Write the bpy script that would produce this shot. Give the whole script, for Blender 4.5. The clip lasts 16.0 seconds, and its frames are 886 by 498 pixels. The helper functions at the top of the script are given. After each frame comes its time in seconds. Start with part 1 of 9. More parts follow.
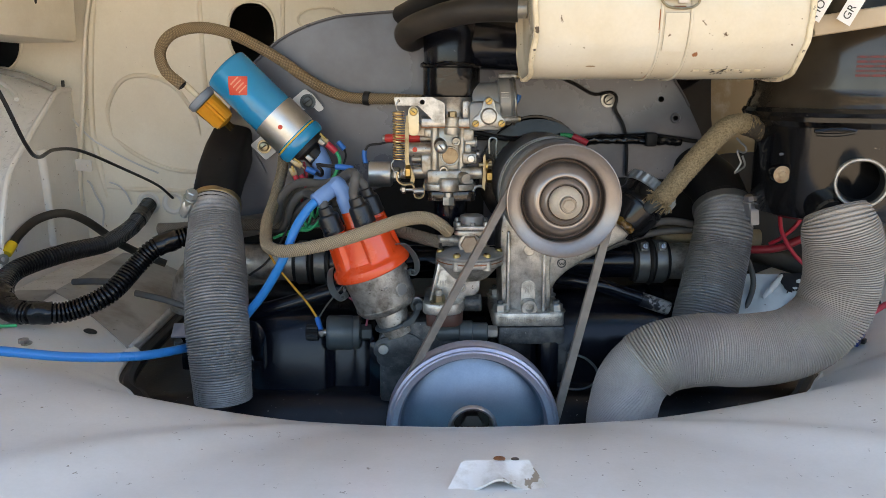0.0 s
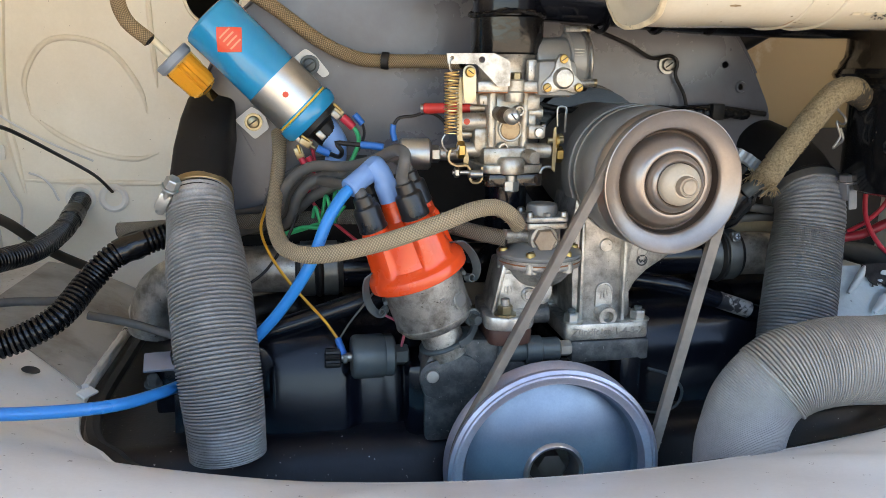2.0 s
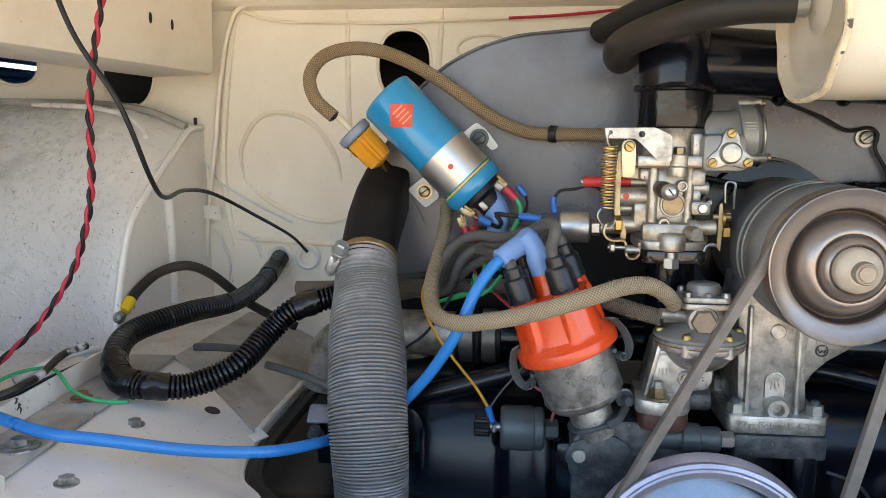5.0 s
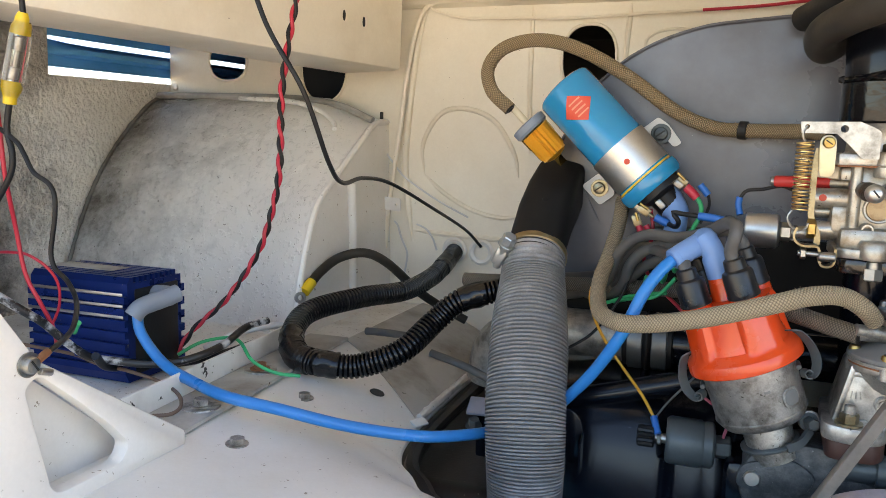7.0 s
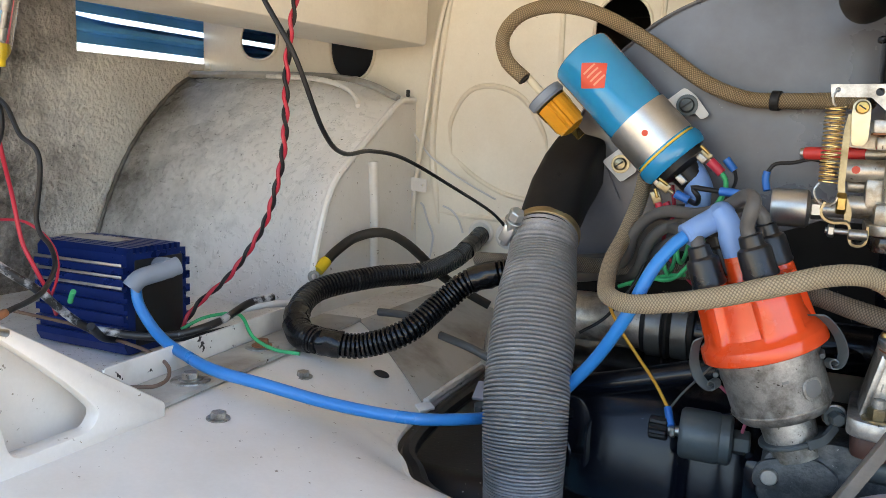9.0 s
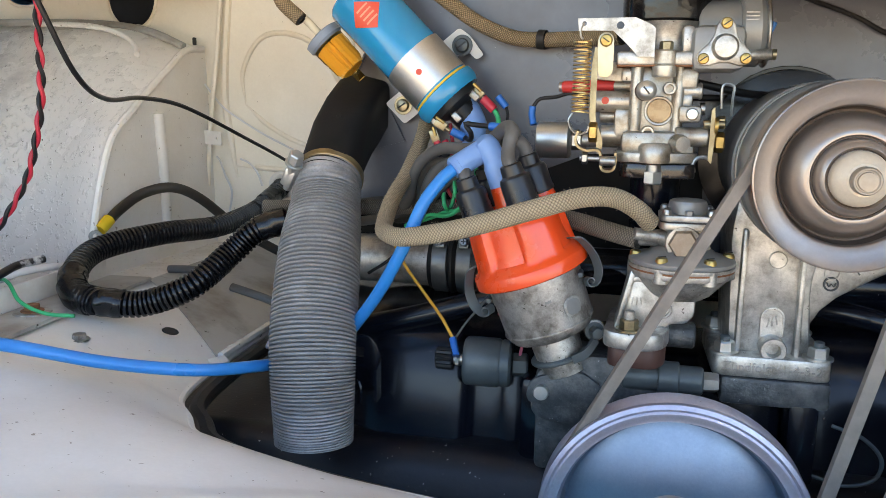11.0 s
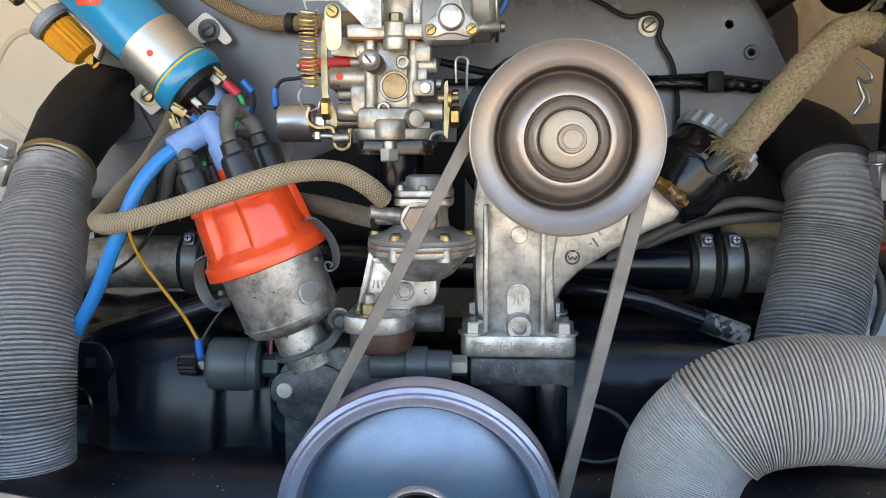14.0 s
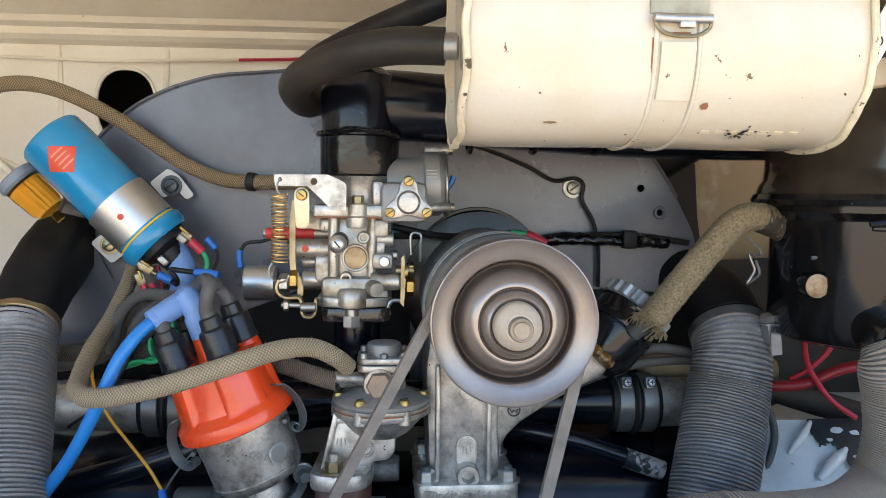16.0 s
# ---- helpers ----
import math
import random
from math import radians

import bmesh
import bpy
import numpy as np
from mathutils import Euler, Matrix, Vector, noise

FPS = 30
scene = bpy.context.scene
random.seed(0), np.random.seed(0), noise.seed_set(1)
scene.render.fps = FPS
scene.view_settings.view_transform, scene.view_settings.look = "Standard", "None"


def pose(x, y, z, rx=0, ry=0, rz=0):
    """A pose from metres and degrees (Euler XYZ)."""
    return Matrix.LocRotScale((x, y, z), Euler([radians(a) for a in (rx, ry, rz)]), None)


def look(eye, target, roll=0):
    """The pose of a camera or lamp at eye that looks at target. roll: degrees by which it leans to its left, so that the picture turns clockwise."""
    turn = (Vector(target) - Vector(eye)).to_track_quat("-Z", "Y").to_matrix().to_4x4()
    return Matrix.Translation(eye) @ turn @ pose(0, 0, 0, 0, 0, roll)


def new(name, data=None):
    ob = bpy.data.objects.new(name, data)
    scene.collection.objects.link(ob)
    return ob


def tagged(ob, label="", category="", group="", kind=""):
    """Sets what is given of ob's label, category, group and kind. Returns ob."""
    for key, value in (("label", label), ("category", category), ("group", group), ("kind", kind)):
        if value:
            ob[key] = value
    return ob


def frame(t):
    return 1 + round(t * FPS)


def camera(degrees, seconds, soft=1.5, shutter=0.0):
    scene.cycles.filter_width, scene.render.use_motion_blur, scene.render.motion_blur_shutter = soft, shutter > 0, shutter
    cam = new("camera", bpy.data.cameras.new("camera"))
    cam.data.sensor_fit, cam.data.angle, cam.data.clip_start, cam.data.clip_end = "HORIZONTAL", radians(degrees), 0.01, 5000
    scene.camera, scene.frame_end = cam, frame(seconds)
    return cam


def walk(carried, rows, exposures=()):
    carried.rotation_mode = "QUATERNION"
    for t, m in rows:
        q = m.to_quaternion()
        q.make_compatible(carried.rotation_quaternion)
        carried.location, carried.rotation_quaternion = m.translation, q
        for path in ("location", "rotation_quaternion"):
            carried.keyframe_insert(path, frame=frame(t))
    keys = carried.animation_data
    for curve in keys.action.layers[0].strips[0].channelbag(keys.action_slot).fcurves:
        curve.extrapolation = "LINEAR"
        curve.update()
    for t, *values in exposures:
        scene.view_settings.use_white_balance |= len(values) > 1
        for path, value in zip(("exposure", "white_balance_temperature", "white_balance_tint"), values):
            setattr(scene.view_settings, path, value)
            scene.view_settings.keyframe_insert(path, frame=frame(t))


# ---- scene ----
cam = camera(59.1, 16.0, soft=0.6)
METRES, EYE, TILT, LEAN, TURN = 0.73, 0.765, -12.0, 0.0, -1.1
ROWS = [
    (0.0, 0.0, 0.0, 0.0, 0.0, 0.0, -0.0),
    (0.5, -0.041, 0.1129, 0.0069, -1.4, -0.22, 0.16),
    (1.0, -0.0961, 0.1797, 0.0038, -3.58, -0.55, 0.6),
    (1.5, -0.147, 0.2099, 0.0085, -6.02, -0.67, 1.12),
    (2.0, -0.1895, 0.2465, 0.0064, -7.89, -0.46, 1.49),
    (2.5, -0.2082, 0.2741, 0.004, -8.27, -0.01, 1.63),
    (3.0, -0.2134, 0.2849, 0.0033, -6.75, 0.86, 1.41),
    (5.5, -0.1017, 0.235, 0.0151, 11.11, 4.64, -2.98),
    (6.0, -0.0911, 0.2425, 0.0089, 14.42, 4.84, -4.03),
    (6.5, -0.0965, 0.2525, 0.004, 17.47, 4.4, -4.92),
    (7.0, -0.1081, 0.2602, 0.0016, 20.71, 3.74, -5.91),
    (7.5, -0.1017, 0.2857, 0.0043, 23.93, 3.13, -6.8),
    (8.0, -0.0884, 0.3138, -0.0025, 26.77, 2.89, -7.54),
    (10.5, -0.0203, 0.3396, -0.0163, 17.58, 2.27, -4.93),
    (11.0, -0.0046, 0.3516, -0.0264, 13.69, 1.23, -3.64),
    (11.5, 0.0226, 0.3714, -0.0439, 10.69, 0.56, -2.57),
    (12.0, 0.0631, 0.3991, -0.0618, 8.15, 0.29, -1.7),
    (12.5, 0.0928, 0.4226, -0.0734, 6.26, 0.73, -1.0),
    (13.0, 0.1053, 0.4327, -0.0757, 5.06, 1.42, -0.68),
    (13.5, 0.1057, 0.4307, -0.0725, 4.36, 2.63, -0.58),
    (14.0, 0.104, 0.4179, -0.0644, 3.93, 4.02, -0.67),
    (14.5, 0.0921, 0.4018, -0.048, 3.47, 5.54, -0.75),
    (15.0, 0.0826, 0.3797, -0.0204, 2.52, 7.06, -0.68),
    (15.5, 0.0772, 0.3512, 0.0115, 0.54, 8.01, -0.45),
    (16.0, 0.0579, 0.3254, 0.029, -2.96, 8.17, 0.01),
]
walk(cam, [(t, pose(0, 0, EYE, TILT, LEAN, TURN) @ pose(METRES * x, METRES * y, METRES * z, 90 + pitch, roll, yaw)) for t, x, y, z, yaw, pitch, roll in ROWS],
     exposures=[(t, e, kelvin, 12) for t, e, kelvin in ((0.0, 1.74, 7000), (0.5, 2.02, 7000), (1.0, 2.15, 7050), (3.0, 2.32, 6950), (5.5, 2.08, 7050), (8.0, 2.11, 7150), (12.5, 2.38, 6850), (14.5, 2.40, 7000), (16.0, 2.06, 6550))])

# ---- light: clear sky behind the open lid, warm sunlit ground ----
world = bpy.data.worlds.new("sky")
scene.world = world
world.use_nodes = True
wn = world.node_tree
sky = wn.nodes.new("ShaderNodeTexSky")
sky.sky_type, sky.sun_disc = "NISHITA", False
SUN_EL, SUN_AZ = radians(50), radians(62)
sky.sun_elevation, sky.sun_rotation = SUN_EL, SUN_AZ
wn.links.new(sky.outputs[0], wn.nodes["Background"].inputs[0])
wn.nodes["Background"].inputs[1].default_value = 0.15
sun = new("sun", bpy.data.lights.new("sun", "SUN"))
sun.data.energy, sun.data.angle, sun.data.color = 5.0, radians(0.5), (1.0, 0.93, 0.82)
sun_way = Vector((math.sin(SUN_AZ) * math.cos(SUN_EL), math.cos(SUN_AZ) * math.cos(SUN_EL), math.sin(SUN_EL)))
sun.matrix_world = look(tuple(sun_way * 30), (0, 0, 0))


# ---- materials ----
def surface(name, colour, rough=0.5, metal=0.0, stain=None, amount=0.35, size=9.0, grain=220.0, bump=0.15, depth=0.001,
            spread=0.12, coat=0.0, vary=0.0, fine=0.0, chips=0.0, chip_size=150.0, chip_colour=(0.06, 0.045, 0.035), gloss=0.5, cover=(0.42, 0.72)):
    """colour with blotches of stain at the size (per metre), and a fine grain in gloss and relief."""
    m = bpy.data.materials.new(name)
    m.use_nodes = True
    nt = m.node_tree
    bs = nt.nodes["Principled BSDF"]
    co = nt.nodes.new("ShaderNodeTexCoord")
    n1, n2 = nt.nodes.new("ShaderNodeTexNoise"), nt.nodes.new("ShaderNodeTexNoise")
    n1.inputs["Scale"].default_value, n1.inputs["Detail"].default_value, n1.inputs["Roughness"].default_value = size, 7, 0.62
    n2.inputs["Scale"].default_value, n2.inputs["Detail"].default_value = grain, 4
    ramp = nt.nodes.new("ShaderNodeValToRGB")
    ramp.color_ramp.elements[0].position, ramp.color_ramp.elements[1].position = cover
    mix = nt.nodes.new("ShaderNodeMix")
    mix.data_type = "RGBA"
    stain = stain or tuple(c * 0.55 for c in colour)
    mix.inputs["A"].default_value, mix.inputs["B"].default_value = (*colour, 1), (*stain, 1)
    fac = nt.nodes.new("ShaderNodeMath")
    fac.operation = "MULTIPLY"
    fac.inputs[1].default_value = amount
    for n in (n1, n2):
        nt.links.new(co.outputs["Object"], n.inputs["Vector"])
    nt.links.new(n1.outputs[0], ramp.inputs[0])
    nt.links.new(ramp.outputs[0], fac.inputs[0])
    nt.links.new(fac.outputs[0], mix.inputs["Factor"])
    last = mix.outputs["Result"]
    if fine:
        speck = nt.nodes.new("ShaderNodeMix")
        speck.data_type, speck.blend_type = "RGBA", "MULTIPLY"
        speck.inputs["Factor"].default_value = fine
        nt.links.new(last, speck.inputs["A"])
        nt.links.new(n2.outputs["Color"], speck.inputs["B"])
        hs = nt.nodes.new("ShaderNodeHueSaturation")
        hs.inputs["Saturation"].default_value, hs.inputs["Value"].default_value = 0.0, 1.7
        nt.links.new(n2.outputs["Color"], hs.inputs["Color"])
        nt.links.new(hs.outputs[0], speck.inputs["B"])
        last = speck.outputs["Result"]
    if chips:
        n3, r3, m3 = nt.nodes.new("ShaderNodeTexNoise"), nt.nodes.new("ShaderNodeValToRGB"), nt.nodes.new("ShaderNodeMix")
        n3.inputs["Scale"].default_value, n3.inputs["Detail"].default_value, n3.inputs["Roughness"].default_value = chip_size, 3, 0.7
        r3.color_ramp.elements[0].position, r3.color_ramp.elements[1].position = 0.80 - 0.2 * chips, 0.83 - 0.2 * chips
        m3.data_type = "RGBA"
        m3.inputs["B"].default_value = (*chip_colour, 1)
        nt.links.new(co.outputs["Object"], n3.inputs["Vector"])
        nt.links.new(n3.outputs[0], r3.inputs[0])
        nt.links.new(r3.outputs[0], m3.inputs["Factor"])
        nt.links.new(last, m3.inputs["A"])
        last = m3.outputs["Result"]
    if vary:
        info, hv, mr = nt.nodes.new("ShaderNodeObjectInfo"), nt.nodes.new("ShaderNodeHueSaturation"), nt.nodes.new("ShaderNodeMapRange")
        mr.inputs["To Min"].default_value, mr.inputs["To Max"].default_value = 1 - vary, 1 + vary
        nt.links.new(info.outputs["Random"], mr.inputs["Value"])
        nt.links.new(mr.outputs[0], hv.inputs["Value"])
        nt.links.new(last, hv.inputs["Color"])
        last = hv.outputs[0]
    nt.links.new(last, bs.inputs["Base Color"])
    rr = nt.nodes.new("ShaderNodeMapRange")
    rr.inputs["To Min"].default_value, rr.inputs["To Max"].default_value = max(0.02, rough - spread), min(1, rough + spread)
    nt.links.new(n1.outputs[0], rr.inputs["Value"])
    nt.links.new(rr.outputs[0], bs.inputs["Roughness"])
    bs.inputs["Metallic"].default_value, bs.inputs["Coat Weight"].default_value, bs.inputs["Specular IOR Level"].default_value = metal, coat, gloss
    if bump:
        b = nt.nodes.new("ShaderNodeBump")
        b.inputs["Strength"].default_value, b.inputs["Distance"].default_value = bump, depth
        nt.links.new(n2.outputs[0], b.inputs["Height"])
        nt.links.new(b.outputs[0], bs.inputs["Normal"])
    return m


def end_tint(m, colour, clean, foul, axis=1):
    """A second colour over one end of a panel, ragged border: oily dirt on underseal, brown on the firewall."""
    nt = m.node_tree
    bs = nt.nodes["Principled BSDF"]
    co, sep, nz = nt.nodes.new("ShaderNodeTexCoord"), nt.nodes.new("ShaderNodeSeparateXYZ"), nt.nodes.new("ShaderNodeTexNoise")
    nz.inputs["Scale"].default_value, nz.inputs["Detail"].default_value, nz.inputs["Roughness"].default_value = 11, 9, 0.72
    add, rng, mix = nt.nodes.new("ShaderNodeMath"), nt.nodes.new("ShaderNodeMapRange"), nt.nodes.new("ShaderNodeMix")
    add.operation = "MULTIPLY_ADD"
    add.inputs[1].default_value = 0.42
    nt.links.new(co.outputs["Object"], sep.inputs[0])
    nt.links.new(co.outputs["Object"], nz.inputs["Vector"])
    nt.links.new(nz.outputs[0], add.inputs[0])
    nt.links.new(sep.outputs[axis], add.inputs[2])
    rng.inputs["From Min"].default_value, rng.inputs["From Max"].default_value = clean + 0.21, foul + 0.21
    nt.links.new(add.outputs[0], rng.inputs["Value"])
    mix.data_type = "RGBA"
    mix.inputs["B"].default_value = (*colour, 1)
    nt.links.new(rng.outputs[0], mix.inputs["Factor"])
    nt.links.new(bs.inputs["Base Color"].links[0].from_socket, mix.inputs["A"])
    nt.links.new(mix.outputs["Result"], bs.inputs["Base Color"])
    return m


def woven(name, dark, light, around=14, along=330.0, wear=(0.3, 0.25, 0.2)):
    """A textile braid on a tube: two crossing bands over the tube's own coordinates."""
    m = surface(name, light, 0.85, 0.0, wear, 0.4, 40, 900, 0.3, 0.0006)
    nt = m.node_tree
    bs = nt.nodes["Principled BSDF"]
    uv, sep = nt.nodes.new("ShaderNodeUVMap"), nt.nodes.new("ShaderNodeSeparateXYZ")
    nt.links.new(uv.outputs[0], sep.inputs[0])

    def calc(op, a, b=None):
        n = nt.nodes.new("ShaderNodeMath")
        n.operation = op
        for i, v in enumerate((a, b)):
            if v is None:
                continue
            if isinstance(v, (int, float)):
                n.inputs[i].default_value = v
            else:
                nt.links.new(v, n.inputs[i])
        return n.outputs[0]
    u = calc("MULTIPLY", sep.outputs[0], around * 2 * math.pi / 2)
    v = calc("MULTIPLY", sep.outputs[1], along * 2 * math.pi / 2)
    w = calc("MULTIPLY", calc("SINE", calc("ADD", u, v)), calc("SINE", calc("SUBTRACT", u, v)))
    h = calc("POWER", calc("ABSOLUTE", w), 0.6)
    mix = nt.nodes.new("ShaderNodeMix")
    mix.data_type = "RGBA"
    mix.inputs["A"].default_value = (*dark, 1)
    old = bs.inputs["Base Color"].links[0].from_socket
    nt.links.new(old, mix.inputs["B"])
    nt.links.new(h, mix.inputs["Factor"])
    nt.links.new(mix.outputs["Result"], bs.inputs["Base Color"])
    b = nt.nodes.new("ShaderNodeBump")
    b.inputs["Strength"].default_value, b.inputs["Distance"].default_value = 0.8, 0.0008
    nt.links.new(h, b.inputs["Height"])
    nt.links.new(b.outputs[0], bs.inputs["Normal"])
    return m


def clear(name, colour, rough=0.08, ior=1.45):
    m = bpy.data.materials.new(name)
    m.use_nodes = True
    bs = m.node_tree.nodes["Principled BSDF"]
    bs.inputs["Base Color"].default_value = (*colour, 1)
    bs.inputs["Roughness"].default_value, bs.inputs["IOR"].default_value = rough, ior
    bs.inputs["Transmission Weight"].default_value = 1.0
    return m


def sparse(m, low, high):
    """Leaves the relief of a surface only where its grain stands high: single drips and pits."""
    nt = m.node_tree
    for b in [n for n in nt.nodes if n.type == "BUMP"]:
        ramp = nt.nodes.new("ShaderNodeValToRGB")
        ramp.color_ramp.elements[0].position, ramp.color_ramp.elements[1].position = low, high
        source = b.inputs["Height"].links[0].from_socket
        nt.links.new(source, ramp.inputs[0])
        nt.links.new(ramp.outputs[0], b.inputs["Height"])


BODY = surface("body_paint", (0.82, 0.80, 0.76), 0.40, 0, (0.63, 0.59, 0.51), 0.5, 8, 320, 0.06, 0.0005, coat=0.15, chips=0.62, chip_size=150, chip_colour=(0.34, 0.30, 0.25), fine=0.07)
INNER = surface("inner_paint", (0.87, 0.81, 0.69), 0.42, 0, (0.60, 0.51, 0.37), 0.6, 6, 300, 0.1, 0.0006, chips=0.36, chip_size=140, chip_colour=(0.20, 0.15, 0.10), fine=0.07)
SEAL = end_tint(surface("underseal_paint", (0.88, 0.86, 0.82), 0.27, 0, (0.70, 0.66, 0.60), 0.5, 6, 160, 0.6, 0.0028, chips=0.62, chip_size=170, chip_colour=(0.10, 0.085, 0.07)), (0.12, 0.108, 0.093), -0.68, -0.90, 0)
sparse(SEAL, 0.55, 0.72)
OUTER = end_tint(surface("outer_skin_underseal", (0.80, 0.77, 0.71), 0.34, 0, (0.50, 0.46, 0.40), 0.6, 6, 170, 1.0, 0.0060, chips=0.6, chip_size=170, chip_colour=(0.10, 0.085, 0.07)), (0.085, 0.075, 0.066), 0.95, 0.80)
# firewall paint that turns browner towards its right end
FIREWALL = end_tint(surface("firewall_paint", (0.88, 0.83, 0.72), 0.42, 0, (0.70, 0.62, 0.48), 0.55, 6, 300, 0.1, 0.0006, chips=0.36, chip_size=140, chip_colour=(0.20, 0.15, 0.10), fine=0.07), (0.40, 0.285, 0.14), 0.27, 0.42, 0)
TRAY = surface("grubby_tray_paint", (0.80, 0.78, 0.74), 0.36, 0, (0.40, 0.345, 0.27), 0.7, 13, 320, 0.08, 0.0006, coat=0.1, chips=0.85, chip_size=240, chip_colour=(0.26, 0.20, 0.14), fine=0.15, cover=(0.46, 0.74))
GREYTIN = surface("grey_tray_paint", (0.46, 0.45, 0.42), 0.42, 0.1, (0.20, 0.165, 0.13), 0.8, 14, 400, 0.12, chips=0.55, chip_size=90, cover=(0.42, 0.66))
LUGDARK = surface("grimy_black_casting", (0.060, 0.064, 0.068), 0.46, 0.35, (0.17, 0.17, 0.165), 0.75, 75, 420, 0.5, 0.0012, chips=0.62, chip_size=260, chip_colour=(0.30, 0.30, 0.29), gloss=0.4, cover=(0.43, 0.66), fine=0.4)
SCUFFED = surface("scuffed_white_paint", (0.80, 0.79, 0.75), 0.42, 0, (0.45, 0.40, 0.33), 0.6, 18, 300, 0.1, chips=0.85, chip_size=60, chip_colour=(0.035, 0.03, 0.027))
BLUEPAINT = surface("blue_body_paint", (0.12, 0.46, 0.92), 0.35, 0, (0.06, 0.28, 0.52), 0.5, 12, 200, 0.05)
SHROUD = surface("shroud_grey_paint", (0.145, 0.155, 0.185), 0.29, 0.2, (0.058, 0.056, 0.060), 0.75, 7, 300, 0.1, chips=0.33, chip_size=150, chip_colour=(0.28, 0.28, 0.28))
BLACKTIN = surface("black_tin", (0.003, 0.004, 0.008), 0.20, 0, (0.010, 0.011, 0.015), 0.5, 14, 300, 0.06, chips=0.42, chip_size=180, chip_colour=(0.16, 0.16, 0.16), gloss=0.37)
BLACKGLOSS = surface("black_enamel", (0.006, 0.006, 0.007), 0.13, 0, (0.025, 0.022, 0.018), 0.35, 18, 300, 0.06, chips=0.45, chip_size=120, chip_colour=(0.14, 0.12, 0.10), gloss=0.42)
RUBBER = surface("black_rubber", (0.010, 0.010, 0.011), 0.5, 0, (0.04, 0.038, 0.034), 0.5, 30, 400, 0.15, gloss=0.28)
RUBBERDUST = surface("dusty_rubber", (0.022, 0.020, 0.018), 0.5, 0, (0.085, 0.070, 0.052), 0.5, 12, 400, 0.15, gloss=0.28)
BELT = surface("belt_rubber", (0.225, 0.195, 0.165), 0.7, 0, (0.11, 0.095, 0.08), 0.6, 60, 500, 0.15)
TINFLOOR = surface("wet_black_tin", (0.005, 0.006, 0.010), 0.36, 0, (0.016, 0.017, 0.020), 0.6, 18, 300, 0.2, chips=0.52, chip_size=260, chip_colour=(0.5, 0.5, 0.5), gloss=0.3)
ALLOY = surface("cast_alloy", (0.57, 0.555, 0.52), 0.42, 0.8, (0.20, 0.185, 0.16), 0.8, 80, 900, 0.14, 0.0003, fine=0.38, chips=0.55, chip_size=190, cover=(0.43, 0.67))
ALLOYDIRTY = surface("dirty_cast_alloy", (0.50, 0.485, 0.45), 0.44, 0.75, (0.12, 0.108, 0.09), 0.85, 80, 900, 0.16, 0.0003, fine=0.48, chips=0.62, chip_size=200, cover=(0.41, 0.66))
CARB = surface("carburettor_alloy", (0.50, 0.475, 0.42), 0.40, 0.72, (0.19, 0.125, 0.06), 0.8, 75, 1000, 0.12, 0.0003, fine=0.35, chips=0.62, chip_size=210, chip_colour=(0.06, 0.042, 0.025), cover=(0.45, 0.72))
STEEL = surface("zinc_steel", (0.43, 0.43, 0.41), 0.36, 0.95, (0.17, 0.15, 0.125), 0.7, 80, 800, 0.08, fine=0.25)
TAPE = surface("wrinkled_black_tape", (0.006, 0.006, 0.007), 0.16, 0, (0.018, 0.016, 0.014), 0.4, 30, 60, 0.4, 0.0020, gloss=0.45)
SCRATCHED = surface("worn_bright_steel", (0.5, 0.5, 0.51), 0.38, 0.95, (0.2, 0.2, 0.21), 0.5, 30, 300, 0.12)
ZINC = surface("satin_zinc", (0.60, 0.60, 0.57), 0.36, 0.9, (0.42, 0.41, 0.37), 0.5, 40, 700, 0.05, fine=0.15)
GOLDWIRE = surface("golden_spring_steel", (0.78, 0.58, 0.27), 0.30, 0.95, (0.45, 0.30, 0.12), 0.5, 200, 800, 0.05)
# steel with the blue of the reflected sky put into its colour
PULLEY = surface("sky_tinted_steel", (0.26, 0.31, 0.385), 0.42, 0.9, (0.19, 0.225, 0.285), 0.5, 30, 500, 0.06, fine=0.2, chips=0.3, chip_size=120, chip_colour=(0.2, 0.2, 0.21))
PULLEYRIM = surface("pulley_rim_steel", (0.52, 0.51, 0.59), 0.42, 0.75, (0.36, 0.34, 0.42), 0.5, 40, 500, 0.06, fine=0.2, chips=0.4, chip_size=180, chip_colour=(0.22, 0.2, 0.2))
GENPULLEY = surface("worn_brown_steel", (0.35, 0.305, 0.272), 0.38, 0.85, (0.24, 0.206, 0.182), 0.4, 30, 420, 0.06, fine=0.12)
GENDARK = surface("dark_brown_steel", (0.105, 0.08, 0.065), 0.5, 0.5, (0.06, 0.045, 0.036), 0.4, 40, 320, 0.1, gloss=0.3)
BRASS = surface("yellow_zinc", (0.50, 0.35, 0.12), 0.34, 0.95, (0.22, 0.13, 0.05), 0.6, 110, 700, 0.08, fine=0.25)
PALEZINC = surface("pale_zinc", (0.33, 0.285, 0.185), 0.34, 0.92, (0.17, 0.12, 0.055), 0.7, 90, 700, 0.08, fine=0.35, chips=0.4, chip_size=300)
COPPERY = surface("rusty_brown", (0.30, 0.13, 0.06), 0.7, 0.2, (0.14, 0.06, 0.03), 0.6, 70, 500, 0.3)
GENGREY = surface("generator_grey", (0.26, 0.265, 0.26), 0.4, 0.3, (0.14, 0.13, 0.12), 0.5, 20, 350, 0.12)
COILBLUE = surface("coil_blue_paint", (0.012, 0.25, 0.50), 0.22, 0, (0.01, 0.17, 0.36), 0.3, 20, 400, 0.04, coat=0.4)
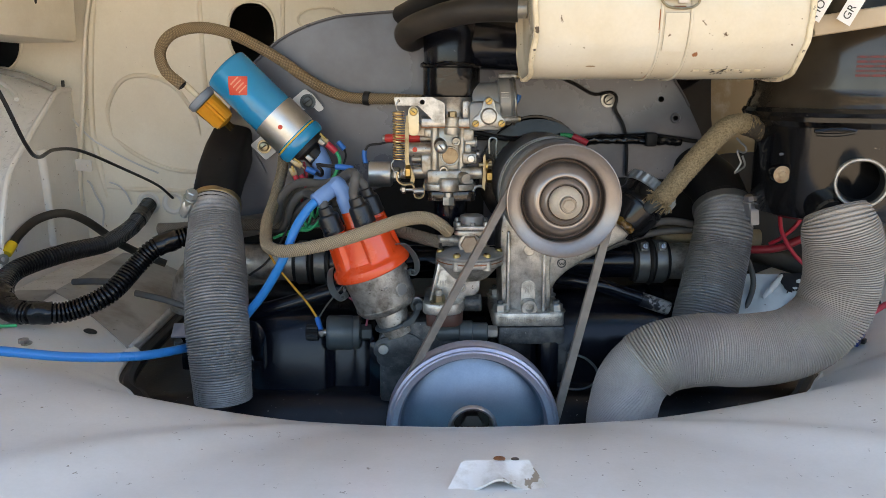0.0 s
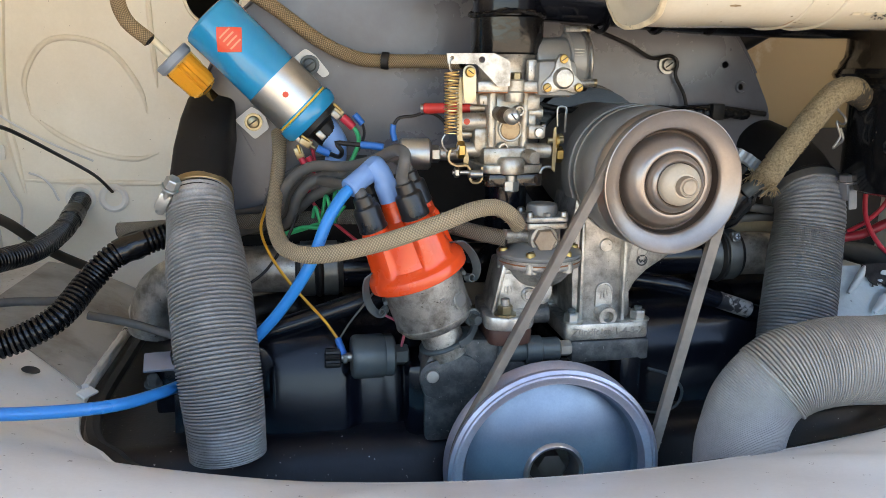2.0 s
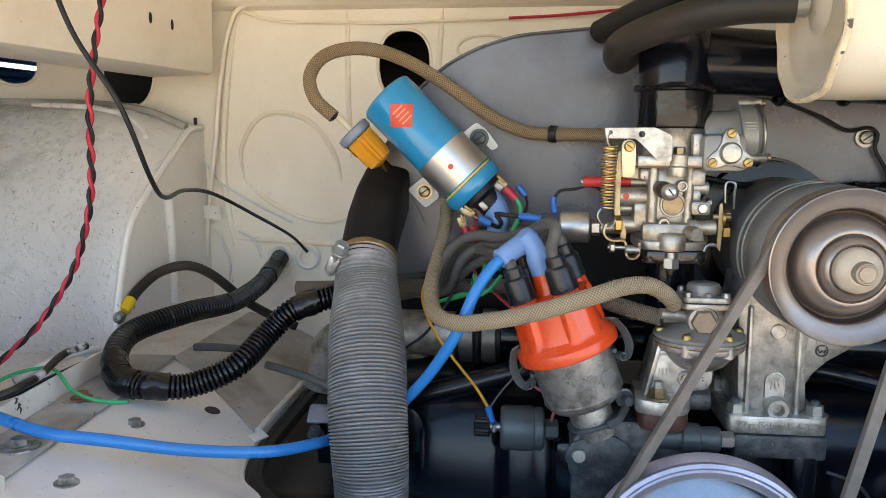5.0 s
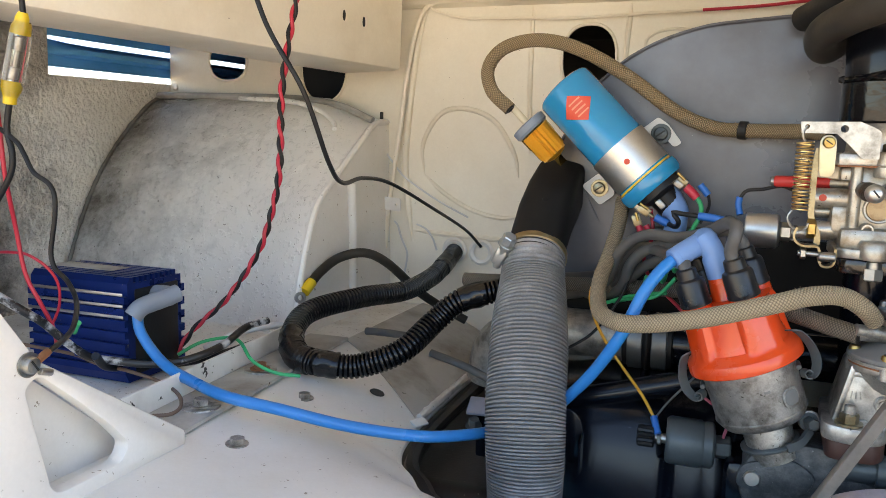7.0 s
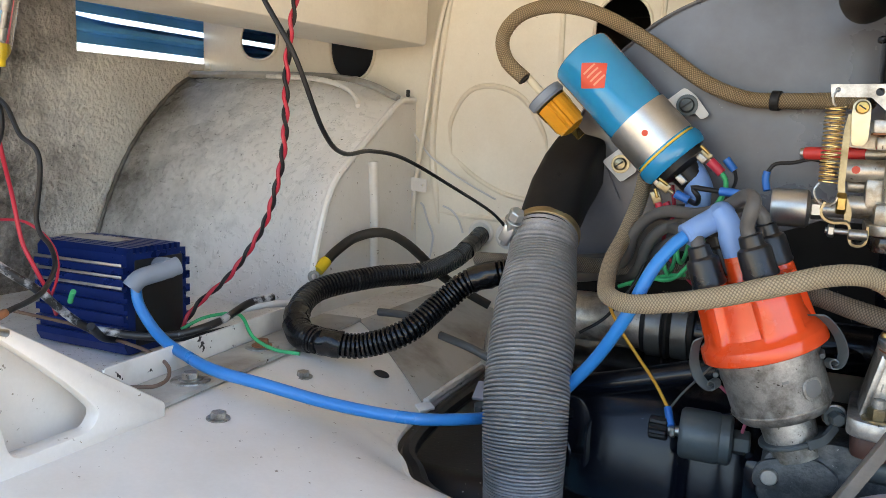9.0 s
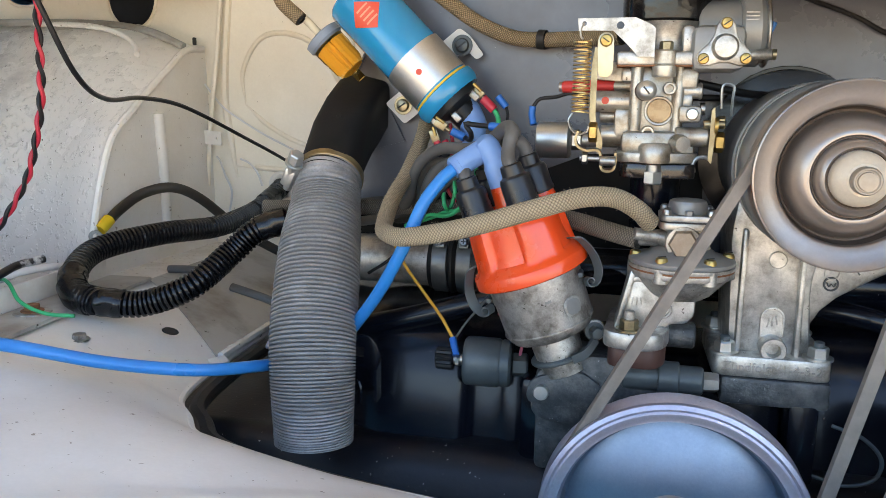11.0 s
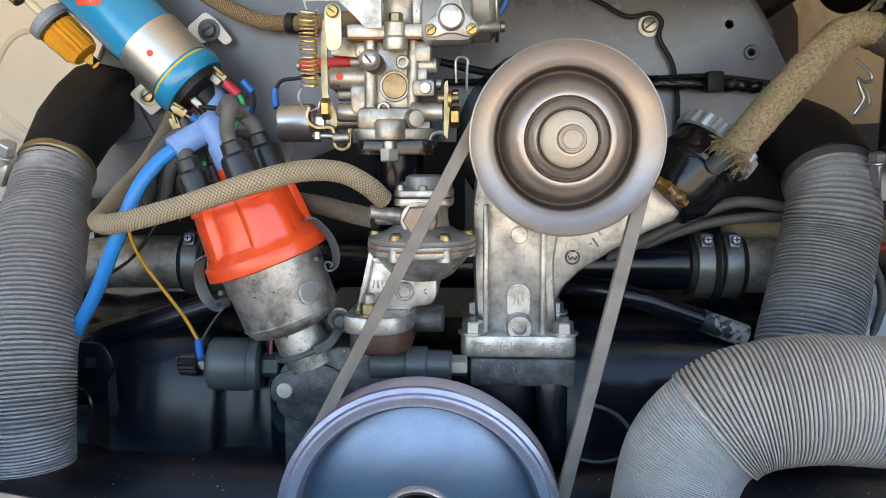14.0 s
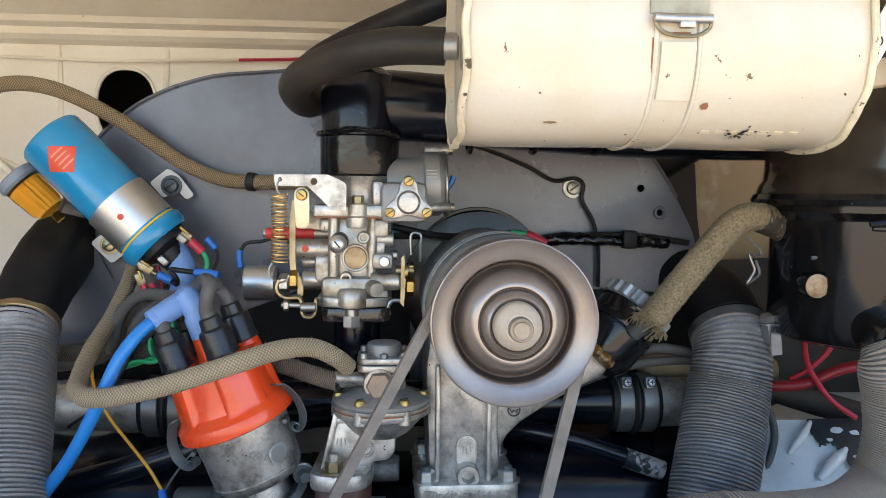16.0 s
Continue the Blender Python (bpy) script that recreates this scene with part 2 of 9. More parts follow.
REDCAP = surface("orange_red_plastic", (0.80, 0.075, 0.013), 0.26, 0, (0.60, 0.05, 0.012), 0.45, 30, 500, 0.06, coat=0.3)
LABELRED = surface("red_label", (0.62, 0.06, 0.025), 0.45, 0, (0.7, 0.15, 0.08), 0.4, 60, 500, 0.03)
LABELMARK = surface("label_mark", (0.75, 0.30, 0.18), 0.5, 0)
YELLOW = surface("yellow_plastic", (0.75, 0.52, 0.02), 0.4, 0)
LEADBLUE = surface("blue_silicone", (0.02, 0.215, 0.60), 0.30, 0, (0.016, 0.16, 0.46), 0.4, 30, 500, 0.05)
BOOTBLUE = surface("pale_blue_silicone", (0.17, 0.31, 0.60), 0.45, 0, (0.13, 0.24, 0.48), 0.4, 40, 500, 0.05)
BOOTGREY = surface("grey_blue_silicone", (0.23, 0.27, 0.33), 0.45, 0)
REDWIRE = surface("red_wire", (0.50, 0.025, 0.05), 0.38, 0)
GREENWIRE = surface("green_wire", (0.03, 0.42, 0.16), 0.4, 0)
WHITEWIRE = surface("white_wire", (0.72, 0.72, 0.72), 0.4, 0)
AMBERWIRE = surface("amber_wire", (0.72, 0.36, 0.03), 0.4, 0)
BROWNWIRE = surface("brown_wire", (0.16, 0.10, 0.07), 0.5, 0)
BLUELUG = surface("blue_crimp", (0.02, 0.16, 0.55), 0.4, 0)
BLACKWIRE = surface("black_wire", (0.015, 0.015, 0.016), 0.38, 0, gloss=0.28)
GREYCABLE = surface("grey_cable", (0.088, 0.086, 0.084), 0.45, 0, (0.15, 0.14, 0.125), 0.5, 40, 400, 0.08, gloss=0.35)
LOOM = surface("black_loom", (0.006, 0.006, 0.007), 0.22, 0, (0.022, 0.022, 0.022), 0.3, 30, 400, 0.05, gloss=0.4)
BOOTBLACK = surface("black_silicone", (0.012, 0.012, 0.014), 0.30, 0, (0.035, 0.034, 0.032), 0.4, 40, 400, 0.08, gloss=0.5)
HOSEGREY = surface("grey_paper_hose", (0.205, 0.203, 0.202), 0.55, 0.08, (0.46, 0.46, 0.47), 0.8, 16, 700, 0.4, 0.0007, fine=0.55, cover=(0.48, 0.70))
HOSETAN = surface("tan_paper_hose", (0.37, 0.335, 0.295), 0.68, 0.0, (0.21, 0.185, 0.165), 0.7, 14, 700, 0.35, 0.0006, fine=0.35)
BOX_BLUE = surface("blue_anodised", (0.008, 0.032, 0.20), 0.30, 0.6, (0.006, 0.018, 0.10), 0.5, 20, 400, 0.05, chips=0.4, chip_size=200, chip_colour=(0.2, 0.2, 0.2))
DARKPLASTIC = surface("black_plastic", (0.014, 0.014, 0.015), 0.42, 0, gloss=0.28)
OILYBLACK = surface("oily_brown_black", (0.016, 0.012, 0.010), 0.18, 0, (0.05, 0.036, 0.026), 0.6, 60, 400, 0.2, coat=0.3, gloss=0.5)
BANDSTEEL = surface("dull_band_steel", (0.17, 0.175, 0.17), 0.36, 0.6, (0.09, 0.09, 0.085), 0.6, 60, 500, 0.1)
SENSOR = surface("sensor_grey", (0.10, 0.115, 0.12), 0.40, 0.3, (0.055, 0.06, 0.06), 0.5, 40, 400, 0.15, gloss=0.28)
CANPAINT = surface("cream_can_paint", (0.634, 0.594, 0.493), 0.22, 0, (0.55, 0.475, 0.33), 0.6, 16, 300, 0.08, coat=0.5, chips=0.58, chip_size=120, chip_colour=(0.12, 0.08, 0.05), fine=0.08)
CANEDGE = surface("chipped_cream_edge", (0.74, 0.66, 0.48), 0.4, 0, (0.3, 0.22, 0.12), 0.7, 40, 300, 0.1, chips=0.95, chip_size=70, chip_colour=(0.06, 0.045, 0.03))
DUCT = surface("matte_black_duct", (0.007, 0.007, 0.0075), 0.55, 0, (0.022, 0.021, 0.02), 0.5, 20, 300, 0.1, gloss=0.2)
AMBER = clear("amber_plastic", (1.0, 0.70, 0.22), 0.05, 1.12)
CLEARPLASTIC = clear("clear_plastic", (0.9, 0.92, 0.93))
WHITETAG = surface("white_tag", (0.8, 0.8, 0.78), 0.5, 0)
INK = surface("ink", (0.02, 0.02, 0.02), 0.6, 0)
GASKET = surface("brown_spacer", (0.075, 0.03, 0.022), 0.5, 0, (0.04, 0.02, 0.015), 0.5, 60, 400, 0.15)
GROUND = surface("sandy_ground", (0.45, 0.36, 0.255), 0.9, 0, (0.36, 0.285, 0.20), 0.6, 0.8, 14, 0.4, 0.01)
# dark tone standing in for cavity shade, also on the rail and boards
CAVITY = surface("cavity_dark", (0.045, 0.038, 0.032), 0.7, 0, (0.02, 0.018, 0.016), 0.6, 10, 200, 0.2)
BRAID = woven("olive_textile_braid", (0.085, 0.06, 0.033), (0.385, 0.28, 0.155), 14, 460.0)
BRAIDPALE = woven("pale_textile_braid", (0.14, 0.11, 0.07), (0.50, 0.405, 0.265), 14, 460.0)
BRAIDTAN = surface("frayed_tan_braid", (0.45, 0.345, 0.195), 0.95, 0, (0.13, 0.095, 0.05), 0.85, 520, 1500, 1.0, 0.0026, fine=0.9, cover=(0.38, 0.70))
BRAIDDARK = woven("dark_textile_braid", (0.03, 0.027, 0.022), (0.22, 0.19, 0.15), 14, 520.0)


# ---- building tools ----
ORIGIN = {}


def thing(name, base, label, category, group="", kind=""):
    ob = new(name)
    ob.empty_display_size = 0.02
    ob.location = base
    ORIGIN[ob.name] = Vector(base)
    return tagged(ob, label, category, group, kind)


def finish(bm, origin, name, material, angle=38):
    bmesh.ops.recalc_face_normals(bm, faces=bm.faces)
    bmesh.ops.translate(bm, verts=bm.verts, vec=-origin)
    me = bpy.data.meshes.new(name)
    bm.to_mesh(me)
    bm.free()
    me.materials.append(material)
    me.shade_smooth()
    me.set_sharp_from_angle(angle=radians(angle))
    return me


def part(name, bm, material, parent, label="", angle=38):
    origin = ORIGIN[parent.name]
    ob = new(name, finish(bm, origin, name, material, angle))
    ob.parent = parent
    ORIGIN[ob.name] = origin
    if label:
        tagged(ob, label)
    return ob


def solo(name, bm, material, label, category, group="", kind="", angle=38):
    ob = new(name, finish(bm, Vector(), name, material, angle))
    ORIGIN[ob.name] = Vector()
    return tagged(ob, label, category, group, kind)


def turn_to(axis):
    return Vector((0, 0, 1)).rotation_difference(Vector(axis).normalized()).to_matrix()


def lathe(profile, base=(0, 0, 0), axis=(0, 0, 1), segs=32, bm=None, wobble=0.0):
    """Turns (radius, height) pairs round the axis that starts at base."""
    bm = bm or bmesh.new()
    rot, base = turn_to(axis), Vector(base)
    rings = []
    for r, h in profile:
        if r < 1e-6:
            rings.append([bm.verts.new(base + rot @ Vector((0, 0, h)))])
        else:
            rings.append([bm.verts.new(base + rot @ Vector((r * math.cos(a), r * math.sin(a), h)))
                          for a in (2 * math.pi * i / segs for i in range(segs))])
    for a, b in zip(rings, rings[1:]):
        for i in range(segs):
            j = (i + 1) % segs
            q = [a[i % len(a)], a[j % len(a)], b[j % len(b)], b[i % len(b)]]
            q = list(dict.fromkeys(q))
            if len(q) > 2:
                bm.faces.new(q)
    return bm


def rod(p0, p1, r, segs=20, edge=None, bm=None):
    p0, p1 = Vector(p0), Vector(p1)
    n = (p1 - p0).length
    e = min(r, n) * 0.15 if edge is None else edge
    return lathe([(0, 0), (r - e, 0), (r, e), (r, n - e), (r - e, n), (0, n)], p0, p1 - p0, segs, bm)


def ring(p0, p1, r_in, r_out, segs=32, bm=None):
    p0, p1 = Vector(p0), Vector(p1)
    n, e = (p1 - p0).length, min((r_out - r_in) * 0.3, (p1 - p0).length * 0.3)
    return lathe([(r_in, 0), (r_out - e, 0), (r_out, e), (r_out, n - e), (r_out - e, n), (r_in, n), (r_in, 0)], p0, p1 - p0, segs, bm)


def smooth_line(pts, step):
    """A Catmull-Rom line through pts, at even steps."""
    p = [Vector(q) for q in pts]
    p = [2 * p[0] - p[1]] + p + [2 * p[-1] - p[-2]]
    fine = []
    for a, b, c, d in zip(p, p[1:], p[2:], p[3:]):
        n = max(6, int((c - b).length / step * 3))
        for i in range(n):
            t = i / n
            fine.append(0.5 * (2 * b + (c - a) * t + (2 * a - 5 * b + 4 * c - d) * t * t + (3 * b - a - 3 * c + d) * t ** 3))
    fine.append(p[-2])
    out, left = [fine[0]], step
    for a, b in zip(fine, fine[1:]):
        seg = (b - a).length
        while seg > 1e-9 and left <= seg:
            a = a.lerp(b, left / seg)
            seg = (b - a).length
            out.append(a.copy())
            left = step
        left -= seg
    if (out[-1] - fine[-1]).length > step * 0.3:
        out.append(fine[-1])
    return out


def tube(pts, r, segs=12, step=0.006, rib=None, bm=None, hollow=0.0, taper=None, rough=0.0, lump=40.0):
    """A tube along a smooth line. rib: (pitch, depth) of corrugations, and the pitch at the far end where they are pressed together. hollow: wall thickness at open ends."""
    bm = bm or bmesh.new()
    if rib:
        step = rib[0] / 4
    line = smooth_line(pts, step)
    if rib and len(rib) == 3:
        dense, even = smooth_line(pts, 0.0001), []
        at = 0.0
        while at < len(dense) - 1:
            even.append(dense[int(at)])
            at += (rib[0] + (rib[2] - rib[0]) * ease(0.35, 0.95, at / len(dense))) / 0.0004
        line = even
    uv = bm.loops.layers.uv.verify()
    rings, way, up = [], None, None
    total = len(line) - 1
    rnd = random.Random(len(line))
    gone = 0.0
    for i, p in enumerate(line):
        d = (line[min(i + 1, total)] - line[max(i - 1, 0)]).normalized()
        if up is None:
            up = d.orthogonal().normalized()
        else:
            up = (way.rotation_difference(d) @ up)
            up = (up - up.dot(d) * d).normalized()
        way = d
        side = d.cross(up)
        k = i / max(1, total)
        rr = r if taper is None else r * taper(k)
        if rib:
            rr += rib[1] * (0.0, 0.92, 1.0, 0.92)[i % 4] * (0.93 + 0.14 * rnd.random()) - rib[1] * 0.5
        row = []
        for j in range(segs):
            a = 2 * math.pi * j / segs
            w = 1.0 + (rough * noise.noise((p + (up * math.cos(a) + side * math.sin(a)) * r) * lump) if rough else 0)
            row.append(bm.verts.new(p + (up * math.cos(a) + side * math.sin(a)) * rr * w))
        rings.append((row, gone))
        if i < total:
            gone += (line[i + 1] - p).length
    for (a, la), (b, lb) in zip(rings, rings[1:]):
        for j in range(segs):
            k = (j + 1) % segs
            f = bm.faces.new((a[j], a[k], b[k], b[j]))
            for loop, c in zip(f.loops, ((j, la), (j + 1, la), (j + 1, lb), (j, lb))):
                loop[uv].uv = (c[0] / segs, c[1])
    for (row, _), other in ((rings[0], rings[1]), (rings[-1], rings[-2])):
        if hollow:
            c = sum((v.co for v in row), Vector()) / segs
            d = (sum((v.co for v in other[0]), Vector()) / segs - c).normalized()
            inner = [bm.verts.new(c + (v.co - c) * (1 - hollow / r)) for v in row]
            deep = [bm.verts.new(v.co + d * 0.02) for v in inner]
            for q, w in ((row, inner), (inner, deep)):
                for j in range(segs):
                    bm.faces.new((q[j], q[(j + 1) % segs], w[(j + 1) % segs], w[j]))
            bm.faces.new(deep)
        else:
            bm.faces.new(row)
    return bm


def block(centre, size, bevel=0.002, turn=(0, 0, 0), bm=None, segs=2):
    bm = bm or bmesh.new()
    made = bmesh.ops.create_cube(bm, size=1.0)["verts"]
    m = pose(*centre, *turn) @ Matrix.Diagonal((*size, 1))
    bmesh.ops.transform(bm, matrix=m, verts=made)
    if bevel:
        edges = list({e for v in made for e in v.link_edges})
        bmesh.ops.bevel(bm, geom=edges, offset=min(bevel, min(size) * 0.45), segments=segs, profile=0.5, affect="EDGES")
    return bm


def plate(outline, thick, origin, ux, uy, holes=(), bm=None, bevel=0.0):
    """A flat plate: an outline and holes in the plane of ux and uy at origin, made thick against its normal."""
    bm = bm or bmesh.new()
    o, ux, uy = Vector(origin), Vector(ux).normalized(), Vector(uy).normalized()
    edges = []
    for loop in (outline, *holes):
        vs = [bm.verts.new(o + ux * a + uy * b) for a, b in loop]
        edges += [bm.edges.new((vs[i], vs[(i + 1) % len(vs)])) for i in range(len(vs))]
    faces = [g for g in bmesh.ops.triangle_fill(bm, use_beauty=True, use_dissolve=True, edges=edges)["geom"] if isinstance(g, bmesh.types.BMFace)]
    more = bmesh.ops.extrude_face_region(bm, geom=faces, use_keep_orig=True)["geom"]
    n = ux.cross(uy)
    bmesh.ops.translate(bm, verts=[g for g in more if isinstance(g, bmesh.types.BMVert)], vec=-n * thick)
    if bevel:
        rim = [e for e in bm.edges if len(e.link_faces) == 2 and e.calc_face_angle(0) > 1.0]
        bmesh.ops.bevel(bm, geom=rim, offset=bevel, segments=2, profile=0.5, affect="EDGES")
    return bm


def oval(cx, cy, a, b, n=20, power=2.0):
    out = []
    for i in range(n):
        t = 2 * math.pi * i / n
        c, s = math.cos(t), math.sin(t)
        out.append((cx + a * math.copysign(abs(c) ** (2 / power), c), cy + b * math.copysign(abs(s) ** (2 / power), s)))
    return out


def rounded(points, r, n=4):
    """A polygon with its corners rounded."""
    out = []
    for i, p in enumerate(points):
        p, a, b = Vector(p), Vector(points[i - 1]), Vector(points[(i + 1) % len(points)])
        da, db = (a - p), (b - p)
        k = min(r, da.length * 0.45, db.length * 0.45)
        q0, q1 = p + da.normalized() * k, p + db.normalized() * k
        for j in range(n + 1):
            t = j / n
            q = q0.lerp(p, t).lerp(p.lerp(q1, t), t)
            out.append((q.x, q.y))
    return out


def bolt(parent, at, axis, r, h, material=None, washer=True, name="bolt", slot=False, label=""):
    """A hexagon head on a washer, or a slotted round head."""
    material = material or STEEL
    a, at = Vector(axis).normalized(), Vector(at)
    bm = bmesh.new()
    base = at
    if washer:
        lathe([(0, 0), (r * 1.45, 0), (r * 1.45, h * 0.2), (0, h * 0.2)], at, a, 18, bm)
        base = at + a * h * 0.2
    if slot:
        lathe([(0, 0), (r, 0), (r, h * 0.4), (r * 0.85, h * 0.7), (r * 0.3, h * 0.85), (0, h * 0.85)], base, a, 18, bm)
    else:
        lathe([(0, 0), (r, 0), (r, h * 0.75), (r * 0.86, h * 0.9), (0, h * 0.9)], base, a, 6, bm)
    head = part(name, bm, material, parent, label, 30)
    if slot:
        q = turn_to(a)
        m = q.to_4x4()
        m.translation = base + a * h * 0.87
        s = bmesh.new()
        bmesh.ops.create_cube(s, size=1.0)
        bmesh.ops.transform(s, matrix=m @ pose(0, 0, 0, 0, 0, 35) @ Matrix.Diagonal((r * 1.5, r * 0.22, h * 0.08, 1)), verts=s.verts)
        if parent.parent is None:
            part("slot", s, INK, head)
        else:
            s.free()
    return head


def words(text, size, m, material, parent, name="lettering", depth=0.0004):
    """Raised letters of the built-in font, at the pose m (x along the line, z out of the face)."""
    cu = bpy.data.curves.new(name, "FONT")
    cu.body, cu.size, cu.extrude, cu.align_x, cu.align_y = text, size, depth, "CENTER", "CENTER"
    tmp = bpy.data.objects.new(name, cu)
    scene.collection.objects.link(tmp)
    me = bpy.data.meshes.new_from_object(tmp.evaluated_get(bpy.context.evaluated_depsgraph_get()))
    bpy.data.objects.remove(tmp)
    bm = bmesh.new()
    bm.from_mesh(me)
    bmesh.ops.transform(bm, matrix=m, verts=bm.verts)
    return part(name, bm, material, parent)


def ribbon(pts, across, width, thick, step=0.0015, bm=None):
    """A flat strip of spring steel along a smooth line, its width along across."""
    bm = bm or bmesh.new()
    line = smooth_line(pts, step)
    w = Vector(across).normalized() * width / 2
    rows = []
    for i, p in enumerate(line):
        d = (line[min(i + 1, len(line) - 1)] - line[max(i - 1, 0)]).normalized()
        n = d.cross(w).normalized() * thick / 2
        rows.append([bm.verts.new(p + a) for a in (w + n, w - n, -w - n, -w + n)])
    for a, b in zip(rows, rows[1:]):
        for j in range(4):
            bm.faces.new((a[j], b[j], b[(j + 1) % 4], a[(j + 1) % 4]))
    bm.faces.new(rows[0])
    bm.faces.new(rows[-1])
    return bm


TO_EYE = (0, -1, 0)


# ---- the body round the engine bay ----
def sheet(nx, ny, point, thick, bm=None):
    """A bent sheet: point(u, v) over a grid, with its underside thick below."""
    bm = bm or bmesh.new()
    top = [[bm.verts.new(point(i / nx, j / ny)) for j in range(ny + 1)] for i in range(nx + 1)]
    low = [[bm.verts.new(v.co - Vector((0, 0, thick))) for v in row] for row in top]
    for i in range(nx):
        for j in range(ny):
            bm.faces.new((top[i][j], top[i + 1][j], top[i + 1][j + 1], top[i][j + 1]))
            bm.faces.new((low[i][j], low[i][j + 1], low[i + 1][j + 1], low[i + 1][j]))
    for i in range(nx):
        bm.faces.new((top[i][0], low[i][0], low[i + 1][0], top[i + 1][0]))
        bm.faces.new((top[i][ny], top[i + 1][ny], low[i + 1][ny], low[i][ny]))
    for j in range(ny):
        bm.faces.new((top[0][j], top[0][j + 1], low[0][j + 1], low[0][j]))
        bm.faces.new((top[nx][j], low[nx][j], low[nx][j + 1], top[nx][j + 1]))
    return bm


def ease(a, b, x):
    t = max(0.0, min(1.0, (x - a) / (b - a)))
    return t * t * (3 - 2 * t)


MID_X = 0.044


def rim_y(x):
    s = min(1.03, abs(x - MID_X) / 0.345)
    return 0.668 + 0.030 * s ** 2 + 0.034 * s ** 20


def rim_line():
    """The opening's edge: a corner that climbs to the side floor, the curve across, the other corner."""
    left = [(-0.338, 1.143, 0.472), (-0.338, 1.06, 0.472), (-0.338, 1.00, 0.471), (-0.338, 0.93, 0.470), (-0.338, 0.870, 0.469), (-0.3365, 0.835, 0.4685), (-0.3310, 0.800, 0.470), (-0.3235, 0.769, 0.4725), (-0.3170, 0.751, 0.4735), (-0.3110, 0.739, 0.4737)]
    mid = []
    for i in range(41):
        x = MID_X - 0.345 + 0.69 * i / 40
        mid.append((x, rim_y(x), 0.455 + 0.018 * ((x - MID_X) / 0.345) ** 2))
    return left + mid + [(2 * MID_X - x, y, z) for x, y, z in reversed(left)]


RIM = [Vector(p) for p in smooth_line(rim_line(), 0.008)]
SIDE_X, FLOOR_Z = 0.50, 0.517


def apron_point(u, v):
    k = u * (len(RIM) - 1)
    i = min(int(k), len(RIM) - 2)
    p = RIM[i].lerp(RIM[i + 1], k - i)
    # outer end: along the sides first, then across the rear
    s = math.copysign(1, p.x - MID_X)
    if p.y > 0.755:
        q, side, bend = Vector((MID_X + s * SIDE_X, p.y)), 1.0, 1.5
    else:
        d = Vector((p.x - MID_X, min(p.y - 0.755, -1e-5)))
        t = min(SIDE_X / max(1e-6, abs(d.x)), (0.755 - REAR) / max(1e-6, -d.y))
        q = Vector((MID_X + d.x * t, 0.755 + d.y * t))
        side = ease(0.30, 0.46, abs(q.x - MID_X))
        bend = 2.4 - 0.9 * ease(0.69, 0.76, p.y)
    z1 = 0.500 + (FLOOR_Z - 0.500) * side
    f = 1 - (1 - v) ** bend
    return Vector((p.x + (q.x - p.x) * v, p.y + (q.y - p.y) * v, p.z + (z1 - p.z) * f))


def setting(name, bm, material, label, category, angle=38):
    return solo(name, bm, material, label, category, kind="structure", angle=angle)


REAR = 0.42
bm = bmesh.new()
bmesh.ops.create_grid(bm, x_segments=2, y_segments=2, size=150)
setting("ground", bm, GROUND, "sunlit sandy ground behind the vehicle", "ground")

setting("apron", sheet(220, 26, lambda u, v: apron_point(u, 1 - v), 0.0016), BODY, "pale painted rear apron with a curved opening edge", "body panel")
# rolled lip and rubber seal under the opening's edge
setting("apron_lip", tube([(p.x, p.y + 0.001, p.z - 0.0036) for p in RIM[::3]], 0.0036, 8, 0.008), BODY, "rolled painted edge of the rear apron", "trim")
inner = [p + Vector((-0.010 * (p.x - MID_X) / 0.34, 0.007, -0.0105)) for p in RIM[::3]]
setting("edge_seal", tube(inner, 0.0068, 8, 0.010), RUBBER, "black rubber seal along the engine opening", "seal")


def floor_patch(side):
    bm = bmesh.new()
    for x0, x1, y0, y1 in ((-0.855, MID_X - SIDE_X, REAR, 1.143),):
        sheet(8, 16, lambda u, v: Vector(((x0 + (x1 - x0) * u) if side < 0 else 2 * MID_X - (x0 + (x1 - x0) * u), y0 + (y1 - y0) * v, FLOOR_Z)), 0.0016, bm)
    return bm


setting("side_floor_left", floor_patch(-1), TRAY, "pale painted side floor of the engine bay", "floor panel")
setting("side_floor_right", floor_patch(1), BODY, "pale painted side floor with flaking paint", "floor panel")
# firewall with its oval holes
FW = 1.145
holes = [oval(-0.247, 0.834, 0.033, 0.042, 28, 2.4), oval(-0.759, 0.838, 0.032, 0.0275, 24, 2.3), oval(-0.605, 0.829, 0.035, 0.047, 28, 2.3),
         oval(0.457, 0.820, 0.034, 0.036, 28)]
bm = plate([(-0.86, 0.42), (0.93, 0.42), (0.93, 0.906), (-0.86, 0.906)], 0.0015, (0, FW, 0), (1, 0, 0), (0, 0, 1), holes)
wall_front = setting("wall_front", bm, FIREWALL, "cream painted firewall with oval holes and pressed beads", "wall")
for h in holes[:3]:
    part("hole_lip", tube([(a, FW - 0.001, c) for a, c in h] + [(h[0][0], FW - 0.001, h[0][1])], 0.0022, 6, 0.006), INNER, wall_front)
part("pressed_oval", tube([(a, FW - 0.001, c) for a, c in oval(-0.148, 0.852, 0.034, 0.016, 24)], 0.0018, 6, 0.006), INNER, wall_front)
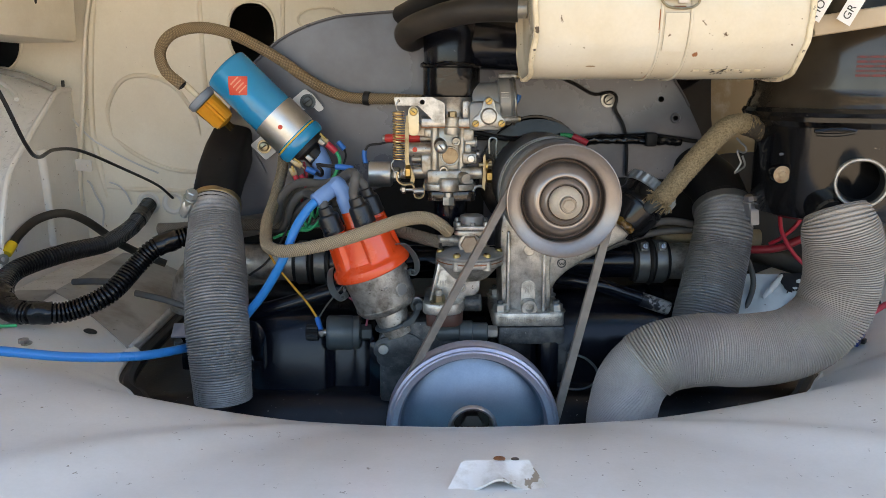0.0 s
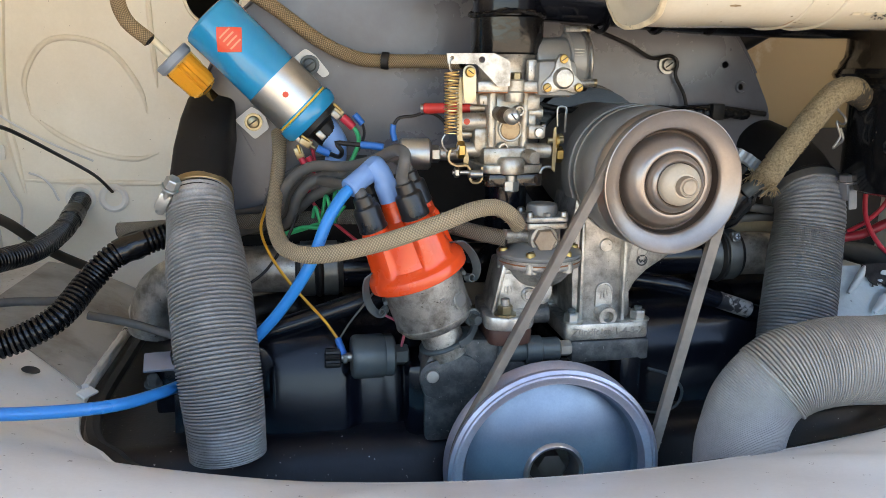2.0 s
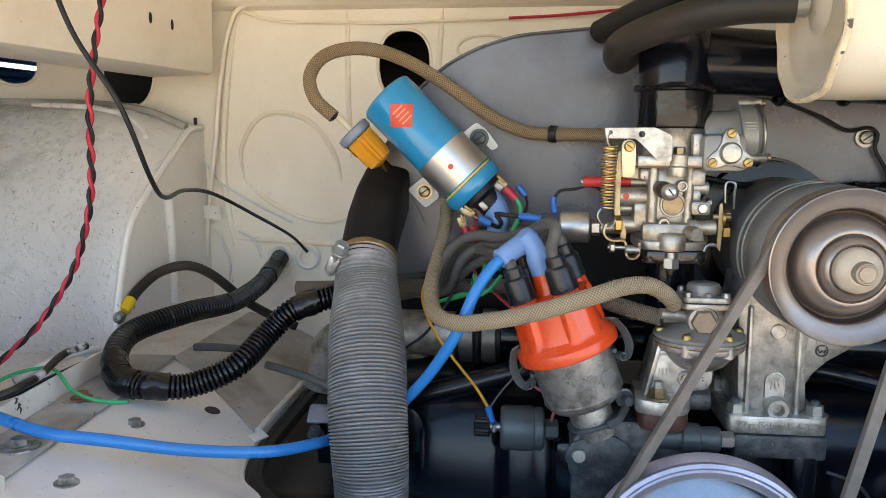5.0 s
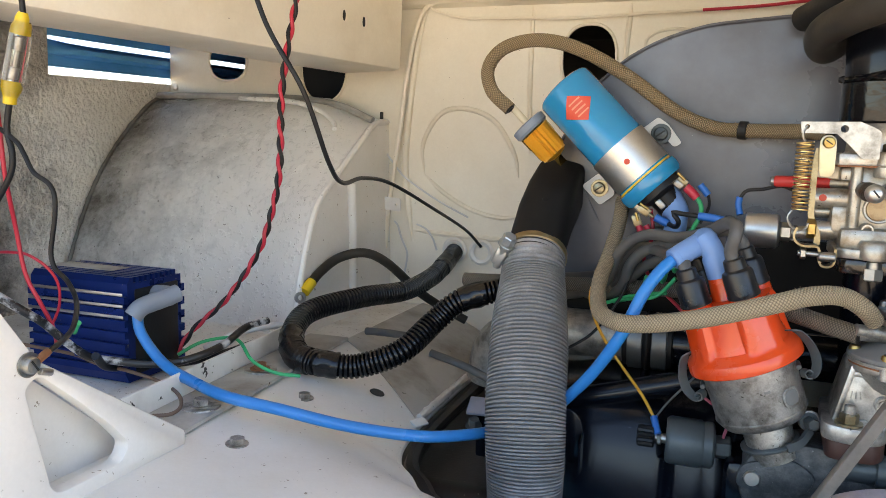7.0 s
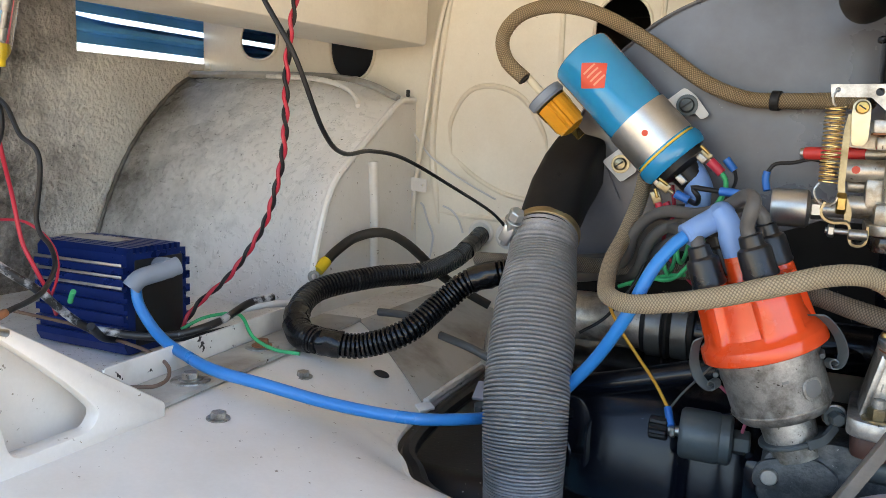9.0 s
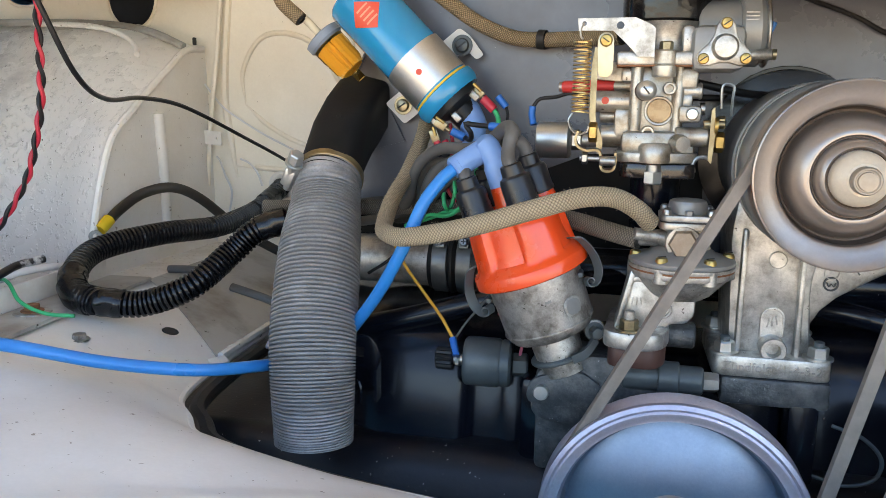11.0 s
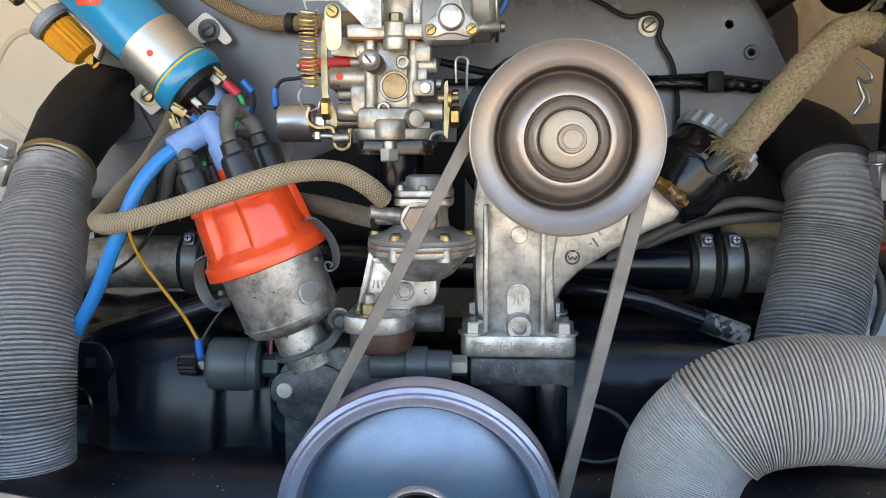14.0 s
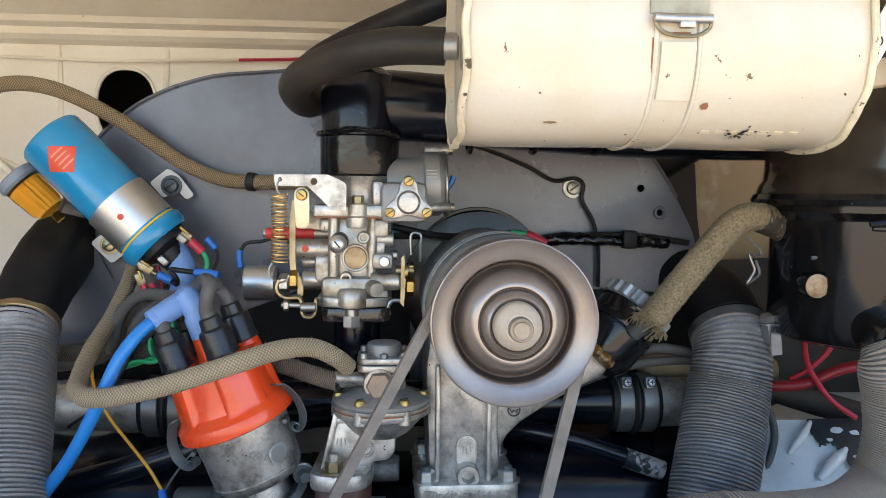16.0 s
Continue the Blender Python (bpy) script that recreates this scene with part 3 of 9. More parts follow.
beads = [
    [(-0.455, FW, 0.905), (-0.468, FW, 0.86), (-0.478, FW, 0.78), (-0.483, FW, 0.70), (-0.476, FW, 0.64), (-0.470, FW, 0.60)],
    [(-0.455, FW, 0.69), (-0.458, FW, 0.73), (-0.435, FW, 0.768), (-0.40, FW, 0.775), (-0.362, FW, 0.76), (-0.335, FW, 0.72), (-0.328, FW, 0.69)],
    [(-0.455, FW, 0.69), (-0.425, FW, 0.665), (-0.385, FW, 0.645), (-0.345, FW, 0.638), (-0.318, FW, 0.645)],
    [(-0.47, FW, 0.615), (-0.41, FW, 0.612), (-0.30, FW, 0.608)],
    [(-0.318, FW, 0.90), (-0.318, FW, 0.80), (-0.315, FW, 0.72)],
    [(-0.20, FW, 0.90), (-0.203, FW, 0.86), (-0.206, FW, 0.80)],
]
for line in beads:
    part("pressed_bead", tube(line, 0.0052 if line is beads[0] else 0.0034, 8, 0.008, taper=lambda k: 0.25 + 0.75 * min(1, 6 * k, 6 * (1 - k))), INNER, wall_front)

# plates added to close the cavity, with its shade put into their colour
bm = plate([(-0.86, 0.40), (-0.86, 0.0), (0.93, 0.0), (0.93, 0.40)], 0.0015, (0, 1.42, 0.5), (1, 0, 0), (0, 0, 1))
setting("wall_behind", bm, CAVITY, "panel behind the firewall, the cavity's darkness put into its colour", "wall")
setting("cavity_top", block((0.035, 1.29, 0.90), (1.79, 0.27, 0.012), 0.001), CAVITY, "added plate closing the cavity's top, its darkness put into the colour", "floor panel")
setting("cavity_base", block((0.035, 1.29, 0.50), (1.79, 0.27, 0.012), 0.001), CAVITY, "added plate closing the cavity's base, its darkness put into the colour", "floor panel")

# roof of the bay: a stepped rail on the firewall, then the panel above
rail = [(FW + 0.002, 0.900), (FW - 0.012, 0.904), (FW - 0.018, 0.909), (FW - 0.020, 0.916), (FW - 0.030, 0.920), (FW - 0.034, 0.926),
        (FW - 0.09, 0.950), (FW - 0.20, 0.968), (0.46, 0.978)]
bm = bmesh.new()
rows = [[bm.verts.new((x, y, z + o)) for y, z in rail] for o in (0.0, 0.002) for x in (-0.86, 0.93)]
for a, b in ((0, 1), (3, 2), (2, 0), (1, 3)):
    for i in range(len(rail) - 1):
        bm.faces.new((rows[a][i], rows[a][i + 1], rows[b][i + 1], rows[b][i]))
setting("ceiling", bm, INNER, "cream painted roof of the engine bay", "ceiling", 20)

# outer skins; rear frame of the opening, roof and raised lid, unseen, shape the light
louvre = [(0.925, 0.800), (1.40, 0.812), (1.40, 0.905), (0.925, 0.888)]
bm = plate([(REAR, 0.25), (1.5, 0.25), (1.5, 1.05), (REAR, 1.05)], 0.0015, (-0.86, 0, 0), (0, 1, 0), (0, 0, 1), [louvre])
wall_left = setting("wall_left", bm, OUTER, "outer side panel, coarse pale underseal on its inside", "wall")
for i in range(3):
    # each louvre: a leaf folded outwards, with a closed rounded rear end
    z = 0.8055 + 0.0365 * i
    bm = bmesh.new()
    rows = []
    for k in range(15):
        y = 0.920 + 0.035 * k
        e = ease(0.915, 0.975, y)
        lift = 0.018 * (y - 0.93)
        rows.append([bm.verts.new((-0.8605 - 0.022 * e * o, y, z + lift + h)) for o, h in ((0.0, 0.0045), (0.35, 0.0130), (0.55, 0.0185), (0.15, 0.0200), (0.0, 0.0225), (0.10, 0.0290), (0.85, 0.0365 - 0.0015 * e), (0.87, 0.0375 - 0.0015 * e), (-0.02, 0.0375 - 0.0035 * e))])
    for a, b in zip(rows, rows[1:]):
        for j in range(len(a) - 1):
            bm.faces.new((a[j], b[j], b[j + 1], a[j + 1]))
    part("louvre_leaf", bm, BLUEPAINT, wall_left, "blue painted louvre leaf")
part("louvre_post", block((-0.851, 1.158, 0.838), (0.008, 0.011, 0.085), 0.0015, (-14, 0, 0)), INNER, wall_left)
bm = plate([(REAR, 0.25), (1.5, 0.25), (1.5, 1.05), (REAR, 1.05)], 0.0015, (0.94, 0, 0), (0, 1, 0), (0, 0, 1))
setting("wall_right", bm, SEAL, "outer side panel with pale underseal on its inside", "wall")
bm = plate([(-0.86, 0.22), (0.94, 0.22), (0.94, 1.75), (-0.86, 1.75)], 0.002, (0, REAR, 0), (1, 0, 0), (0, 0, 1),
           [rounded([(-0.74, 0.495), (0.82, 0.495), (0.82, 0.985), (-0.74, 0.985)], 0.06, 6)])
setting("wall_rear", bm, BLUEPAINT, "unseen blue rear body panel, its engine opening shaping the light", "wall")
setting("roof", block((0.04, 1.9, 1.9), (1.8, 3.0, 0.03), 0.01), BODY, "unseen pale van roof that keeps the sun out of the bay", "roof")
bm = block((0.045, 0.36, 1.30), (1.0, 0.015, 0.60), 0.006, (-12, 0, 0))
setting("engine_lid", bm, BLUEPAINT, "unseen raised blue engine lid above the opening", "lid")

# wheel housing: a barrel across the bay, with its inner wall
def finer(pts):
    """The same line with four steps between its points, rounded at the bends."""
    p = [Vector((0, *q)) for q in pts]
    p = [2 * p[0] - p[1]] + p + [2 * p[-1] - p[-2]]
    out = []
    for a, b, c, d in zip(p, p[1:], p[2:], p[3:]):
        for t in (0, 0.25, 0.5, 0.75):
            q = 0.5 * (2 * b + (c - a) * t + (2 * a - 5 * b + 4 * c - d) * t * t + (3 * b - a - 3 * c + d) * t ** 3)
            out.append((q.y, q.z))
    return out + [pts[-1]]


ARCH = finer([(0.924, 0.505), (0.941, 0.560), (0.961, 0.610), (0.984, 0.655), (1.011, 0.694), (1.041, 0.727), (1.073, 0.756), (1.108, 0.780), (1.15, 0.789)])


EDGE = finer([(0.904, 0.505), (0.911, 0.556), (0.929, 0.612), (0.951, 0.655), (0.984, 0.680), (1.020, 0.704), (1.06, 0.729), (1.10, 0.752), (1.15, 0.757)])


def housing(mirror):
    bm = bmesh.new()
    fx = (lambda x: 2 * MID_X - x) if mirror else (lambda x: x)
    rows = []
    for x in (-0.859, -0.80, -0.74, -0.68, -0.63, -0.60, -0.58, -0.56, -0.545, -0.53, -0.52, -0.512, -0.508):
        k = ease(-0.64, -0.505, x) ** 2
        rows.append([bm.verts.new((fx(x), a + (c - a) * k, b + (d - b) * k)) for (a, b), (c, d) in zip(ARCH, EDGE)])
    for a, b in zip(rows, rows[1:]):
        for i in range(len(ARCH) - 1):
            bm.faces.new((a[i], a[i + 1], b[i + 1], b[i]))
    last = rows[-1]
    side = bmesh.new()
    line = [v.co for v in last] + [Vector((fx(-0.500), 1.15, 0.505)), Vector((fx(-0.508), last[0].co.y, 0.505))]
    side.faces.new([side.verts.new(p) for p in line])
    edge = [(fx(-0.507), v.co.y, v.co.z) for v in last[:-1]]
    return bm, side, edge


for mirror in (False, True):
    bm, side, edge = housing(mirror)
    ob = setting("wheel_housing_right" if mirror else "wheel_housing_left", bm, SEAL, "pale wheel housing coated in coarse underseal", "wheel arch", 25)
    part("inner_side", side, BODY, ob)
    part("seam_bead", tube(edge, 0.0042, 8, 0.008), BODY, ob)
    part("sealing_line", tube([(-0.855 if not mirror else 2 * MID_X + 0.855, y - 0.002, z + 0.001) for y, z in ARCH], 0.0026, 8, 0.006, rough=0.5, lump=120), surface("dark_sealer", (0.10, 0.092, 0.082), 0.6, 0, (0.30, 0.28, 0.25), 0.7, 30, 300, 0.3), ob)
    if not mirror:
        part("pressed_rib", tube([(-0.503, 1.036, 0.552), (-0.503, 1.036, 0.60), (-0.503, 1.034, 0.64), (-0.503, 1.03, 0.682)], 0.006, 10, 0.008), BODY, ob)
        part("top_lip", tube([(-0.855, 1.112, 0.788), (-0.72, 1.112, 0.787), (-0.62, 1.112, 0.784), (-0.56, 1.110, 0.775), (-0.512, 1.104, 0.757)], 0.0045, 8, 0.01), GREYTIN, ob)
        part("top_lip", tube([(-0.70, 1.087, 0.783), (-0.62, 1.080, 0.779), (-0.57, 1.070, 0.768), (-0.54, 1.052, 0.752), (-0.532, 1.04, 0.744)], 0.0032, 8, 0.008), SEAL, ob)
        part("corner_gap", block((-0.506, 1.118, 0.764), (0.004, 0.004, 0.009), 0.001), INK, ob)

# beam under the roof on the left, running aft
way = Vector((0.13, 0.40, 0)).normalized()
n = Vector((-way.y, way.x, 0))
bm = bmesh.new()
ang = math.degrees(math.atan2(way.y, way.x))
c = Vector((-0.47, 1.10, 0.896)) - way * 0.36 + n * 0.05
block((c.x, c.y, c.z), (0.72, 0.10, 0.142), 0.006, (0, 1.1, ang), bm)
beam = setting("roof_beam", bm, INNER, "cream painted box beam under the roof", "beam")
for k, up in ((0.040, 0.868), (0.072, 0.871), (0.058, 0.899)):
    p = Vector((-0.47, 1.10, up)) - way * (k + 0.03) - n * 0.0004
    part("slot_hole", plate([(u * 0.0022, v * 0.0060) for u, v in oval(0, 0, 1, 1, 14)], 0.0012, p, way, (0, 0, 1)), INK, beam)

# triangular gusset at the opening's corner
g = rounded([(REAR, 0.512), (0.618, 0.514), (0.618, 0.526), (0.498, 0.606), (0.466, 0.652), (0.44, 0.70), (REAR, 0.70)], 0.003)
hole = rounded([(0.505, 0.526), (0.557, 0.526), (0.564, 0.535), (0.549, 0.552), (0.525, 0.574), (0.498, 0.597), (0.489, 0.592)], 0.009, 5)
bm = plate(g, 0.012, (-0.420, 0, 0), (0, 1, 0), (0, 0, 1), [hole], bevel=0.0025)
gusset = solo("corner_gusset", bm, BODY, "white painted triangular steel gusset on the side floor", "bracket")
bolt(gusset, (-0.4195, 0.4905, 0.6055), (1, 0, 0), 0.0048, 0.005, STEEL, True, "screw", True)
part("dark_hole", lathe([(0, 0), (0.0042, 0), (0.0038, 0.0006), (0, 0.0006)], (-0.4515, 0.512, 0.568), (1, 0, 0), 18), INK, gusset)
part("backing", plate([(REAR, 0.516), (0.60, 0.516), (0.48, 0.62), (REAR, 0.66)], 0.002, (-0.452, 0, 0), (0, 1, 0), (0, 0, 1)), BODY, gusset)

# dark engine tin closing the bay's floor
bm = sheet(30, 60, lambda u, v: Vector((-0.42 + 0.93 * u, 0.63 + 0.515 * v, 0.434 - 0.060 * (1 - ease(0.757, 0.800, 0.63 + 0.515 * v)))), 0.002)
setting("engine_tin", bm, TINFLOOR, "black engine tin under the opening", "floor panel")

# catch for the lid on the apron
catch = thing("lid_catch", (0.046, 0.49, 0.4975), "bent steel lid catch with flaking white paint on the apron", "catch")
bm = bmesh.new()
rows = []
for k in range(7):
    v = k / 6
    row = []
    for i in range(25):
        u = -1 + i / 12
        arch = 0.0078 * math.exp(-(u / 0.34) ** 2)
        x = 0.0460 + u * (0.0238 + 0.0110 * v)
        y = 0.5000 - 0.0225 * v + 0.0012 * math.sin(7 * u)
        z = 0.5085 - (0.0100 - arch) * v ** 0.9 - 0.0008 * u * u
        row.append(bm.verts.new((x, y, z)))
    rows.append(row)
for a, b in zip(rows, rows[1:]):
    for i in range(24):
        bm.faces.new((a[i], a[i + 1], b[i + 1], b[i]))
made = bmesh.ops.extrude_face_region(bm, geom=list(bm.faces))["geom"]
bmesh.ops.translate(bm, verts=[g for g in made if isinstance(g, bmesh.types.BMVert)], vec=(0, 0.0004, -0.0018))
part("hoop", bm, surface("flaked_white", (0.82, 0.80, 0.77), 0.45, 0, (0.46, 0.40, 0.32), 0.9, 45, 300, 0.3, chips=0.85, chip_size=60, chip_colour=(0.28, 0.22, 0.16)), catch)
part("foot", block((0.0465, 0.5015, 0.5025), (0.046, 0.004, 0.011), 0.001), BODY, catch)
part("rust_lip", lathe([(0, 0.0012), (0.0036, 0.0010), (0.0044, 0)], (0.0490, 0.5030, 0.5080), (0, 0.2, 1), 14), COPPERY, catch)
part("rust_lip", lathe([(0, 0.0010), (0.0024, 0.0008), (0.0030, 0)], (0.0600, 0.5025, 0.5078), (0, 0.2, 1), 12), GENDARK, catch)

tab = thing("heater_lever", (-0.252, 0.835, 0.455), "pale steel lever bracket with a bolt in the opening's corner", "bracket")
part("plate", block((-0.268, 0.842, 0.4945), (0.036, 0.022, 0.003), 0.001, (25, 0, 6)), surface("blue_grey_plate", (0.34, 0.37, 0.45), 0.45, 0.4), tab)
part("post", block((-0.264, 0.846, 0.470), (0.028, 0.016, 0.044), 0.003), BLACKTIN, tab)
bolt(tab, (-0.2775, 0.832, 0.478), (0.1, -0.3, 0.9), 0.0052, 0.008, SENSOR, True, "bolt")


# ---- engine: drive ----
def shift(profile, r):
    return [(a * r, h) for a, h in profile]


CRANK, GEN = Vector((0.0437, 0.736, 0.426)), Vector((0.1282, 0.736, 0.6558))
RC, RG = 0.0868, 0.0546
crank = thing("crankshaft_pulley", CRANK, "large steel crankshaft pulley at the bottom of the engine, the sky's reflected blue put into its dish colour", "pulley")
part("rear_flange", lathe(shift([(0.86, -0.013), (0.96, -0.013), (1.0, -0.011), (0.985, -0.007), (0.90, -0.001), (0.86, -0.001), (0.86, -0.013)], RC), CRANK, TO_EYE, 72), PULLEYRIM, crank)
part("rim", lathe(shift([(0.90, -0.001), (0.99, 0.005), (1.0, 0.007), (0.995, 0.010), (0.965, 0.0115), (0.945, 0.0105), (0.93, 0.0115), (0.905, 0.0112), (0.885, 0.0105),
                         (0.868, 0.0105), (0.857, 0.006), (0.84, 0.004), (0.84, -0.001), (0.90, -0.001)], RC), CRANK, TO_EYE, 72), PULLEYRIM, crank, "worn lilac-grey rim")
part("dish", lathe(shift([(0.845, 0.004), (0.838, 0.0005), (0.828, -0.0022), (0.815, -0.0036)] + [(0.285 + 0.515 * k / 16, 0.0075 - 0.0118 * (k / 16) ** 1.6) for k in range(16, -1, -1)], RC), CRANK, TO_EYE, 72), PULLEY, crank)
part("hub", lathe(shift([(0.295, 0.006), (0.28, 0.0095), (0.262, 0.011), (0.235, 0.0095), (0.225, 0.005), (0.215, -0.012), (0.0, -0.012)], RC), CRANK, TO_EYE, 48), SCRATCHED, crank)
part("hub_bolt", lathe([(0.0, 0.002), (0.008, 0.002), (0.0115, 0.0005), (0.0115, -0.012)], CRANK, TO_EYE, 6), GENDARK, crank)
part("hub_bore", lathe([(0.0, -0.0095), (0.0182, -0.0095)], CRANK, TO_EYE, 32), GENDARK, crank)

gp = thing("generator_pulley", GEN, "worn brown steel generator pulley with stepped rings", "pulley")
part("rear_half", lathe(shift([(0.76, -0.013), (0.97, -0.013), (1.0, -0.011), (0.98, -0.007), (0.88, -0.001), (0.76, -0.001), (0.76, -0.013)], RG), GEN, TO_EYE, 72), GENPULLEY, gp)
part("front_half", lathe(shift([(0.88, -0.001), (0.985, 0.0065), (1.0, 0.0085), (0.996, 0.0100), (0.980, 0.0104), (0.962, 0.0095), (0.90, 0.0074), (0.82, 0.0052), (0.757, 0.0040), (0.742, 0.0030), (0.732, 0.0010), (0.722, -0.0030), (0.715, -0.0060), (0.88, -0.006)], RG), GEN, TO_EYE, 88), GENPULLEY, gp)
part("recess", lathe(shift([(0.728, 0.0010), (0.716, -0.0030), (0.700, -0.0052), (0.670, -0.0058), (0.640, -0.0050)], RG), GEN, TO_EYE, 72), GENDARK, gp, "dark brown recess")
part("spacer", lathe(shift([(0.675, -0.0056), (0.662, -0.0030), (0.640, 0.0002), (0.600, 0.0042), (0.550, 0.0078), (0.500, 0.0102), (0.460, 0.0112), (0.440, 0.0110), (0.425, 0.0098)], RG), GEN, TO_EYE, 72), GENPULLEY, gp, "domed steel step")
part("inner_recess", lathe(shift([(0.432, 0.0102), (0.424, 0.0092), (0.410, 0.0092), (0.404, 0.0104)], RG), GEN, TO_EYE, 56), GENDARK, gp)
part("inner_ring", lathe(shift([(0.408, 0.0094), (0.402, 0.0126), (0.385, 0.0152), (0.355, 0.0172), (0.325, 0.0182), (0.310, 0.0176), (0.300, 0.0160)], RG), GEN, TO_EYE, 56), GENPULLEY, gp)
part("inner_recess", lathe(shift([(0.306, 0.0166), (0.296, 0.0158), (0.284, 0.0160), (0.278, 0.0180)], RG), GEN, TO_EYE, 48), GENDARK, gp)
part("washer", lathe(shift([(0.285, 0.0160), (0.282, 0.0205), (0.270, 0.0228), (0.245, 0.0242), (0.215, 0.0262), (0.190, 0.0272), (0.165, 0.0284), (0.10, 0.0286)], RG), GEN, TO_EYE, 48), surface("worn_pale_steel", (0.56, 0.49, 0.39), 0.50, 0.2, (0.40, 0.34, 0.26), 0.5, 60, 500, 0.08, fine=0.2), gp, "pale worn washer")
part("nut", lathe([(0.0078, 0.0280), (0.0078, 0.0335), (0.0070, 0.0346), (0.0064, 0.0346), (0.0058, 0.0340), (0.0052, 0.0340), (0.0048, 0.0350), (0.0, 0.0352)], GEN, TO_EYE, 24), surface("dull_nut_steel", (0.36, 0.31, 0.25), 0.5, 0.6, (0.22, 0.18, 0.14), 0.6, 90, 500, 0.1), gp)


def belt_loop(c1, r1, c2, r2, n=40):
    """The outer line of a belt round two circles in the x-z plane."""
    d = Vector((c2.x - c1.x, c2.z - c1.z))
    a0, off = math.atan2(d.y, d.x), math.acos((r1 - r2) / d.length)
    pts = []
    for i in range(n + 1):
        a = a0 + off + (2 * math.pi - 2 * off) * i / n
        pts.append((c1.x + r1 * math.cos(a), c1.z + r1 * math.sin(a), a))
    for i in range(n + 1):
        a = a0 - off + 2 * off * i / n
        pts.append((c2.x + r2 * math.cos(a), c2.z + r2 * math.sin(a), a))
    return pts


loop = belt_loop(CRANK, RC - 0.0030, GEN, RG - 0.0022)
bm = bmesh.new()
rows = []
BY = CRANK.y - 0.001
for x, z, a in loop:
    out = Vector((math.cos(a), 0, math.sin(a)))
    p = Vector((x, BY, z))
    rows.append([bm.verts.new(p + out * o + Vector((0, w, 0))) for o, w in ((0, -0.0048), (0.0004, -0.0042), (0.0004, 0.0042), (0, 0.0048), (-0.007, 0.0030), (-0.007, -0.0030))])
for i, a in enumerate(rows):
    b = rows[(i + 1) % len(rows)]
    for j in range(6):
        bm.faces.new((a[j], b[j], b[(j + 1) % 6], a[(j + 1) % 6]))
solo("fan_belt", bm, BELT, "grey rubber fan belt round both pulleys", "belt")

# ---- generator, its stand and the oil filler ----
gen = thing("generator", (GEN.x, 0.85, 0.61), "grey painted generator behind its pulley", "generator")
gc = Vector((GEN.x, 0.754, GEN.z))
part("body", lathe([(0, 0), (0.040, 0), (0.0525, 0.002), (0.0552, 0.006), (0.0555, 0.028), (0.0545, 0.030), (0.0545, 0.150), (0.050, 0.180), (0.0, 0.182)], gc, (0, 1, 0), 56), GENGREY, gen)
part("strap", ring(gc + Vector((0, 0.052, 0)), gc + Vector((0, 0.074, 0)), 0.0540, 0.0560, 56), GENGREY, gen)
part("strap_wire", ring(gc + Vector((0, 0.040, 0)), gc + Vector((0, 0.0425, 0)), 0.0540, 0.0556, 56), STEEL, gen)
part("backplate", lathe([(0.050, 0), (0.068, 0.002), (0.068, 0.006), (0.050, 0.008)], gc + Vector((0, 0.166, 0)), (0, 1, 0), 48), BLACKTIN, gen)

stand = thing("generator_stand", (0.105, 0.825, 0.514), "cast alloy generator stand bolted to the crankcase", "engine casting")
bm = bmesh.new()
prof = rounded([(0.0775, 0.525), (0.1325, 0.525), (0.1290, 0.575), (0.1330, 0.600), (0.1500, 0.618), (0.1500, 0.640), (0.0780, 0.640), (0.0740, 0.610)], 0.008)
plate(prof, 0.060, (0, 0.800, 0), (1, 0, 0), (0, 0, 1), bm=bm, bevel=0.006)
part("column", bm, ALLOY, stand)
for x in (0.0838, 0.1215):
    part("rib", block((x, 0.7985, 0.570), (0.0036, 0.010, 0.088), 0.0016), ALLOY, stand)
arch = [(0.0978, 0.5400), (0.1134, 0.5400), (0.1134, 0.5530)] + [(0.1056 + 0.0078 * math.cos(radians(a)), 0.5530 + 0.0078 * math.sin(radians(a))) for a in range(15, 180, 15)] + [(0.0978, 0.5530)]
pad = part("inspection_pad", plate(arch, 0.004, (0, 0.7980, 0), (1, 0, 0), (0, 0, 1), [[(0.1056 + (x - 0.1056) * 0.82, 0.549 + (z - 0.549) * 0.86) for x, z in arch]], bevel=0.0004), ALLOY, stand)
part("pad_face", plate(arch, 0.003, (0, 0.7988, 0), (1, 0, 0), (0, 0, 1)), ALLOY, pad)
for k in range(3):
    part("cast_stroke", block((0.1030 + 0.0026 * k, 0.7984, 0.550 + 0.001 * k), (0.0010, 0.0008, 0.0065), 0.0002, (0, 12 - 12 * k, 0)), ALLOYDIRTY, pad)
part("round_pad", lathe([(0, 0), (0.0058, 0), (0.0058, 0.0014), (0.0053, 0.0018), (0, 0.0018)], (0.1058, 0.800, 0.5935), TO_EYE, 24), ALLOY, stand)
part("oil_boss", lathe([(0.0085, 0), (0.0085, 0.012), (0.0078, 0.0135), (0.0048, 0.0135), (0.0045, 0.006), (0, 0.006)], (0.1060, 0.801, 0.5335), TO_EYE, 28), ALLOY, stand)
bm = plate(rounded([(0.0675, 0.786), (0.1435, 0.786), (0.1435, 0.868), (0.0675, 0.868)], 0.008), 0.0145, (0, 0, 0.5285), (1, 0, 0), (0, 1, 0), bevel=0.0015)
base = part("base_flange", bm, ALLOY, stand)
arm_mark = part("cast_mark", ring((0.1415, 0.8062, 0.5778), (0.1415, 0.8050, 0.5778), 0.0038, 0.0050, 28), LUGDARK, stand, "small round casting mark")
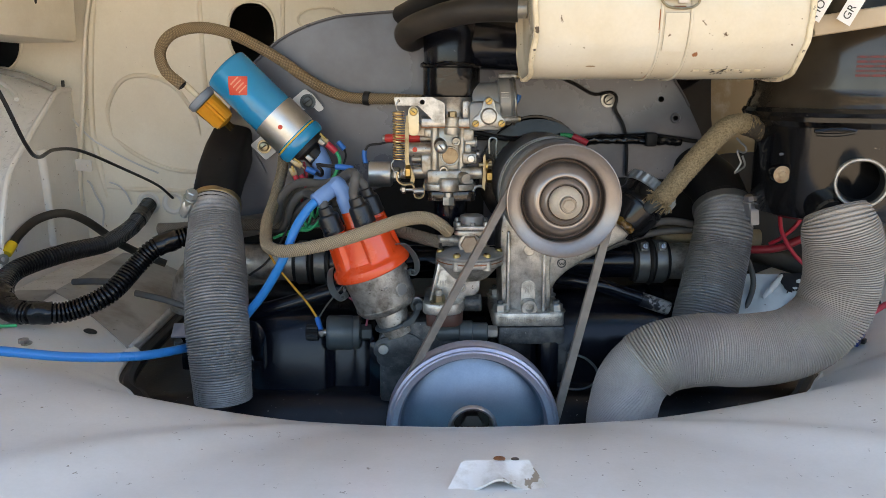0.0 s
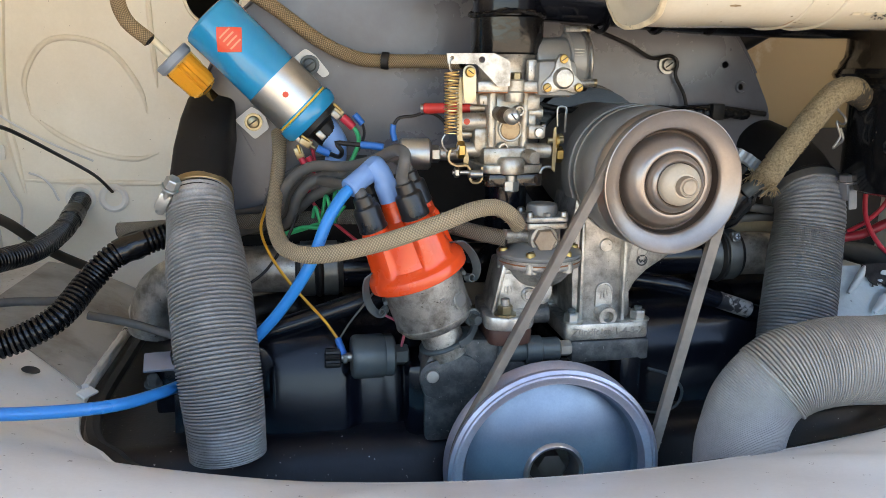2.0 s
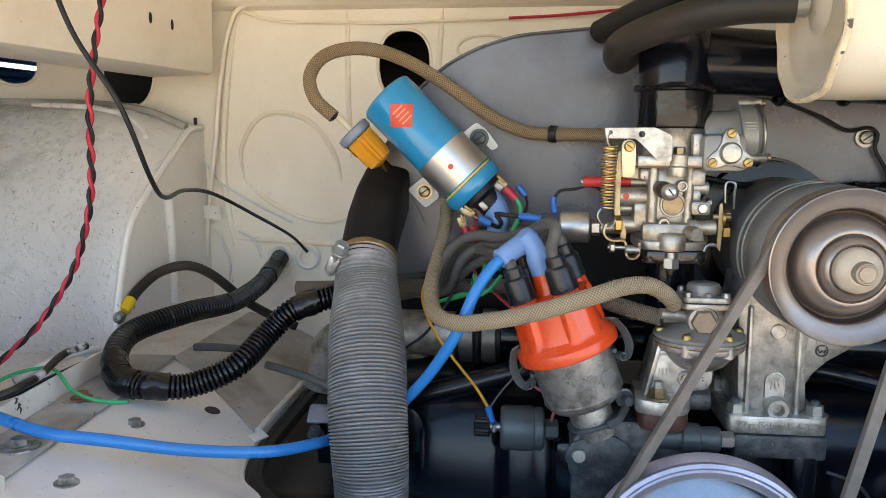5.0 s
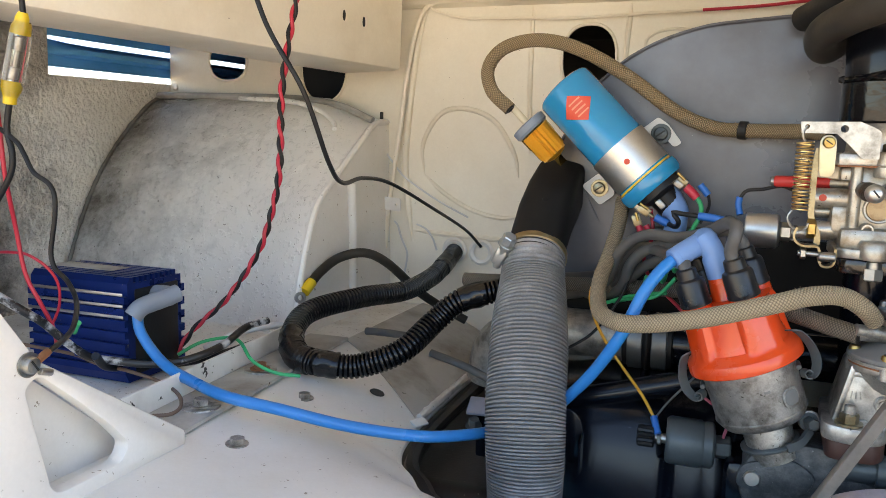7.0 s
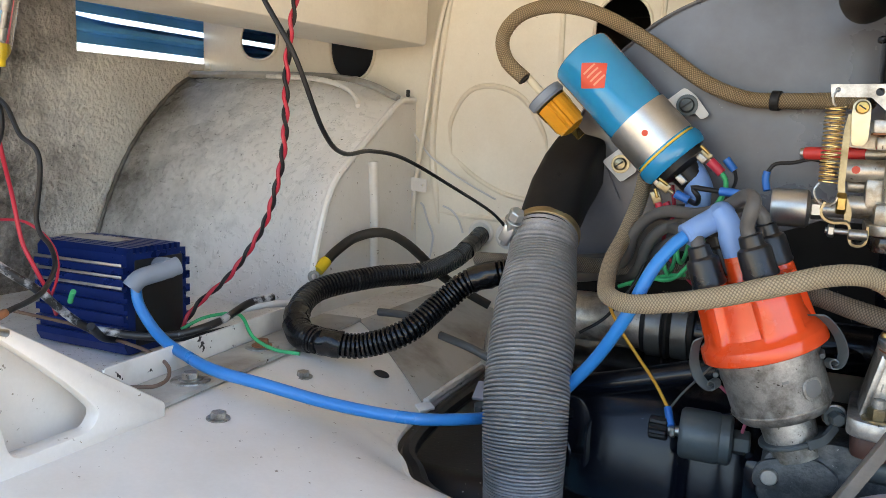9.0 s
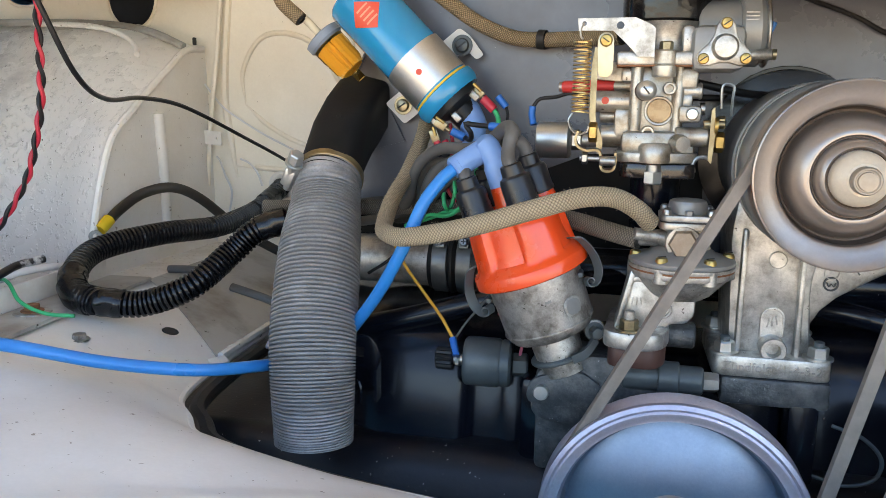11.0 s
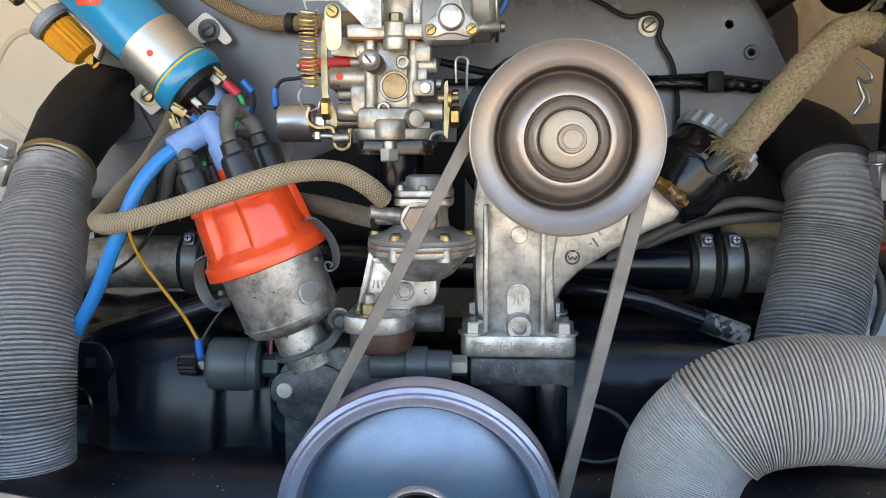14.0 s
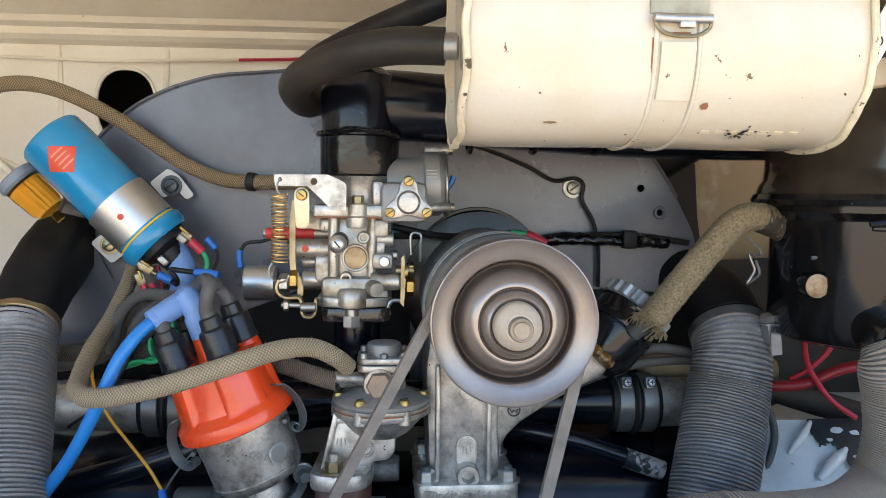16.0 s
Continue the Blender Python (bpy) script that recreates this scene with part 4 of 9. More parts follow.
part("mark_bar", ribbon([Vector((0.1385, 0.8050, 0.5790)), Vector((0.1400, 0.8050, 0.5760)), Vector((0.1415, 0.8050, 0.5782)), Vector((0.1430, 0.8050, 0.5760)), Vector((0.1445, 0.8050, 0.5790))], Vector((0, 1, 0)), 0.0016, 0.0007), LUGDARK, arm_mark)
words("1", 0.0100, pose(0.1567, 0.8058, 0.5876, 90, -35, 0), LUGDARK, stand, "cast_numeral", 0.0008)
words("Zündfolge 1-4-3-2", 0.0086, pose(0.1056, 0.7859, 0.5212, 90, 0, 0), STEEL, base, "cast_lettering", 0.0010)
for x, y in ((0.0755, 0.794), (0.1352, 0.794), (0.0755, 0.858), (0.1352, 0.858)):
    b = bolt(stand, (x, y, 0.5285), (0, 0, 1), 0.0068, 0.0078, ZINC, True, "nut")
    part("stud", rod((x, y, 0.535), (x, y, 0.5405), 0.0034, 12), SENSOR, b)
# the filler's arm to the right
bm = bmesh.new()
arm = [(0.122, 0.540), (0.1315, 0.548), (0.137, 0.558), (0.147, 0.568), (0.167, 0.581), (0.190, 0.594), (0.208, 0.602), (0.222, 0.620), (0.205, 0.645), (0.122, 0.645)]
plate(arm, 0.036, (0, 0.806, 0), (1, 0, 0), (0, 0, 1), bm=bm, bevel=0.004)
part("filler_arm", bm, ALLOY, stand)
part("cast_mark", lathe([(0.0042, 0), (0.0048, 0), (0.0048, 0.001), (0.0042, 0.001), (0.0042, 0)], (0.1415, 0.8058, 0.5855), TO_EYE, 24), ALLOYDIRTY, stand)
part("cast_stroke", block((0.1585, 0.8055, 0.596), (0.002, 0.001, 0.007), 0.0004, (0, -30, 0)), ALLOYDIRTY, stand)

fill = thing("oil_filler", (0.195, 0.80, 0.615), "glossy black oil filler neck with a ribbed cap", "oil filler")
fa = Vector((0.67, 0.22, 0.71)).normalized()
f0 = Vector((0.2050, 0.8170, 0.6160))
part("neck", lathe([(0.0, -0.004), (0.0200, -0.004), (0.0225, 0.000), (0.0262, 0.006), (0.0268, 0.020), (0.0278, 0.022), (0.0278, 0.025), (0.0262, 0.0265), (0.0264, 0.028), (0.0278, 0.030), (0.0272, 0.033), (0.0258, 0.036),
                    (0.0262, 0.046), (0.0, 0.047)], f0, fa, 44), BLACKGLOSS, fill)
cap = bmesh.new()
rot, top = turn_to(fa), f0 + fa * 0.044
rings = []
for r, h in ((0.0272, 0.0), (0.0285, 0.001), (0.0285, 0.0105), (0.0255, 0.0125), (0.0, 0.013)):
    rings.append([])
    for i in range(80):
        k = r * (1.055 if (i // 2) % 2 and 0.0005 < h < 0.011 else 1.0)
        rings[-1].append(cap.verts.new(top + rot @ Vector((k * math.cos(math.pi * i / 40), k * math.sin(math.pi * i / 40), h))))
for a, b in zip(rings, rings[1:]):
    for i in range(80):
        cap.faces.new((a[i], a[(i + 1) % 80], b[(i + 1) % 80], b[i]))
part("cap", cap, surface("dull_zinc", (0.40, 0.43, 0.43), 0.42, 0.55, (0.20, 0.21, 0.21), 0.6, 60, 500, 0.1, fine=0.3), fill, "ribbed grey metal cap", 25)
part("outlet", rod((0.2270, 0.7965, 0.6370), (0.2400, 0.786, 0.651), 0.0062, 20), SENSOR, fill, "worn metal outlet pipe")
rf = turn_to(fa)
part("gold_collar", tube([f0 + fa * -0.002 + rf @ Vector((0.0235 * math.cos(a), 0.0235 * math.sin(a), 0)) for a in (radians(d) for d in range(150, 291, 20))], 0.0040, 12, 0.0015, rough=0.7, lump=260.0),
     surface("amber_sealer", (0.20, 0.105, 0.02), 0.2, 0.1, (0.035, 0.02, 0.008), 0.95, 120, 500, 0.3, 0.0006, coat=0.4), fill, "amber sealer squeezed from the joint")
breather = thing("breather_hose", (0.233, 0.776, 0.6475), "frayed tan textile breather hose from the oil filler", "hose")
BPATH = [(0.2350, 0.7845, 0.6458), (0.2530, 0.789, 0.6665), (0.2815, 0.7955, 0.6976), (0.3050, 0.8000, 0.7200), (0.3260, 0.8090, 0.7238), (0.3440, 0.8190, 0.7185), (0.3560, 0.8240, 0.7130)]
part("braid", tube(BPATH, 0.0105, 36, 0.0010, rough=0.13, lump=620.0), BRAIDTAN, breather)
part("sooty_end", tube(BPATH[-3:], 0.0109, 24, 0.0010, rough=0.12, lump=620.0), surface("oily_soot", (0.05, 0.043, 0.034), 0.6, 0, (0.14, 0.11, 0.07), 0.8, 190, 900, 0.9, 0.002, fine=0.6), breather, "oil-soaked end at the air cleaner")
rnd = random.Random(5)
fray = bmesh.new()
for k in range(150):
    a = rnd.uniform(0, 6.283)
    o = Vector((math.cos(a) * 0.7, math.sin(a), -math.cos(a) * 0.6)) * 0.0102
    p = Vector((0.2375, 0.7855, 0.6487)) + o
    d = Vector((-0.55, -0.1, -0.65)) * rnd.uniform(0.002, 0.009) + Vector((rnd.uniform(-1, 1), rnd.uniform(-1, 1), rnd.uniform(-1, 1))) * 0.006 + o * 0.25
    tube([p, p + d * 0.5 + o * 0.1, p + d], 0.00038, 4, 0.0012, bm=fray)
part("frayed_end", fray, BRAIDTAN, breather, "loose threads at the frayed end")


def fuzz(path, r, count, long, seed):
    """Short loose fibres standing off a textile hose."""
    rnd, bm = random.Random(seed), bmesh.new()
    line = smooth_line([Vector(p) for p in path], 0.004)
    for k in range(count):
        i = rnd.randrange(1, len(line) - 1)
        c, along = line[i], (line[i + 1] - line[i - 1]).normalized()
        side = Vector((rnd.uniform(-1, 1), rnd.uniform(-1, 1), rnd.uniform(-1, 1)))
        side = (side - along * side.dot(along)).normalized()
        p = c + side * r * 0.97
        d = (side * rnd.uniform(0.2, 0.8) + along * rnd.uniform(-1, 1)) * long
        tube([p, p + d * 0.6, p + d * 0.9 - side * long * 0.1], 0.00016, 3, long * 0.2, bm=bm)
    return bm


part("fuzz", fuzz(BPATH, 0.0105, 260, 0.0030, 8), BRAIDTAN, breather, "short loose fibres")

# ---- fan shroud ----
outline = [(-0.268, 0.60), (-0.256, 0.68), (-0.232, 0.735), (-0.207, 0.783), (-0.173, 0.813), (-0.142, 0.829), (-0.105, 0.840), (-0.032, 0.846), (0.06, 0.846), (0.150, 0.838),
           (0.235, 0.812), (0.283, 0.780), (0.305, 0.748), (0.330, 0.700), (0.330, 0.60), (0.30, 0.57), (-0.24, 0.57)]
gap = [(GEN.x + 0.060 * math.cos(radians(a)), 0.668 + 0.060 * math.sin(radians(a))) for a in range(0, 360, 12)]
h1, h2 = oval(0.277, 0.746, 0.0036, 0.0036, 14), oval(0.295, 0.724, 0.0036, 0.0036, 14)
shroud = thing("fan_shroud", (0.03, 1.0, 0.57), "dark grey painted sheet-metal fan shroud behind the engine", "fan shroud")
bm = plate(rounded(outline, 0.012, 3), 0.0015, (0, 0.938, 0), (1, 0, 0), (0, 0, 1), [gap, h1, h2])
part("front", bm, SHROUD, shroud)
bm = bmesh.new()
edge = rounded(outline[:-2], 0.012, 3)
rows = [[bm.verts.new((x, y, z)) for x, z in edge] for y in (0.9375, 1.09)]
for i in range(len(edge) - 1):
    bm.faces.new((rows[0][i], rows[0][i + 1], rows[1][i + 1], rows[1][i]))
part("shell", bm, SHROUD, shroud)
part("edge_seam", tube([(x, 0.937, z) for x, z in edge[6:-8]], 0.0018, 6, 0.012), SHROUD, shroud)
part("fan_ring", ring((GEN.x, 0.9375, 0.668), (GEN.x, 0.955, 0.668), 0.057, 0.0602, 48), BLACKTIN, shroud)
# hub coloured black to stand in for the shaded gap behind the generator
part("fan_hub", lathe([(0, 0), (0.03, 0), (0.055, 0.02), (0.057, 0.05), (0, 0.05)], (GEN.x, 0.965, 0.668), (0, 1, 0), 40), DUCT, shroud)
part("pressed_lip", lathe([(0.003, 0), (0.0062, 0.0), (0.0052, 0.0022), (0.0036, 0.0022)], (0.295, 0.9375, 0.724), TO_EYE, 20), SHROUD, shroud)
bolt(shroud, (0.2135, 0.936, 0.7455), TO_EYE, 0.0062, 0.005, STEEL, True, "screw", True)
part("lower_panel", plate([(-0.25, 0.572), (0.0670, 0.572), (0.0670, 0.654), (-0.03, 0.653), (-0.06, 0.641), (-0.10, 0.626), (-0.20, 0.606), (-0.25, 0.60)], 0.0015, (0, 0.9345, 0), (1, 0, 0), (0, 0, 1)), DUCT, shroud, "black lower panel")
part("lower_panel", plate([(0.189, 0.572), (0.33, 0.572), (0.33, 0.650), (0.189, 0.655)], 0.0015, (0, 0.9345, 0), (1, 0, 0), (0, 0, 1)), DUCT, shroud, "black lower panel")
part("patch_plate", plate([(-0.224, 0.652), (-0.1925, 0.6605), (-0.2145, 0.7040), (-0.224, 0.7060)], 0.0018, (0, 0.9335, 0), (1, 0, 0), (0, 0, 1)), SHROUD, shroud)

# ---- crankcase and black tin ----
case = thing("crankcase", (0.03, 0.86, 0.44), "dirty dark engine crankcase", "engine block")
part("deck", block((0.1085, 0.84, 0.504), (0.070, 0.110, 0.0195), 0.003), LUGDARK, case)
part("housing", block((0.045, 0.865, 0.468), (0.150, 0.13, 0.085), 0.012), BLACKTIN, case)
part("side", block((0.128, 0.80, 0.470), (0.020, 0.03, 0.06), 0.004), BLACKTIN, case)
part("lug", plate(rounded([(-0.056, 0.474), (-0.034, 0.468), (0.022, 0.468), (0.036, 0.496), (0.020, 0.519), (-0.012, 0.523), (-0.036, 0.517), (-0.052, 0.508)], 0.010, 5), 0.040, (0, 0.780, 0), (1, 0, 0), (0, 0, 1), bevel=0.003),
     LUGDARK, case)
strap = part("strap", plate(rounded([(-0.0585, 0.4850), (-0.042, 0.4835), (-0.012, 0.4850), (-0.004, 0.500), (-0.020, 0.5115), (-0.038, 0.5085), (-0.056, 0.5025)], 0.0085, 6), 0.004, (0, 0.7765, 0), (1, 0, 0), (0, 0, 1), bevel=0.001), LUGDARK, case)
part("strap_bolt", lathe([(0, 0.0034), (0.0050, 0.0032), (0.0056, 0.0020), (0.0058, 0.0)], (-0.0472, 0.7763, 0.4938), TO_EYE, 24), ZINC, strap, "pale zinc bolt head")
part("oil_gallery", rod((0.008, 0.785, 0.5095), (0.062, 0.783, 0.5095), 0.0098, 20), SENSOR, case)
bolt(case, (0.062, 0.783, 0.5095), (1, 0, 0), 0.0070, 0.011, ZINC, False, "plug")
part("gallery_collar", ring((0.032, 0.7842, 0.5095), (0.046, 0.7838, 0.5095), 0.009, 0.0118, 20), SENSOR, case)
part("timing_cover", block((-0.033, 0.828, 0.458), (0.066, 0.06, 0.075), 0.008), BLACKTIN, case)
part("case_web", plate(rounded([(-0.052, 0.430), (-0.004, 0.430), (-0.008, 0.460), (-0.014, 0.478), (-0.052, 0.480)], 0.006), 0.008, (0, 0.788, 0), (1, 0, 0), (0, 0, 1), bevel=0.002), LUGDARK, case)


def barrel_cover(sign):
    """Pressed tin over one pair of cylinders, with upright swages."""
    x0, x1 = MID_X + sign * 0.085, MID_X + sign * 0.306
    prof = [(0.824, 0.414), (0.832, 0.445), (0.838, 0.475), (0.848, 0.502), (0.868, 0.520), (0.90, 0.528), (1.06, 0.530)]
    bm = bmesh.new()
    rows = []
    for k in range(49):
        x = x0 + (x1 - x0) * k / 48
        sw = (1.0 if sign < 0 else 0.15) * (0.006 * math.sin(k / 48 * math.pi) + 0.009 * ease(13, 17, k) * (1 - ease(30, 38, k)) + 0.004 * ease(4, 6, k) * (1 - ease(8, 10, k)))
        rows.append([bm.verts.new((x, y - sw, z + sw * 0.4)) for y, z in prof])
    for a, b in zip(rows, rows[1:]):
        for i in range(len(prof) - 1):
            bm.faces.new((a[i], a[i + 1], b[i + 1], b[i]))
    return bm


for sign in (-1, 1):
    ob = solo("cylinder_cover", barrel_cover(sign), BLACKTIN, "black pressed tin over the cylinders", "engine tin", "cylinder covers")
    part("pressed_seam", tube([(MID_X + sign * (0.105 + 0.0225 * i), 0.816 - 0.008 * math.sin(i / 10 * math.pi), 0.4325 - 0.0011 * i) for i in range(11)], 0.0008, 6, 0.01), SENSOR, ob)
bracket = thing("lifting_tab", (-0.1940, 0.810, 0.47), "small black steel tab with a square hole on the engine tin", "bracket")
part("tab", plate(rounded([(-0.2150, 0.470), (-0.1770, 0.470), (-0.1760, 0.503), (-0.1830, 0.515), (-0.2130, 0.517)], 0.008, 6), 0.003, (0, 0.806, 0), (1, 0, 0), (0, 0, 1), [[(-0.1965, 0.4975), (-0.1895, 0.4975), (-0.1895, 0.5055), (-0.1965, 0.5055)]], bevel=0.0008), BLACKTIN, bracket)
part("folded_lip", ribbon([Vector((-0.2010, 0.803, 0.486)), Vector((-0.1930, 0.798, 0.484)), Vector((-0.1890, 0.796, 0.476)), Vector((-0.1900, 0.797, 0.464))], Vector((0.5, -0.85, 0)), 0.010, 0.0016), BLACKTIN, bracket)
part("side_flange", plate([(0.0, 0.466), (0.012, 0.466), (0.012, 0.492), (0.0, 0.498)], 0.0016, (-0.1765, 0.806, 0), (0, -1, 0), (0, 0, 1)), BLACKTIN, bracket)

# ---- intake manifold across the engine ----
man = thing("intake_manifold", (0.03, 0.90, 0.558), "black intake pipes with rubber sleeves and alloy ends", "manifold")
part("riser", tube([(0.024, 0.828, 0.655), (0.024, 0.830, 0.62), (0.028, 0.855, 0.575), (0.03, 0.90, 0.56)], 0.0175, 20, 0.008), BLACKTIN, man)
for s, xs in ((1, (0.03, 0.243, 0.278)), (-1, (0.03, -0.118, -0.153))):
    x0, x1, x4 = xs
    part("pipe", rod((x0, 0.90, 0.558), (x1 + s * 0.03, 0.90, 0.558), 0.0190, 32), BLACKTIN, man)
    sleeve = part("sleeve", lathe([(0.019, -0.004), (0.0236, -0.003), (0.0240, 0.002), (0.0240, 0.014), (0.0252, 0.0155), (0.0274, 0.0170), (0.0278, 0.0185), (0.0262, 0.0205), (0.0240, 0.022), (0.0240, 0.036), (0.0232, 0.039), (0.020, 0.040)],
                         (x1, 0.90, 0.558), (s, 0, 0), 40), RUBBER, man, "black rubber sleeve")
    for xa in (x1 + s * 0.001, x4 - s * 0.013):
        part("clamp_band", ring((xa, 0.90, 0.558), (xa + s * 0.0130, 0.90, 0.558), 0.0238, 0.0258, 48), BANDSTEEL, sleeve, "dull flat clamp band")
        xm = xa + s * 0.0065
        part("clamp_ear", plate(rounded([(-0.0042, -0.0048), (0.0042, -0.0048), (0.0046, 0.0050), (-0.0046, 0.0050)], 0.0010), 0.0060, (xm, 0.8795, 0.5800), (1, 0, 0), (0, 0.35, 0.94), bevel=0.0006), BANDSTEEL, sleeve)
        head = part("screw_head", lathe([(0.0, 0.0030), (0.0026, 0.0028), (0.0036, 0.0014), (0.0039, 0.0)], (xm, 0.8795, 0.5800), (0, -0.94, 0.35), 20), SCRATCHED, sleeve)
        for wide, high in ((0.0044, 0.0010), (0.0010, 0.0044)):
            part("cross_slot", plate([(-wide / 2, -high / 2), (wide / 2, -high / 2), (wide / 2, high / 2), (-wide / 2, high / 2)], 0.0008, (xm, 0.8765, 0.5812), (1, 0, 0), (0, 0.35, 0.94)), INK, head)
    far = [(0.040, 0.903, 0.557), (0.066, 0.902, 0.550), (0.084, 0.898, 0.528), (0.090, 0.893, 0.480)] if s > 0 else [(0.04, 0.905, 0.558), (0.08, 0.915, 0.555), (0.112, 0.925, 0.547), (0.136, 0.935, 0.528), (0.146, 0.940, 0.490)]
    part("alloy_end", tube([(x4 - s * 0.004, 0.90, 0.558)] + [(x4 + s * a, b, c) for a, b, c in far], 0.0215, 24, 0.006), ALLOY, man)
rodm = thing("heat_riser_pipe", (0.2, 0.90, 0.52), "thin black heat riser pipe with flaking paint", "pipe")
part("pipe_right", tube([(0.09, 0.90, 0.548), (0.138, 0.870, 0.5480), (0.1855, 0.850, 0.5435), (0.230, 0.850, 0.5290), (0.276, 0.850, 0.5125), (0.31, 0.85, 0.50)], 0.0080, 16, 0.008), BLACKTIN, rodm)
part("pipe_left", tube([(0.02, 0.90, 0.555), (-0.04, 0.860, 0.553), (-0.0930, 0.842, 0.5428), (-0.1558, 0.840, 0.5242), (-0.2232, 0.840, 0.5064), (-0.262, 0.845, 0.494)], 0.0095, 16, 0.008), BLACKTIN, rodm)
part("bare_patch", tube([(0.240, 0.8495, 0.5258), (0.255, 0.8495, 0.5204), (0.272, 0.8495, 0.5143)], 0.0082, 16, 0.003), surface("flaking_black", (0.02, 0.02, 0.024), 0.4, 0, (0.4, 0.39, 0.37), 0.9, 80, 300, 0.2, cover=(0.48, 0.53)), rodm, "paint flaking off the pipe")


# ---- warm-air hoses ----
lh = thing("warm_air_hose", (-0.215, 0.755, 0.446), "grey corrugated paper hose clamped to a black duct", "hose", "warm-air hoses")
part("hose", tube([(-0.2325, 0.8505, 0.6345), (-0.2318, 0.8420, 0.6265), (-0.2298, 0.8310, 0.6110), (-0.2230, 0.8015, 0.5772), (-0.2150, 0.7680, 0.5255), (-0.2105, 0.7540, 0.4850), (-0.2092, 0.7505, 0.4500)], 0.0308, 36, rib=(0.0033, 0.0026, 0.0021), taper=lambda k: 0.84 + 0.16 * ease(0.0, 0.34, k) - 0.10 * ease(0.55, 1.0, k), hollow=0.002, rough=0.045, lump=22.0), HOSEGREY, lh)
band = part("clamp_band", ring((-0.2322, 0.8480, 0.6325), (-0.2328, 0.8532, 0.6367), 0.0260, 0.0277, 48), surface("golden_band", (0.42, 0.33, 0.18), 0.35, 0.9, (0.16, 0.12, 0.07), 0.6, 40), lh)
part("clamp_screw", rod((-0.2620, 0.8310, 0.6252), (-0.2490, 0.8180, 0.6490), 0.0036, 14), ZINC, band)
part("clamp_housing", block((-0.2572, 0.8265, 0.6352), (0.0100, 0.010, 0.0165), 0.0022, (15, 30, 0)), ZINC, band, "bright zinc worm-drive housing")
head = part("screw_head", rod((-0.2500, 0.8192, 0.6472), (-0.2458, 0.8158, 0.6542), 0.0062, 6), ZINC, band)
part("head_flange", rod((-0.2510, 0.8200, 0.6456), (-0.2501, 0.8193, 0.6470), 0.0072, 20), ZINC, head)
duct = thing("air_duct", (-0.215, 0.87, 0.70), "black sheet-metal warm-air duct on the shroud", "duct")
bm = bmesh.new()
rows = []
for c, w, d, q, lean, tilt in (((-0.2325, 0.8475, 0.6330), 0.0252, 0.0252, 2.0, 52, 0.0), ((-0.2322, 0.8570, 0.6440), 0.0250, 0.0252, 2.2, 50, 0.0), ((-0.2312, 0.8780, 0.6640), 0.0236, 0.0244, 3.4, 46, 0.08),
                               ((-0.2295, 0.9020, 0.6800), 0.0218, 0.0232, 6.0, 40, 0.16), ((-0.2278, 0.9220, 0.6920), 0.0198, 0.0220, 8.0, 28, 0.22), ((-0.2272, 0.9390, 0.6970), 0.0190, 0.0205, 8.0, 10, 0.24)):
    a = radians(lean)
    rows.append([bm.verts.new((c[0] + w * x, c[1] - d * y * math.sin(a), c[2] + d * y * math.cos(a) - tilt * w * x)) for x, y in oval(0, 0, 1, 1, 36, q)])
for a, b in zip(rows, rows[1:]):
    for i in range(36):
        bm.faces.new((a[i], a[(i + 1) % 36], b[(i + 1) % 36], b[i]))
part("duct_body", bm, DUCT, duct)
part("spot_weld", lathe([(0, 0.0008), (0.0022, 0.0006), (0.0026, 0)], (-0.2290, 0.8640, 0.6830), (0, -0.7, 0.7), 12), DUCT, duct)

rh = thing("warm_air_hose", (0.311, 0.84, 0.49), "grey corrugated paper hose with a dent, clamped at the top", "hose", "warm-air hoses")
part("hose", tube([(0.3322, 0.8665, 0.6260), (0.3315, 0.8585, 0.6170), (0.3292, 0.8520, 0.6030), (0.3240, 0.8460, 0.5797), (0.3130, 0.8320, 0.5478), (0.3050, 0.8200, 0.5250), (0.2960, 0.8080, 0.4960), (0.286, 0.795, 0.450)], 0.0318, 36, rib=(0.0029, 0.0025), taper=lambda k: 0.955 + 0.045 * min(1.0, k / 0.25), hollow=0.002, rough=0.05, lump=22.0), HOSEGREY, rh)
band = part("clamp_band", ring((0.3320, 0.8630, 0.6228), (0.3325, 0.8695, 0.6292), 0.0308, 0.0326, 48), BANDSTEEL, rh)
part("clamp_housing", block((0.3500, 0.8310, 0.6310), (0.0115, 0.011, 0.0170), 0.0030, (0, -8, 12)), SCRATCHED, band, "scratched steel worm-drive housing")
head = part("screw_head", rod((0.3475, 0.8305, 0.6400), (0.3465, 0.8300, 0.6465), 0.0062, 6), SCRATCHED, band)
part("head_flange", rod((0.3477, 0.8306, 0.6392), (0.3475, 0.8305, 0.6404), 0.0074, 20), SCRATCHED, head)
part("band_end", plate(rounded([(-0.0055, -0.0125), (0.0055, -0.0125), (0.0050, 0.010), (-0.0050, 0.010)], 0.002), 0.0010, (0.3520, 0.8248, 0.6270), (0.95, 0.3, 0), (-0.1, 0, 1)), SCRATCHED, band)
part("crumpled_tape", tube([(0.263, 0.775, 0.520), (0.272, 0.764, 0.523), (0.284, 0.757, 0.526), (0.297, 0.758, 0.527)], 0.0030, 12, 0.001, rough=0.9, lump=330.0), surface("clear_tape", (0.45, 0.47, 0.48), 0.15, 0.3, (0.2, 0.2, 0.2), 0.6, 120, 500, 0.3), rh, "crumpled shiny tape")
d2 = thing("air_duct", (0.328, 0.88, 0.68), "black sheet-metal warm-air duct on the shroud", "duct")
